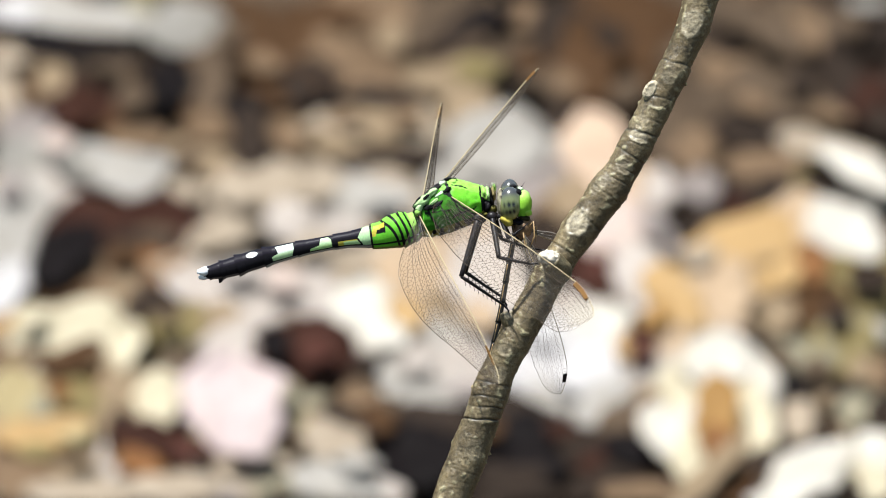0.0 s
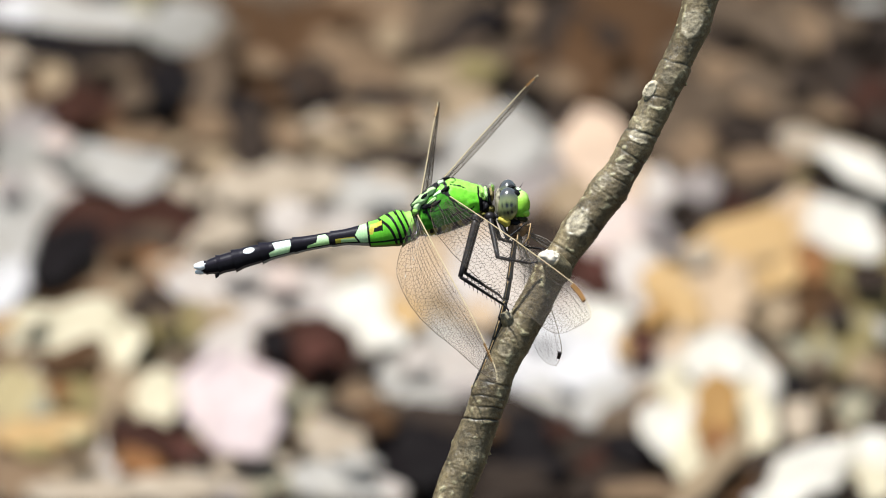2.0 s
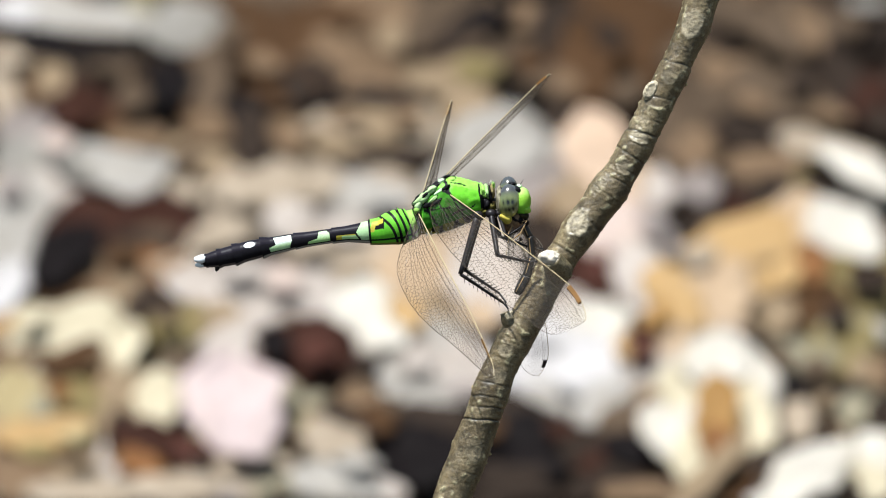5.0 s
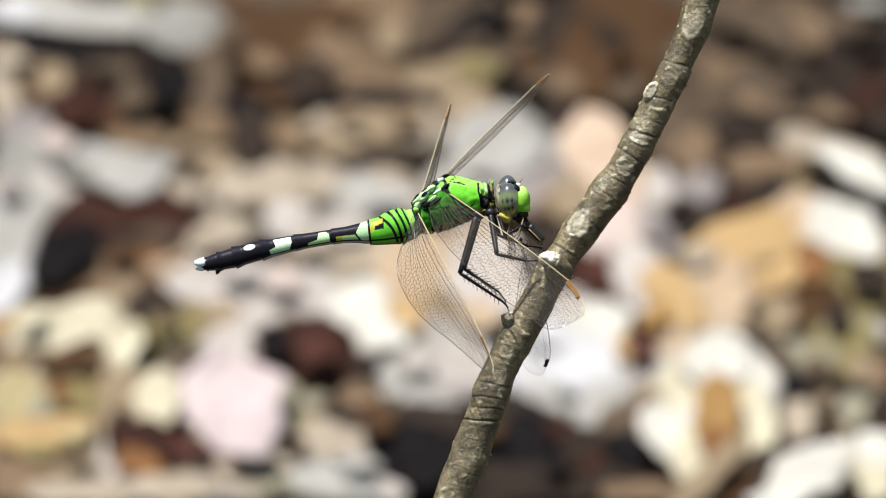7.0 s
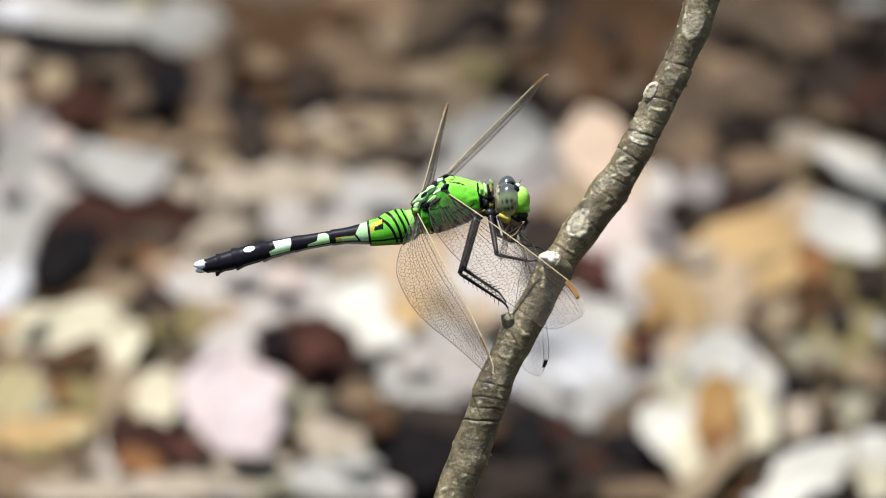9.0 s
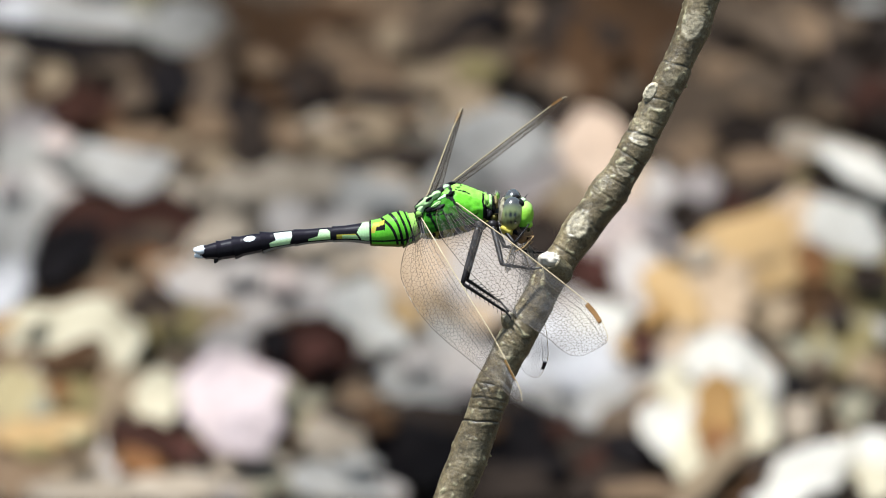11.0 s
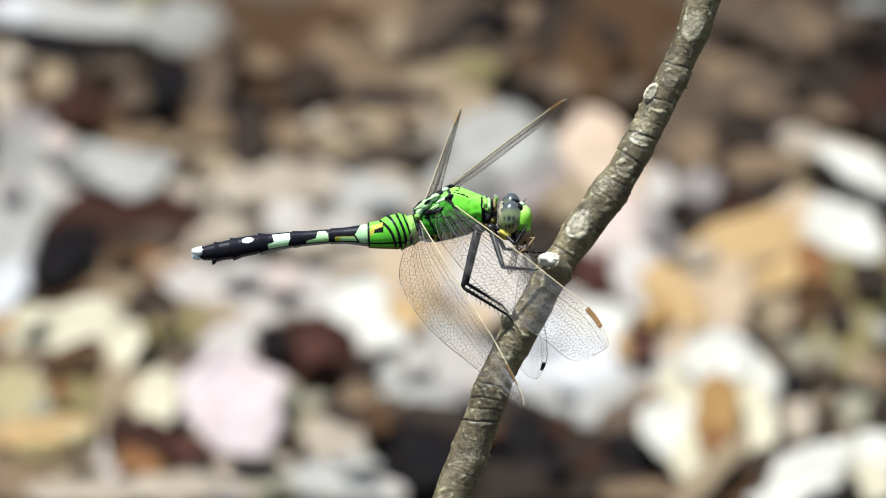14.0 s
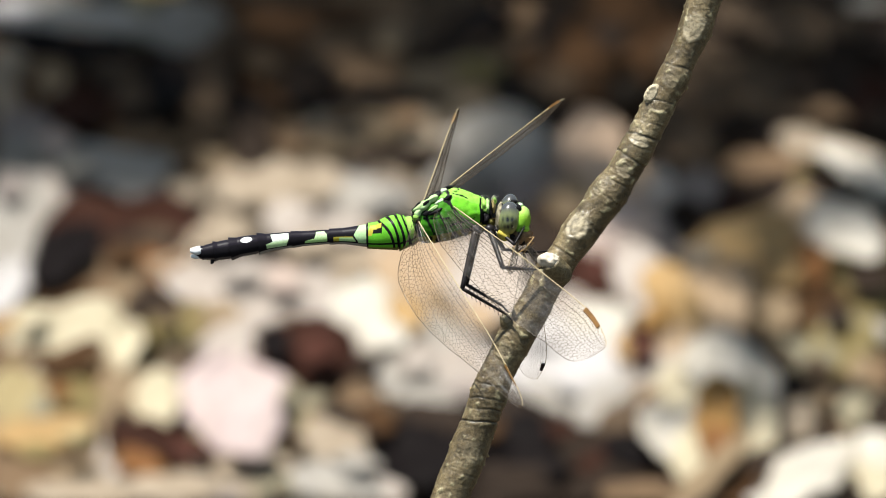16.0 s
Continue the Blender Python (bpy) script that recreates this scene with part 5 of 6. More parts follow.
leaf('brown', -6.9, 64.5, 2.75, 0.83, 0.74, 270, 14, 4, -23, 139, 0.50)
leaf('sage', -6.6, 65.1, 2.75, 0.83, 0.64, 90, 7, 15, 3, 140, 0.50)
leaf('fawn', -6.1, 64.3, 2.75, 1.37, 1.32, 180, 9, 18, 20, 141, 0.50)
leaf('rust', -5.4, 64.9, 2.75, 1.21, 1.17, 90, 11, -21, -24, 142, 0.50)
leaf('beige', -4.9, 64.9, 2.75, 1.14, 1.06, 270, 13, -14, -4, 143, 0.50)
leaf('umber', -5.5, 63.2, 2.75, 1.50, 0.84, 90, 6, -4, 21, 144, 0.50)
leaf('olive', -4.9, 62.2, 2.75, 1.31, 1.26, 270, 8, 6, -28, 145, 0.50)
leaf('sand', -6.0, 63.3, 2.75, 1.32, 0.74, 90, 10, 19, -12, 146, 0.50)
leaf('pale', -4.5, 64.0, 2.75, 1.48, 1.32, 180, 12, 19, 9, 147, 0.50)
leaf('pale', -3.5, 63.7, 2.75, 1.88, 1.79, 90, 14, -12, -23, 148, 0.50)
leaf('pale', -2.5, 63.7, 2.75, 1.70, 1.16, 270, 7, -9, -15, 149, 0.50)
leaf('sand', -4.3, 62.6, 2.75, 1.15, 1.13, 0, 9, 0, 5, 150, 0.50)
leaf('cream', -7.0, 61.3, 3.10, 2.39, 1.44, 214, 11, 5, 14, 151, 0.50)
leaf('gold', -8.1, 62.9, 2.40, 1.32, 0.74, 90, 13, 22, -26, 152, 0.50)
leaf('cream', -5.9, 60.7, 3.10, 1.83, 0.76, 265, 6, -27, -1, 153, 0.50)
leaf('choc', -2.9, 61.7, 2.75, 1.31, 1.15, 90, 8, -15, 20, 154, 0.50)
leaf('pale', -1.8, 68.8, 2.40, 2.26, 1.93, 180, 10, -3, -14, 155, 0.50)
leaf('lgrey', -1.3, 68.0, 2.75, 1.61, 1.34, 0, 12, 2, -5, 156, 0.50)
leaf('beige', -2.4, 68.8, 2.75, 1.16, 0.97, 270, 14, 15, 17, 157, 0.50)
leaf('beige', -2.0, 66.2, 2.40, 2.03, 1.53, 0, 7, 12, -19, 158, 0.50)
leaf('peach', -0.8, 66.7, 2.40, 1.91, 1.60, 270, 9, -16, -9, 159, 0.50)
leaf('ivory', -1.5, 62.2, 3.10, 2.16, 1.16, 89, 11, -12, 8, 160, 0.50)
leaf('peach', -0.3, 65.3, 2.40, 2.66, 2.02, 270, 13, -2, -23, 161, 0.50)
leaf('sand', 0.2, 63.8, 2.40, 2.08, 1.48, 90, 6, 5, -14, 162, 0.50)
leaf('lgrey', 0.1, 61.7, 2.75, 1.36, 1.31, 180, 8, 13, 2, 163, 0.50)
leaf('pale', 1.0, 64.4, 2.75, 2.84, 1.80, 90, 10, 16, 15, 164, 0.50)
leaf('pale', 0.7, 65.5, 2.75, 1.33, 1.17, 270, 12, -18, -24, 165, 0.50)
leaf('lilac', 1.8, 69.6, 2.40, 1.74, 1.51, 90, 14, -7, -3, 166, 0.50)
leaf('fawn', 2.2, 67.2, 2.75, 1.72, 0.96, 270, 7, 0, 21, 167, 0.50)
leaf('brown', 2.3, 66.9, 2.40, 1.26, 1.07, 90, 9, 10, -33, 168, 0.50)
leaf('fawn', 1.7, 66.1, 2.75, 1.14, 0.75, 270, 11, 22, -12, 169, 0.50)
leaf('choc', 2.6, 64.5, 2.75, 2.04, 1.35, 90, 13, -21, 10, 170, 0.50)
leaf('apricot', 3.1, 68.8, 2.75, 3.49, 1.24, 101, 6, -9, -21, 171, 0.50)
leaf('blush', 3.4, 65.7, 3.10, 2.47, 1.49, 90, 8, -5, -12, 172, 0.50)
leaf('pale', 3.7, 63.6, 3.10, 2.47, 1.08, 101, 10, 2, 4, 173, 0.50)
leaf('gold', 4.3, 62.6, 3.10, 2.22, 0.92, -69, 12, 10, 21, 174, 0.50)
leaf('gold', 4.6, 62.0, 3.10, 1.17, 0.54, 105, 14, 26, -26, 175, 0.50)
leaf('taupe', 4.8, 69.4, 2.40, 1.74, 1.19, 90, 7, -21, -1, 176, 0.50)
leaf('fawn', 4.5, 70.2, 2.40, 1.75, 0.76, 270, 9, -15, 25, 177, 0.50)
leaf('umber', 5.3, 68.2, 2.75, 1.61, 1.61, 90, 11, -2, -20, 178, 0.50)
leaf('choc', 5.4, 67.5, 2.75, 1.07, 0.86, 270, 13, 8, -8, 179, 0.50)
leaf('umber', 4.7, 67.0, 2.75, 1.50, 1.26, 0, 6, 12, 11, 180, 0.50)
leaf('lilac', 4.2, 65.4, 3.10, 1.57, 0.42, 106, 8, 30, -41, 181, 0.50)
leaf('umber', 4.4, 65.4, 2.75, 0.84, 0.64, 90, 10, -22, -15, 182, 0.50)
leaf('umber', 6.3, 68.6, 2.75, 0.89, 0.75, 270, 12, -11, 10, 183, 0.50)
leaf('gold', 5.5, 65.3, 2.75, 3.40, 2.07, 59, 14, 0, -17, 184, 0.50)
leaf('peach', 5.1, 63.7, 2.75, 2.26, 1.58, 270, 7, 7, -14, 185, 0.50)
leaf('sand', 5.9, 65.7, 2.75, 1.14, 0.96, 90, 9, 22, 3, 186, 0.50)
leaf('peach', 6.6, 66.8, 2.75, 2.69, 0.95, 258, 11, -18, 17, 187, 0.50)
leaf('olive', 6.9, 68.6, 2.75, 1.27, 0.54, 90, 13, -19, -30, 188, 0.50)
leaf('rust', 6.9, 64.3, 3.10, 1.51, 0.59, 270, 6, -8, -4, 189, 0.50)
leaf('brown', 6.9, 63.1, 2.75, 1.69, 1.47, 90, 8, 2, 14, 190, 0.50)
leaf('sand', 6.2, 61.9, 3.10, 1.23, 0.73, 270, 10, 15, -37, 191, 0.50)
leaf('ivory', 7.6, 65.7, 3.10, 2.17, 1.28, -65, 12, 16, -7, 192, 0.50)
leaf('umber', 7.7, 68.1, 2.75, 2.36, 0.73, 141, 14, -12, 7, 193, 0.50)
leaf('ivory', 8.2, 68.0, 3.10, 1.48, 0.84, -65, 7, -14, -40, 194, 0.50)
leaf('olive', 7.8, 64.2, 2.40, 1.89, 1.06, 270, 9, -3, -17, 195, 0.50)
leaf('umber', 8.0, 64.4, 2.75, 1.06, 0.85, 90, 11, 8, 7, 196, 0.50)
leaf('sage', 7.5, 61.6, 2.75, 1.31, 1.04, 270, 13, 17, 29, 197, 0.50)
leaf('lgrey', 8.0, 62.0, 2.75, 0.73, 0.67, 0, 6, 30, -26, 198, 0.50)
leaf('ivory', 2.9, 61.5, 3.10, 1.87, 1.15, 270, 8, -18, -1, 199, 0.50)
leaf('peach', 5.0, 62.1, 2.75, 1.57, 1.23, 0, 10, -7, 15, 200, 0.50)
leaf('lilac', 5.2, 61.1, 3.10, 0.62, 0.56, 180, 12, 0, -33, 201, 0.50)
leaf('brown', -6.8, 60.0, 3.10, 1.40, 0.72, 38, 14, 8, -6, 202, 0.50)
leaf('fawn', -7.9, 61.8, 2.40, 1.68, 1.05, 270, 7, 20, 16, 203, 0.50)
leaf('beige', -7.4, 60.0, 2.75, 1.04, 0.83, 90, 9, -30, -41, 204, 0.50)
leaf('ochre', -6.6, 59.9, 2.75, 1.35, 0.93, 180, 11, -13, -11, 205, 0.50)
leaf('olive', -6.8, 58.9, 2.75, 1.29, 1.13, 90, 13, -6, 8, 206, 0.50)
leaf('straw', -7.8, 59.1, 2.75, 2.03, 1.14, 270, 6, 3, -39, 207, 0.50)
leaf('sage', -7.3, 57.8, 3.10, 1.10, 0.41, 90, 8, 15, -23, 208, 0.50)
leaf('gold', -7.3, 56.7, 3.10, 1.95, 1.02, 189, 10, 12, 1, 209, 0.50)
leaf('ochre', -7.7, 56.9, 2.75, 0.82, 0.66, 0, 12, -26, 28, 210, 0.50)
leaf('fawn', -7.5, 55.9, 2.75, 1.73, 1.64, 180, 14, -8, -16, 211, 0.50)
leaf('sand', -6.4, 56.0, 2.75, 1.46, 1.22, 90, 7, -3, -3, 212, 0.50)
leaf('beige', -6.4, 54.2, 3.10, 2.22, 0.83, 180, 9, 3, 9, 213, 0.50)
leaf('sand', -6.1, 58.8, 2.75, 2.77, 0.45, 90, 11, 11, -22, 214, 0.50)
leaf('pale', -5.9, 56.0, 2.75, 1.82, 0.71, 270, 13, 27, -10, 215, 0.50)
leaf('sand', -5.6, 59.1, 2.75, 2.22, 0.93, 90, 6, -17, 10, 216, 0.50)
leaf('cream', -5.2, 58.3, 3.10, 2.02, 0.86, 270, 8, -9, -36, 217, 0.50)
leaf('umber', -5.8, 60.2, 2.75, 0.82, 0.46, 90, 10, 0, -19, 218, 0.50)
leaf('choc', -5.3, 55.7, 3.45, 1.58, 1.05, 158, 12, 7, 4, 219, 0.50)
leaf('umber', -5.8, 56.7, 3.10, 1.28, 0.61, 90, 14, 22, 32, 220, 0.50)
leaf('maroon', -4.5, 54.6, 3.80, 1.10, 0.74, 108, 7, -30, -26, 221, 0.50)
leaf('umber', -4.3, 54.0, 3.80, 0.58, 0.44, 90, 9, -19, -1, 222, 0.50)
leaf('beige', -4.8, 52.2, 4.15, 1.70, 0.79, 180, 11, -4, 13, 223, 0.50)
leaf('rust', -5.4, 54.7, 3.45, 1.04, 0.73, -47, 13, 4, -33, 224, 0.50)
leaf('fawn', -4.7, 55.2, 3.10, 1.46, 0.78, 162, 6, 10, -5, 225, 0.50)
leaf('rose', -3.8, 57.1, 3.45, 3.29, 1.84, -90, 8, 13, 9, 226, 0.50)
leaf('rose', -4.2, 58.6, 3.10, 1.84, 1.24, 270, 10, -20, -31, 227, 0.50)
leaf('rose', -3.5, 55.2, 3.80, 1.27, 1.01, 90, 12, -14, -14, 228, 0.50)
leaf('taupe', -4.9, 59.8, 3.10, 0.72, 0.63, 180, 14, -4, 10, 229, 0.50)
leaf('taupe', -4.3, 59.8, 3.10, 0.72, 0.44, 0, 7, 8, -48, 230, 0.50)
leaf('pale', -3.9, 61.3, 2.75, 1.49, 1.25, 270, 9, 14, -17, 231, 0.50)
leaf('choc', -2.5, 60.2, 3.10, 2.23, 1.97, 90, 11, 14, 1, 232, 0.50)
leaf('black', -3.1, 59.9, 3.45, 1.00, 0.62, 270, 13, -22, 28, 233, 0.50)
leaf('maroon', -2.3, 59.7, 3.45, 1.11, 0.72, 90, 6, -11, -30, 234, 0.50)
leaf('sage', -2.7, 58.6, 2.75, 2.03, 1.03, 270, 8, 0, -4, 235, 0.50)
leaf('taupe', -2.8, 57.3, 2.75, 1.10, 0.72, 90, 10, 11, 21, 236, 0.50)
leaf('beige', -3.4, 55.2, 3.10, 1.52, 1.09, 180, 12, 14, -22, 237, 0.50)
leaf('beige', -4.2, 54.4, 3.10, 2.22, 0.90, 0, 14, -12, -5, 238, 0.50)
leaf('sage', -3.0, 54.4, 3.10, 0.81, 0.72, 180, 7, -19, 14, 239, 0.50)
leaf('lilac', -3.9, 53.4, 3.45, 0.70, 0.40, 0, 9, -8, -44, 240, 0.50)
leaf('umber', -2.9, 53.4, 3.45, 0.40, 0.40, 180, 11, 4, -19, 241, 0.50)
leaf('ivory', -1.3, 61.1, 3.10, 1.44, 1.05, -33, 13, 10, 5, 242, 0.50)
leaf('choc', -2.0, 60.8, 2.75, 1.12, 0.94, 270, 6, 26, 32, 243, 0.50)
leaf('umber', -1.4, 59.8, 3.10, 0.67, 0.52, 90, 8, -26, -26, 244, 0.50)
leaf('sand', -2.5, 59.4, 2.75, 2.40, 1.03, 270, 10, -10, -1, 245, 0.50)
leaf('beige', -1.9, 59.8, 2.75, 1.04, 1.04, 90, 12, -3, 22, 246, 0.50)
leaf('fawn', -1.5, 58.8, 2.75, 1.22, 0.83, 270, 14, 8, -33, 247, 0.50)
leaf('lgrey', -1.0, 60.1, 2.75, 1.67, 1.56, 90, 7, 11, -5, 248, 0.50)
leaf('pale', 0.1, 60.4, 2.75, 1.77, 1.67, 180, 9, 16, 9, 249, 0.50)
leaf('beige', -0.5, 61.2, 2.75, 1.49, 0.52, 90, 11, -22, -41, 250, 0.50)
leaf('lgrey', -0.2, 59.1, 2.75, 1.14, 0.85, 180, 13, -9, -12, 251, 0.50)
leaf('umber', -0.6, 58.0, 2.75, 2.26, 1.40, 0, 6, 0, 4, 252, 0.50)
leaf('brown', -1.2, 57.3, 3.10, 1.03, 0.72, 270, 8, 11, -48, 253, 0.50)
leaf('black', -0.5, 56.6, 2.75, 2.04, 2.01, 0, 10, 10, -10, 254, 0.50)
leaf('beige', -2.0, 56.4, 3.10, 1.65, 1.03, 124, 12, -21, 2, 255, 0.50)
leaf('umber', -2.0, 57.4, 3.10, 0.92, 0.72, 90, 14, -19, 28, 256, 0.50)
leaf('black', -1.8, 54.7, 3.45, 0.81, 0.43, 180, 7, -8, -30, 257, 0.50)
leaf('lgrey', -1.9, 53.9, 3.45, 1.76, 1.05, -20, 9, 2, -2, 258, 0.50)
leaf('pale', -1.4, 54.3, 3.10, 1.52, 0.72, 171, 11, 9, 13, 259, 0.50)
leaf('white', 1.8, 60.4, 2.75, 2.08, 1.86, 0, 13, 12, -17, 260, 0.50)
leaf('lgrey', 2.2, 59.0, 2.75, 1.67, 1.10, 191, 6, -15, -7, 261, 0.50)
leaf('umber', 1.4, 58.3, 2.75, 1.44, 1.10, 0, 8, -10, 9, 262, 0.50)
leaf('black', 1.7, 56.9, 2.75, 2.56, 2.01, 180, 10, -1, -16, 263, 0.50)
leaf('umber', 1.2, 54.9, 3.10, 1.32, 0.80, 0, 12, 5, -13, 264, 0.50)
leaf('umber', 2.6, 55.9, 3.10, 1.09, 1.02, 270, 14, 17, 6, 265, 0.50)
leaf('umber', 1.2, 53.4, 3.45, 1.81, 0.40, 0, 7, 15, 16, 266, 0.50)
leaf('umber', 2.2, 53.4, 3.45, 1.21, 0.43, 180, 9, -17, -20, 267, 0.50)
leaf('white', 2.9, 59.6, 3.10, 2.22, 1.86, 90, 11, -6, 0, 268, 0.50)
leaf('pale', 3.9, 59.1, 3.10, 1.29, 1.24, 270, 13, 0, 19, 269, 0.50)
leaf('gold', 3.4, 59.8, 3.45, 1.11, 0.52, 90, 6, 11, -33, 270, 0.50)
leaf('maroon', 3.6, 59.7, 3.45, 1.04, 0.62, 270, 8, 22, -8, 271, 0.50)
leaf('peach', 4.4, 60.5, 3.10, 1.25, 1.23, 0, 10, -22, 13, 272, 0.50)
leaf('lgrey', 3.0, 58.1, 3.10, 1.66, 1.02, 224, 12, -12, -26, 273, 0.50)
leaf('taupe', 3.4, 57.3, 3.10, 1.79, 1.03, 54, 14, -5, -10, 274, 0.50)
leaf('choc', 3.1, 55.4, 3.10, 1.42, 1.20, 180, 7, 2, 7, 275, 0.50)
leaf('black', 3.5, 55.4, 3.45, 1.39, 0.93, -28, 9, 10, -33, 276, 0.50)
leaf('umber', 3.0, 54.7, 3.10, 1.42, 0.90, 180, 11, 17, -14, 277, 0.50)
leaf('fawn', 3.5, 53.5, 3.45, 1.41, 0.61, 0, 13, -17, 2, 278, 0.50)
leaf('ivory', 4.0, 55.4, 3.80, 1.81, 0.97, 270, 6, -14, 26, 279, 0.50)
leaf('cream', 4.4, 54.4, 3.80, 1.80, 0.67, 90, 8, -3, -27, 280, 0.50)
leaf('cream', 4.3, 57.8, 3.45, 1.83, 0.92, 270, 10, 7, -4, 281, 0.50)
leaf('ivory', 5.2, 57.5, 3.45, 3.85, 1.74, 90, 12, 8, 9, 282, 0.50)
leaf('ivory', 5.0, 58.3, 3.80, 1.47, 1.34, 270, 14, 21, -26, 283, 0.50)
leaf('cream', 5.6, 55.9, 3.80, 2.69, 0.72, -84, 7, -14, -7, 284, 0.50)
leaf('ochre', 4.9, 55.3, 4.15, 2.70, 0.81, 266, 9, -7, 8, 285, 0.50)
leaf('rust', 4.9, 53.3, 4.50, 1.08, 0.66, -88, 11, 0, -44, 286, 0.50)
leaf('sand', 4.6, 49.7, 5.55, 2.74, 0.51, 238, 13, 5, -9, 287, 0.50)
leaf('brown', 5.1, 49.9, 5.20, 1.20, 0.65, 62, 6, 22, 7, 288, 0.50)
leaf('taupe', 6.0, 60.0, 3.10, 0.93, 0.82, 180, 8, -30, 32, 289, 0.50)
leaf('sage', 6.4, 60.9, 2.75, 1.77, 1.23, 0, 10, -10, -14, 290, 0.50)
leaf('olive', 7.4, 61.3, 2.75, 1.68, 1.25, 270, 12, -6, -1, 291, 0.50)
leaf('black', 6.3, 58.8, 3.10, 1.07, 0.66, 90, 14, 4, 25, 292, 0.50)
leaf('umber', 7.3, 58.6, 3.10, 1.13, 0.85, 180, 7, 12, -27, 293, 0.50)
leaf('sand', 6.9, 58.6, 3.10, 1.55, 0.35, 90, 9, 26, -8, 294, 0.50)
leaf('beige', 6.4, 56.6, 3.45, 1.28, 0.61, 270, 11, -26, 17, 295, 0.50)
leaf('umber', 6.2, 56.3, 3.10, 0.80, 0.61, 90, 13, -15, -41, 296, 0.50)
leaf('fawn', 7.9, 59.3, 3.10, 1.29, 0.62, 270, 6, -4, -15, 297, 0.50)
leaf('sage', 7.6, 57.8, 3.10, 1.28, 0.82, 90, 8, 8, 10, 298, 0.50)
leaf('umber', 7.9, 56.8, 3.45, 0.91, 0.51, 270, 10, 19, -48, 299, 0.50)
leaf('taupe', 7.0, 58.1, 2.75, 1.23, 1.21, 0, 12, 22, -17, 300, 0.50)
leaf('umber', 6.6, 53.9, 4.15, 1.31, 0.73, 212, 14, -17, 2, 301, 0.50)
leaf('umber', 5.8, 53.2, 4.15, 1.23, 0.74, 73, 7, -11, 28, 302, 0.50)
leaf('ivory', 6.3, 51.8, 4.50, 2.93, 1.12, 236, 9, 0, -12, 303, 0.50)
leaf('cream', 7.1, 54.1, 3.80, 1.62, 0.71, 90, 11, 11, -4, 304, 0.50)
leaf('white', 5.5, 52.7, 3.80, 1.00, 0.72, 180, 13, 20, 19, 305, 0.50)
leaf('ivory', 7.7, 54.6, 3.80, 1.45, 1.01, 90, 6, -27, -33, 306, 0.50)
leaf('cream', 7.6, 53.2, 3.80, 1.26, 0.90, 270, 8, -19, -12, 307, 0.50)
leaf('umber', 7.2, 52.2, 4.15, 0.89, 0.30, 90, 10, -8, 14, 308, 0.50)
leaf('taupe', -4.2, 76.1, 2.75, 0.88, 0.60, 249, 12, 4, -44, 309, 0.50)
leaf('fawn', -3.5, 73.9, 3.10, 0.84, 0.61, -40, 14, 15, -19, 310, 0.50)
leaf('brown', -1.8, 77.0, 2.75, 0.85, 0.66, 221, 7, 26, 7, 311, 0.50)
leaf('taupe', -0.5, 76.1, 2.75, 1.19, 0.67, 90, 9, -26, 32, 312, 0.50)
leaf('fawn', -1.9, 71.2, 3.10, 0.77, 0.50, 193, 11, -15, -26, 313, 0.50)
leaf('fawn', -0.7, 71.2, 3.10, 0.69, 0.55, -35, 13, -4, -1, 314, 0.50)
leaf('taupe', 1.1, 74.1, 3.10, 0.83, 0.56, 241, 6, 8, 25, 315, 0.50)
leaf('brown', 1.7, 73.9, 3.10, 0.84, 0.62, -70, 8, 19, -33, 316, 0.50)
leaf('fawn', 2.4, 73.6, 2.75, 0.79, 0.55, 270, 10, 30, -8, 317, 0.50)
leaf('taupe', 3.6, 73.3, 2.75, 1.05, 0.58, 63, 12, -22, 17, 318, 0.50)
leaf('umber', 3.3, 76.1, 2.75, 0.96, 0.64, 122, 14, -11, -41, 319, 0.50)
leaf('taupe', 5.2, 73.0, 2.75, 0.81, 0.63, 73, 7, 0, -15, 320, 0.50)
leaf('fawn', 6.0, 72.7, 2.75, 0.81, 0.54, 123, 9, 11, 10, 321, 0.50)
leaf('umber', 7.0, 73.8, 2.75, 0.93, 0.64, 80, 11, 22, -48, 322, 0.50)
leaf('taupe', 8.0, 76.7, 2.75, 0.86, 0.52, 101, 13, -30, -23, 323, 0.50)
leaf('fawn', 7.5, 72.2, 2.75, 0.85, 0.53, -38, 6, -19, 3, 324, 0.50)
leaf('umber', 4.3, 69.4, 2.75, 1.13, 0.44, 97, 8, -8, 28, 325, 0.50)
leaf('grey', -7.0, 68.9, 3.10, 0.70, 0.54, 39, 10, 4, -30, 326, 0.50)
leaf('blush', -7.4, 70.0, 3.10, 0.65, 0.58, 180, 12, 15, -4, 327, 0.50)
leaf('lilac', -8.2, 67.8, 3.10, 0.80, 0.52, 81, 14, 26, 21, 328, 0.50)
leaf('beige', -4.9, 68.6, 2.75, 0.85, 0.69, 126, 7, -26, -37, 329, 0.50)
leaf('beige', -4.5, 65.5, 3.10, 0.80, 0.54, 61, 9, -15, -12, 330, 0.50)
leaf('brown', -6.0, 64.7, 3.10, 0.68, 0.53, 219, 11, -4, 14, 331, 0.50)
leaf('fawn', -6.3, 62.9, 3.10, 0.79, 0.54, -61, 13, 8, -44, 332, 0.50)
leaf('taupe', -5.1, 61.9, 3.10, 0.63, 0.46, 240, 6, 19, -19, 333, 0.50)
leaf('pale', -3.8, 63.9, 3.10, 0.86, 0.63, 16, 8, 30, 7, 334, 0.50)
leaf('blush', -3.0, 63.6, 3.10, 0.83, 0.67, 126, 10, -22, 32, 335, 0.50)
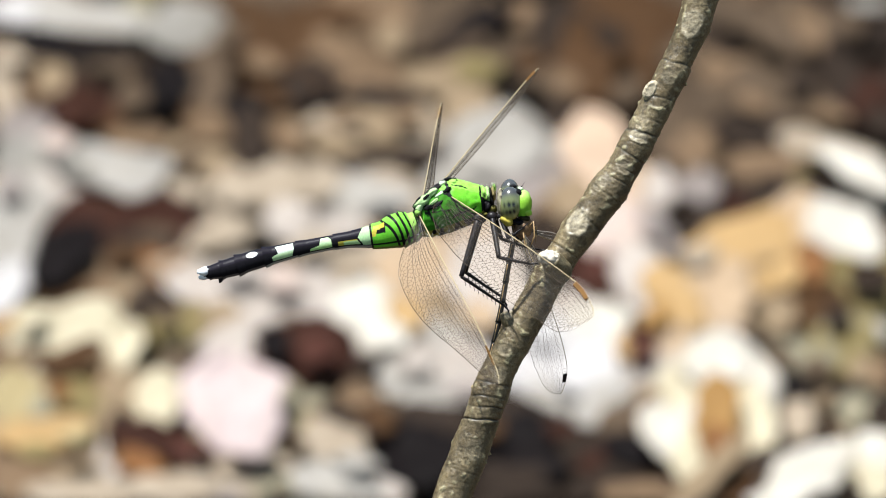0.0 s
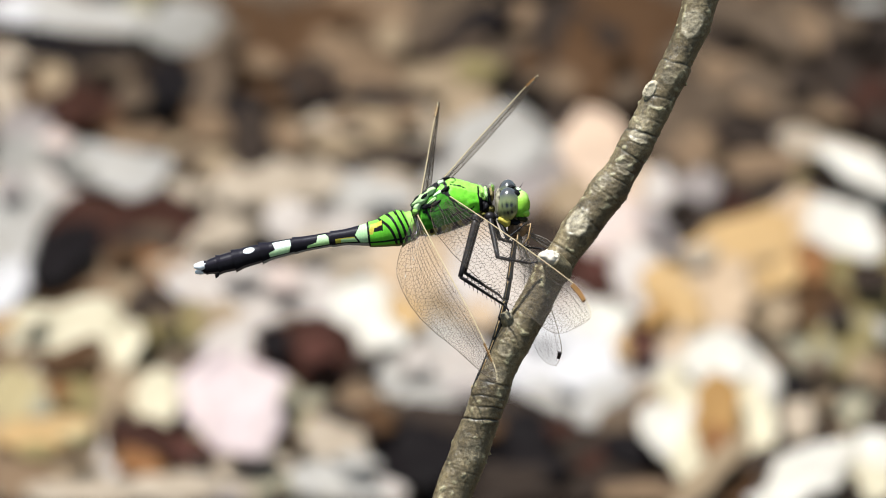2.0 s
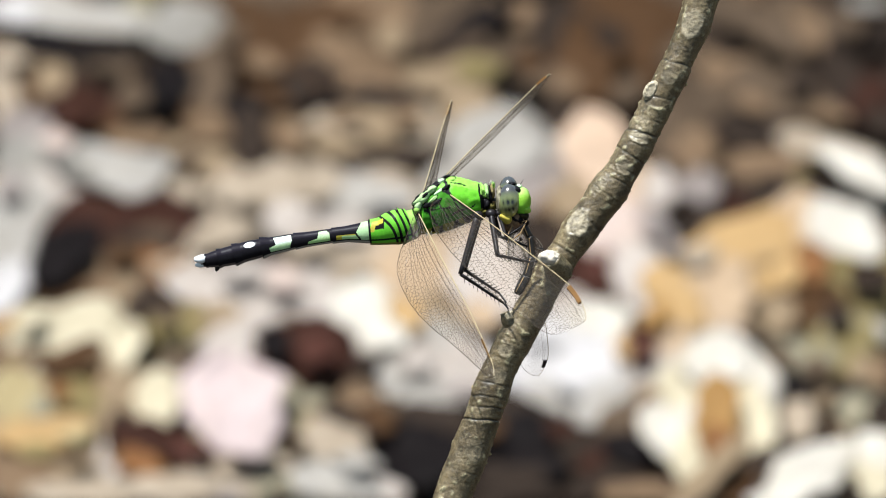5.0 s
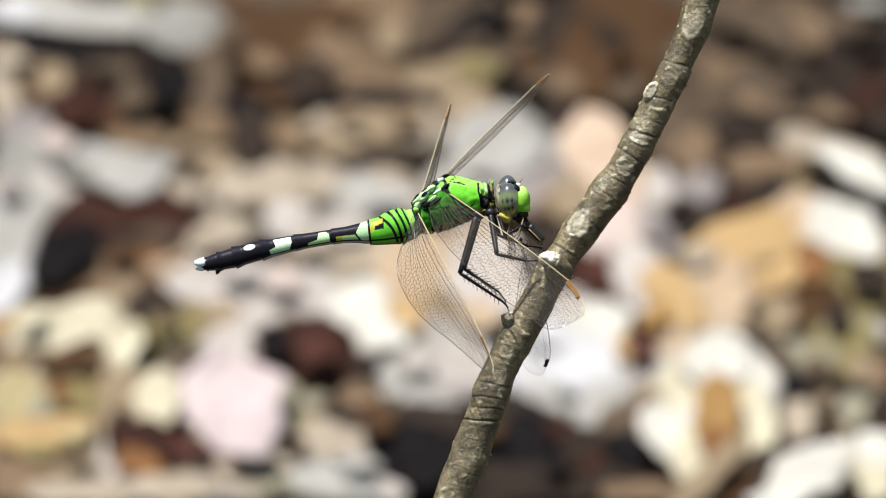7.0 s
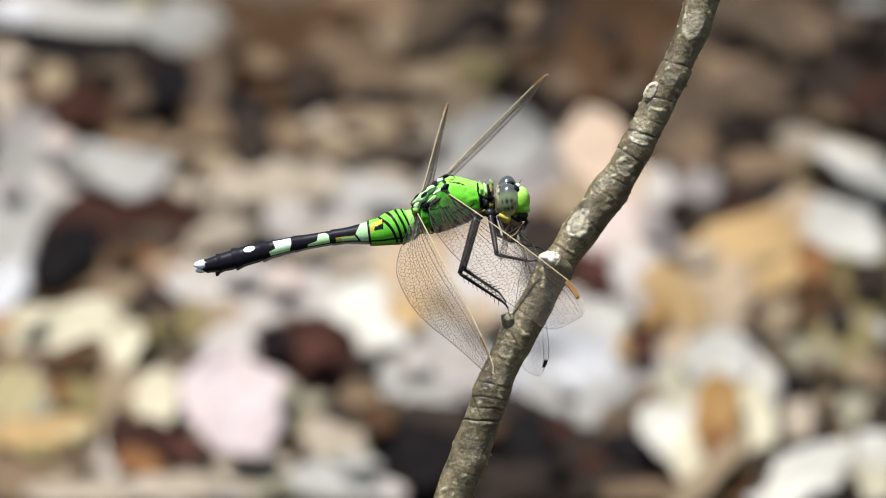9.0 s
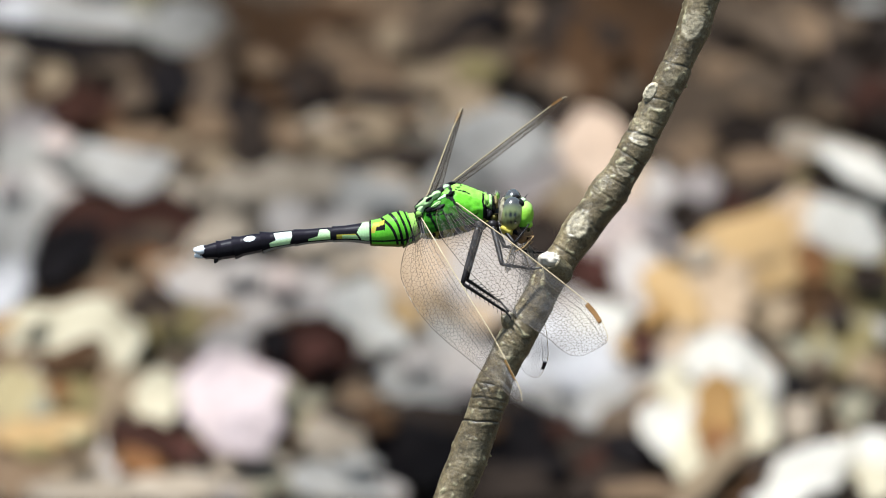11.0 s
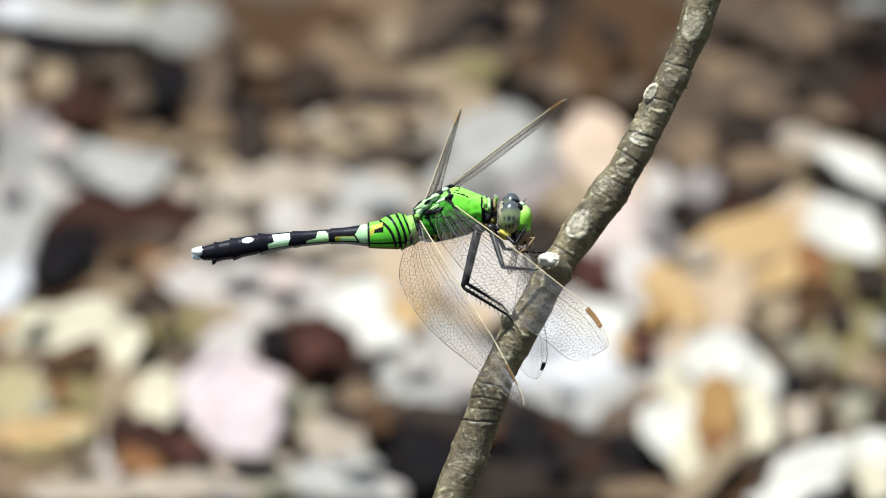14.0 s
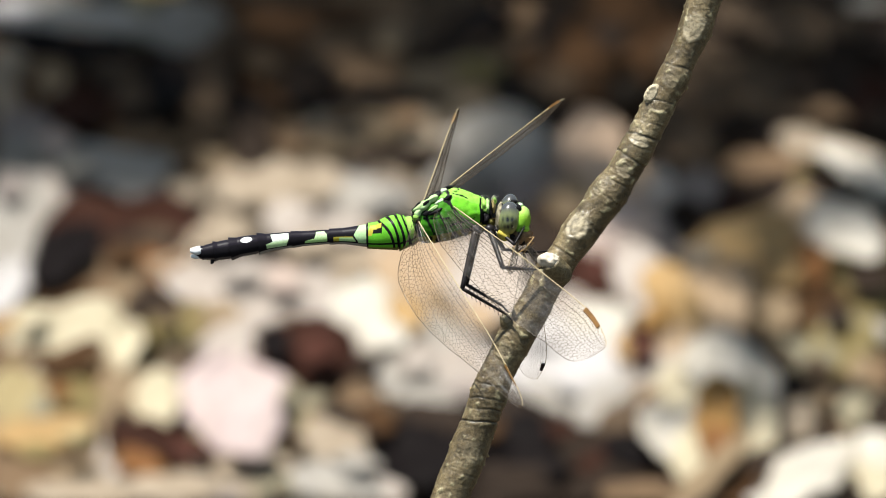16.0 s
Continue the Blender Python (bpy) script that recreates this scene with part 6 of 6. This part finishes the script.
leaf('beige', -2.4, 66.0, 2.75, 0.86, 0.68, 15, 12, -11, -26, 336, 0.50)
leaf('pale', -1.9, 66.8, 2.75, 0.98, 0.75, 159, 14, 0, -1, 337, 0.50)
leaf('gold', -0.7, 61.9, 3.10, 1.13, 0.60, -75, 7, 11, 25, 338, 0.50)
leaf('pale', -0.5, 59.8, 3.10, 0.74, 0.62, 270, 9, 22, -33, 339, 0.50)
leaf('lilac', 0.4, 58.6, 3.10, 0.73, 0.47, 11, 11, -30, -8, 340, 0.50)
leaf('umber', -1.5, 56.7, 3.10, 0.73, 0.51, 270, 13, -19, 17, 341, 0.50)
leaf('taupe', -1.0, 57.9, 3.10, 0.64, 0.46, 25, 6, -8, -41, 342, 0.50)
leaf('fawn', -2.3, 57.4, 3.10, 0.65, 0.44, 119, 8, 4, -15, 343, 0.50)
leaf('lgrey', -1.5, 54.0, 3.80, 0.83, 0.42, -18, 10, 15, 10, 344, 0.50)
leaf('brown', 0.8, 56.9, 3.10, 0.66, 0.51, 219, 12, 26, -48, 345, 0.50)
leaf('choc', 2.2, 56.9, 3.10, 0.74, 0.53, -25, 14, -26, -23, 346, 0.50)
leaf('fawn', 3.7, 57.6, 3.45, 0.78, 0.48, 260, 7, -15, 3, 347, 0.50)
leaf('sand', 4.7, 60.1, 3.45, 0.78, 0.53, -61, 9, -4, 28, 348, 0.50)
leaf('umber', 5.7, 60.1, 3.45, 0.69, 0.36, 120, 11, 8, -30, 349, 0.50)
leaf('taupe', 6.8, 58.8, 3.45, 0.63, 0.52, 90, 13, 19, -4, 350, 0.50)
leaf('sand', 7.6, 58.6, 3.45, 0.92, 0.41, 93, 6, 30, 21, 351, 0.50)
leaf('umber', 6.6, 57.4, 3.45, 0.73, 0.41, 90, 8, -22, -37, 352, 0.50)
leaf('fawn', 7.1, 55.9, 3.45, 0.64, 0.43, 241, 10, -11, -12, 353, 0.50)
leaf('olive', -7.3, 55.2, 3.45, 0.72, 0.47, 11, 12, 0, 14, 354, 0.50)
leaf('rust', -7.0, 58.6, 3.10, 0.53, 0.43, 154, 14, 11, -44, 355, 0.50)
leaf('straw', -6.6, 55.9, 3.45, 0.63, 0.46, 25, 7, 22, -19, 356, 0.50)
leaf('cream', -7.6, 61.1, 3.45, 0.86, 0.49, 245, 9, -30, 7, 357, 0.50)
leaf('sage', -2.9, 58.6, 3.10, 0.75, 0.50, 82, 11, -19, 32, 358, 0.50)
leaf('olive', -2.4, 56.9, 3.10, 0.90, 0.42, 95, 13, -8, -26, 359, 0.50)
leaf('peach', 0.7, 61.9, 3.10, 1.01, 0.68, -74, 6, 4, -1, 360, 0.50)
leaf('choc', 2.9, 62.9, 3.10, 0.76, 0.52, 264, 8, 15, 25, 361, 0.50)
leaf('ochre', 3.9, 61.1, 3.45, 0.98, 0.48, 74, 10, 26, -33, 362, 0.50)
leaf('beige', 4.8, 64.7, 3.10, 0.84, 0.57, 249, 12, -26, -8, 363, 0.50)
leaf('gold', 6.4, 63.9, 3.10, 0.94, 0.53, 90, 14, -15, 17, 364, 0.50)
leaf('umber', 7.3, 61.9, 3.10, 0.93, 0.52, 270, 7, -4, -41, 365, 0.50)
leaf('umber', 1.8, 64.6, 3.45, 1.57, 0.88, -89, 9, 8, -15, 366, 0.50)
leaf('pale', 2.3, 62.9, 2.75, 1.24, 0.88, 270, 11, 19, 10, 367, 0.50)
leaf('white', 2.0, 61.2, 3.10, 1.04, 1.04, 90, 13, 27, -43, 368, 0.50)
leaf('sand', 2.4, 67.4, 3.10, 1.61, 0.90, 270, 6, -22, -23, 369, 0.50)
leaf('maroon', 2.9, 64.0, 3.10, 1.44, 0.66, 81, 8, -11, 3, 370, 0.50)
leaf('lilac', 3.9, 65.4, 3.45, 0.99, 0.49, 270, 10, 0, 28, 371, 0.50)
leaf('pale', 4.1, 67.0, 3.45, 1.26, 0.62, 90, 12, 11, -30, 372, 0.50)
leaf('lilac', 4.8, 67.8, 3.10, 0.96, 0.96, 180, 14, 22, -4, 373, 0.50)

# ---------------------------------------------------------------- unseen branches added for shade
# Leafy branches above and beyond the twig, added out of view so that their shade falls on the ground; they move to
# shift it.


def green_leaf():
    m, n, l, s = material("green_leaf", 0.5, 0.4)
    tex = noise_node(n, l, 60, 4)
    l.new(ramp_node(n, l, tex.outputs[0], (0.3, (0.035, 0.075, 0.018)), (0.7, (0.07, 0.13, 0.03))), s.inputs["Base Color"])
    return m


GREEN_LEAF = green_leaf()
BRANCH_BARK = plain("branch_bark", (0.14, 0.11, 0.08), 0.8, 0.3, 0.5, 60)


def leafy_branch(height, count, size, field, seed, words, hold):
    """An unseen branch added for its shade; its leaves hang over the patch of ground that field(rnd) picks, height
    metres up along the sunlight.
    """
    rnd = random.Random(seed)
    lift = SUN_WAY * height
    root = thing("shade_branch", Matrix.Translation(lift), words, "tree branch")
    pieces, spots = [], []
    while len(spots) < count:
        x, y = field(rnd)
        p = Vector((x, y, 0)) + SUN_WAY * rnd.uniform(-0.10, 0.10)
        spots.append(p)
        length = size * rnd.uniform(0.7, 1.3)
        v, f = leaf_shape(length, length * 0.5, rnd.uniform(-40, 40), rnd.uniform(-30, 30), 10, rnd.random(), 5, 4)
        m = Matrix.Translation(p) @ pose(0, 0, 0, rnd.gauss(8, 20), rnd.gauss(-12, 20), rnd.uniform(0, 360))
        pieces.append(([m @ q for q in v], f))
    mid = sum(spots, Vector()) / count
    far = Vector(hold) - lift
    limb = smooth_line([far, mid.lerp(far, 0.5) + Vector((0, 0, 0.06)), mid + Vector((0, 0, 0.10))], 14)
    part("limb", *tube(limb, [0.012 - 0.0006 * k for k in range(14)], 9), BRANCH_BARK, root, "thin brown limb")
    for k in range(9):
        p = spots[(k * 37) % count]
        a = limb[5 + k]
        part("side_shoot", *tube(smooth_line([a, a.lerp(p, 0.5) + Vector((0, 0, 0.02)), p], 6), [0.0035 - 0.0004 * i for i in range(6)], 6), BRANCH_BARK, root)
    leaves = part("foliage", *joined(*pieces), GREEN_LEAF, root, "green leaves with gaps between them")
    tagged(leaves, "", "", "", "stuff")
    return root


def thick_field(rnd):
    """Where shade is wanted: over the far ground, reaching nearer on one side, with a gap left lit and a spur."""
    while True:
        x, y = rnd.uniform(-0.22, 0.22), rnd.uniform(0.55, 1.15)
        edge = 0.720 - 0.042 / (1 + math.exp(-(x - 0.022) / 0.006)) - 0.017 / (1 + math.exp((x + 0.034) / 0.006)) + 0.006 * math.sin(x * 60) + 0.005 * math.sin(x * 131 + 1)
        if (x - 0.095) ** 2 / 0.024 ** 2 + (y - 0.720) ** 2 / 0.020 ** 2 < 1:
            continue
        if y > edge or ((x - 0.076) ** 2 / 0.012 ** 2 + (y - 0.640) ** 2 / 0.060 ** 2 < 1 and rnd.random() < 0.9):
            return x, y


def thin_field(rnd):
    return rnd.uniform(-0.30, 0.30), rnd.uniform(0.34, 1.05)


THICK_SHADE_BRANCH = leafy_branch(1.5, 1150, 0.034, thick_field, 21, "unseen dense leafy branch overhead, added to cast moving shade", (-1.35, 1.55, 2.25))
# added only to dim the whole patch of ground for a while
THIN_SHADE_BRANCH = leafy_branch(3.6, 290, 0.030, thin_field, 22, "unseen sparse leafy branch high overhead, added to dim the ground", (-1.35, 1.55, 3.7))


def make_tree():
    """An unseen trunk added to carry the two shade branches, off to the side."""
    root = thing("tree", Matrix.Translation((-1.35, 1.55, 0)), "unseen slim grey-brown trunk added to hold the shade branches", "tree")
    line = smooth_line([Vector((0.02, 0, -0.05)), Vector((0, 0.02, 1.2)), Vector((0.03, 0, 2.6)), Vector((-0.02, 0.03, 4.2)), Vector((0.05, 0.05, 5.4))], 40)
    v, f = tube(line, [0.11 - 0.0017 * k + 0.05 * math.exp(-k / 1.5) for k in range(40)], 28)
    v = [p + Vector((p.x, p.y, 0)).normalized() * 0.008 * noise.noise(Vector((p.x * 30, p.y * 30, p.z * 5))) for p in v]
    part("trunk", v, f, BRANCH_BARK, root)


make_tree()

# ---------------------------------------------------------------- what moves


def steady(t, *rows):
    """A value from rows of (seconds, value...), straight between them."""
    if t <= rows[0][0]:
        return rows[0][1:]
    for a, b in zip(rows, rows[1:]):
        if t <= b[0]:
            f = (t - a[0]) / (b[0] - a[0])
            return tuple(p + (q - p) * f for p, q in zip(a[1:], b[1:]))
    return rows[-1][1:]


TIMES = [0, 0.5, 1, 1.5, 1.8, 2, 2.2, 2.5, 2.8, 3, 3.5, 4, 4.4, 5, 5.6, 6.3, 6.6, 7, 7.2, 7.4, 8, 9, 9.5, 10.2, 10.9, 11.3, 12, 13, 14, 15, 16]


def body_pose(t):
    """The dragonfly on its board at t: shift in steps and pitch in degrees."""
    dx, dy, tip = steady(t, (0, -6, -12, 6.3), (1.0, -7, -11, 6.3), (1.5, -10, -10, 5.8), (2, -9, -13, 5.2), (2.5, -6, -11, 4.6), (3, -4, -13, 4.3),
                         (3.5, -5, -12, 4.9), (4, -7, -15, 6.2), (6.4, -9, -18, 6.8), (9.2, -10, -17, 6.8), (11.3, 2, -2, 0), (12, 0, 0, 0),
                         (13.5, -1, 1, 0), (16, -4, 3, 0))
    # turned about a point of the thorax
    c = on_board(805, 340)
    turn = Matrix.Rotation(radians(-tip), 4, 'Y')
    m = Matrix.Translation(c + Vector((dx * STEP, 0, -dy * STEP))) @ turn @ Matrix.Translation(-c)
    return m @ Matrix.Translation(PIVOT)


def key(ob, at):
    walk(ob, [(t, at(t)) for t in TIMES])


def follow(line, s):
    """The point and the way at a distance s along a line of points; past its ends it goes straight on."""
    for a, b in zip(line, line[1:]):
        l = (b - a).length
        if s <= l or b is line[-1]:
            return a + (b - a).normalized() * s, (b - a).normalized()
        s -= l


def motions():
    # both added branches swing about the trunk to shift the shade: the dense one over the litter, the sparse one away
    def swung(degrees, height):
        at = Vector((-1.35, 1.55, 0))
        return Matrix.Translation(at) @ Matrix.Rotation(radians(degrees), 4, 'Z') @ Matrix.Translation(SUN_WAY * height - at)

    walk(THICK_SHADE_BRANCH, [(t, swung(18 * f, 1.5)) for t, f in
                        ((0, 1.0), (3, 0.98), (6, 1.02), (9, 1.0), (13.0, 1.0), (13.6, 0.84), (14.1, 0.50), (14.5, 0.24), (15.0, 0.06), (15.4, -0.01), (16, -0.06))])
    walk(THIN_SHADE_BRANCH, [(t, swung(25 * f, 3.6)) for t, f in
                       ((0, 1.8), (1.5, 1.85), (3, 1.7), (4, 1.4), (6.5, 1.2), (7.5, 1.1), (9, 0.8), (11.3, 0.0), (12.6, 0.05), (13.1, 0.4), (13.6, 0.9), (14.5, 1.5), (15.2, 1.8), (16, 2.0))])
    grip = Matrix.Translation(on_board(950, 530))

    def leant(dx, dy, degrees):
        return BOARD @ Matrix.Translation(Vector((dx * STEP, 0, -dy * STEP))) @ grip @ Matrix.Rotation(radians(degrees), 4, 'Y') @ grip.inverted()

    walk(TWIG, [(t, leant(dx, dy, a)) for t, dx, dy, a in
                ((0, -0.5, -3.5, 0), (4, -0.5, -3.5, 0), (6.4, 0.8, -1.8, 0), (9, 0.8, -1.2, 0), (11.4, 0, 0, 0), (13.5, 0, 0.3, 0.1), (14.5, -0.6, 0.6, 0.3), (16, -1.6, 1.0, 0.5))])
    key(DRAGONFLY, lambda t: BOARD @ body_pose(t))

    def in_body(m):
        return lambda t: body_pose(t).inverted() @ m(t)

    def tail(t):
        (a,) = steady(t, (0, 0.0), (1, 0.5), (1.5, 1.5), (2, 0.0), (2.5, -1.9), (3, -2.6), (3.5, -2.4), (4, -3.2), (6.5, -2.2), (9.2, -1.6), (11.3, -0.3), (13, 0.2), (16, -0.4))
        return Matrix.Translation(on_board(740, 398) - PIVOT) @ Matrix.Rotation(radians(-a), 4, 'Y')

    key(PARTS["abdomen"], tail)

    def wing(key_name, root, span, near, tilt, *rows):
        def at(t):
            tx, ty, show = steady(t, *rows)
            shift = body_pose(t) @ (on_board(*root) - PIVOT)
            r = (shift.x / STEP + 784, 441 - shift.z / STEP, root[2])
            return wing_pose(r, (tx, ty), span, near, show, tilt)
        key(PARTS[key_name], in_body(at))

    wing("near_hind", (741, 383, -27), HIND, -1, -1, (0, 884, 674, 0.935), (1.5, 882, 668, 0.935), (2.2, 880, 668, 0.935), (3, 878, 670, 0.935), (4, 876, 664, 0.935), (6.4, 874, 654, 0.935), (9.2, 874, 656, 0.935),
         (11.3, 932, 711, 0.985), (16, 926, 713, 0.985))
    wing("near_fore", (792, 352, -24), FORE, -1, 1, (0, 1045, 558, 0.93), (1.5, 1042, 557, 0.93), (2.1, 1040, 562, 0.93), (2.5, 1044, 578, 0.93), (3, 1038, 579, 0.93), (3.5, 1037, 580, 0.93), (4, 1033, 572, 0.93), (6.4, 1029, 555, 0.93), (9.2, 1028, 555, 0.93),
         (11.3, 1077, 609, 0.93), (12.5, 1075, 610, 0.93), (16, 1068, 611, 0.93))
    wing("far_hind", (750, 362, 22), HIND, 1, 1, (0, 782, 173, 0.20), (1, 780, 172, 0.20), (1.5, 777, 173, 0.20), (2, 777, 171, 0.20), (2.3, 794, 163, 0.22), (2.6, 804, 156, 0.25), (3.5, 802, 157, 0.25), (4, 801, 165, 0.25), (6.4, 800, 175, 0.20), (9.2, 793, 174, 0.20),
         (11.3, 824, 184, 0.27), (12.5, 820, 185, 0.27), (16, 813, 184, 0.27))
    wing("far_fore", (786, 336, 20), FORE, 1, 1, (0, 957, 116, 0.13), (1.0, 954, 117, 0.13), (1.5, 949, 119, 0.13), (2, 956, 129, 0.13), (2.5, 977, 121, 0.15), (3, 982, 123, 0.15), (4, 979, 125, 0.13), (6.4, 978, 126, 0.15), (9.2, 973, 127, 0.15),
         (11.3, 1012, 173, 0.15), (12.5, 1009, 173, 0.15), (16, 1003, 171, 0.15))

    # legs: the feet hold on while the hips go with the body
    for femur, hip, foot in PARTS["legs"]:
        def step(t, hip=hip, foot=foot):
            now = body_pose(t) @ hip
            stay = PIVOT + foot
            a, b = hip - foot, now - stay
            q = a.rotation_difference(b)
            return Matrix.Translation(now) @ q.to_matrix().to_4x4()
        key(femur, in_body(step))

    # the prey's abdomen is drawn up into the jaws
    def line_at(t):
        rows = (
            (0.0, (912, 412), (900, 470), (888, 540), (874, 610), (852, 690)),
            (1.5, (912, 412), (900, 470), (888, 540), (872, 610), (846, 700)),
            (2.0, (914, 408), (906, 462), (896, 525), (876, 600), (848, 676)),
            (2.4, (920, 404), (918, 466), (902, 530), (866, 612), (812, 704)),
            (3.0, (922, 398), (925, 462), (908, 526), (871, 596), (816, 664)),
            (3.6, (926, 394), (932, 454), (918, 512), (890, 562), (850, 622)),
            (3.9, (928, 392), (942, 436), (938, 480), (912, 528), (872, 562)),
            (4.2, (928, 392), (942, 430), (940, 474), (918, 520), (880, 556)),
            (5.0, (926, 394), (938, 424), (940, 456), (932, 486), (915, 520)),
            (6.2, (924, 392), (936, 408), (946, 422), (954, 436), (962, 450)),
            (7.0, (918, 388), (934, 400), (949, 414), (962, 428), (975, 442)),
            (7.4, (915, 392), (921, 405), (926, 419), (930, 434), (934, 450)),
            (9.0, (908, 396), (908, 410), (906, 422), (904, 436), (902, 450)))
        flat = steady(t, *[(r[0], *[c for p in r[1:] for c in p]) for r in rows])
        out = [on_board(flat[i], flat[i + 1], -6) for i in range(0, 10, 2)]
        return smooth_line(out, 40)

    def segment(i):
        def at(t):
            line = line_at(t)
            inside = [on_board(775, 376, 0), on_board(860, 378, 0), on_board(905, 384, -2)]
            inside = [body_pose(t) @ (p - PIVOT) for p in inside]
            line = inside + line
            (left,) = steady(t, (0, 306), (2.0, 304), (2.4, 320), (3.0, 310), (3.6, 262), (3.9, 214), (4.2, 204), (5.2, 118), (6.3, 66), (7.0, 58), (7.4, 40), (8.0, 28), (9.0, 34), (10.2, -20), (16, -30))
            start = sum((b - a).length for a, b in zip(inside + line[3:4], inside[1:] + line[3:4])) / STEP
            s = start + left - 36 * (8 - i) - 18
            p, way = follow(line, max(s, 4) * STEP)
            side = Vector((0, 1, 0))
            up = way.cross(side).normalized()
            return Matrix(((way.x, side.x, up.x, p.x), (way.y, side.y, up.y, p.y), (way.z, side.z, up.z, p.z), (0, 0, 0, 1)))
        return at

    to_prey = Matrix.Translation(-PIVOT)
    for i, seg in enumerate(PREY_PARTS["segments"]):
        at = segment(i)
        key(seg, lambda t, at=at: to_prey @ at(t))

    def lump(t):
        x, y, a = steady(t, (0, 924, 404, 0), (1.2, 922, 406, 5), (1.8, 918, 404, 10), (2.5, 914, 398, 25), (4.2, 912, 392, 30), (6.3, 904, 388, 30), (7.2, 904, 388, 20), (8, 904, 388, 30), (9.2, 904, 390, 40), (11.3, 924, 416, 45), (16, 922, 416, 40))
        return to_prey @ Matrix.Translation(on_board(x, y, -4)) @ Matrix.Rotation(radians(a), 4, 'Y')

    key(PREY_PARTS["body"], lump)
    def at(t):
        x, y = steady(t, (0, 1000, 694), (0.5, 1008, 694), (1.0, 1000, 694), (1.5, 1006, 690), (1.8, 1002, 676), (2.0, 990, 652), (2.2, 976, 660), (2.5, 966, 666), (3, 958, 668), (3.5, 964, 664), (4, 957, 670), (6.4, 966, 666), (9.2, 962, 668),
                      (11.3, 960, 672), (16, 957, 674))
        (show,) = steady(t, (0, 0.92), (1.8, 0.92), (2.2, 0.62), (3.0, 0.62), (3.7, 0.92), (16, 0.92))
        return to_prey @ wing_pose((922, 424, 26), (x + 11, y), PREY_SPAN, 1, show)
    key(PREY_PARTS["wing"], at)


motions()
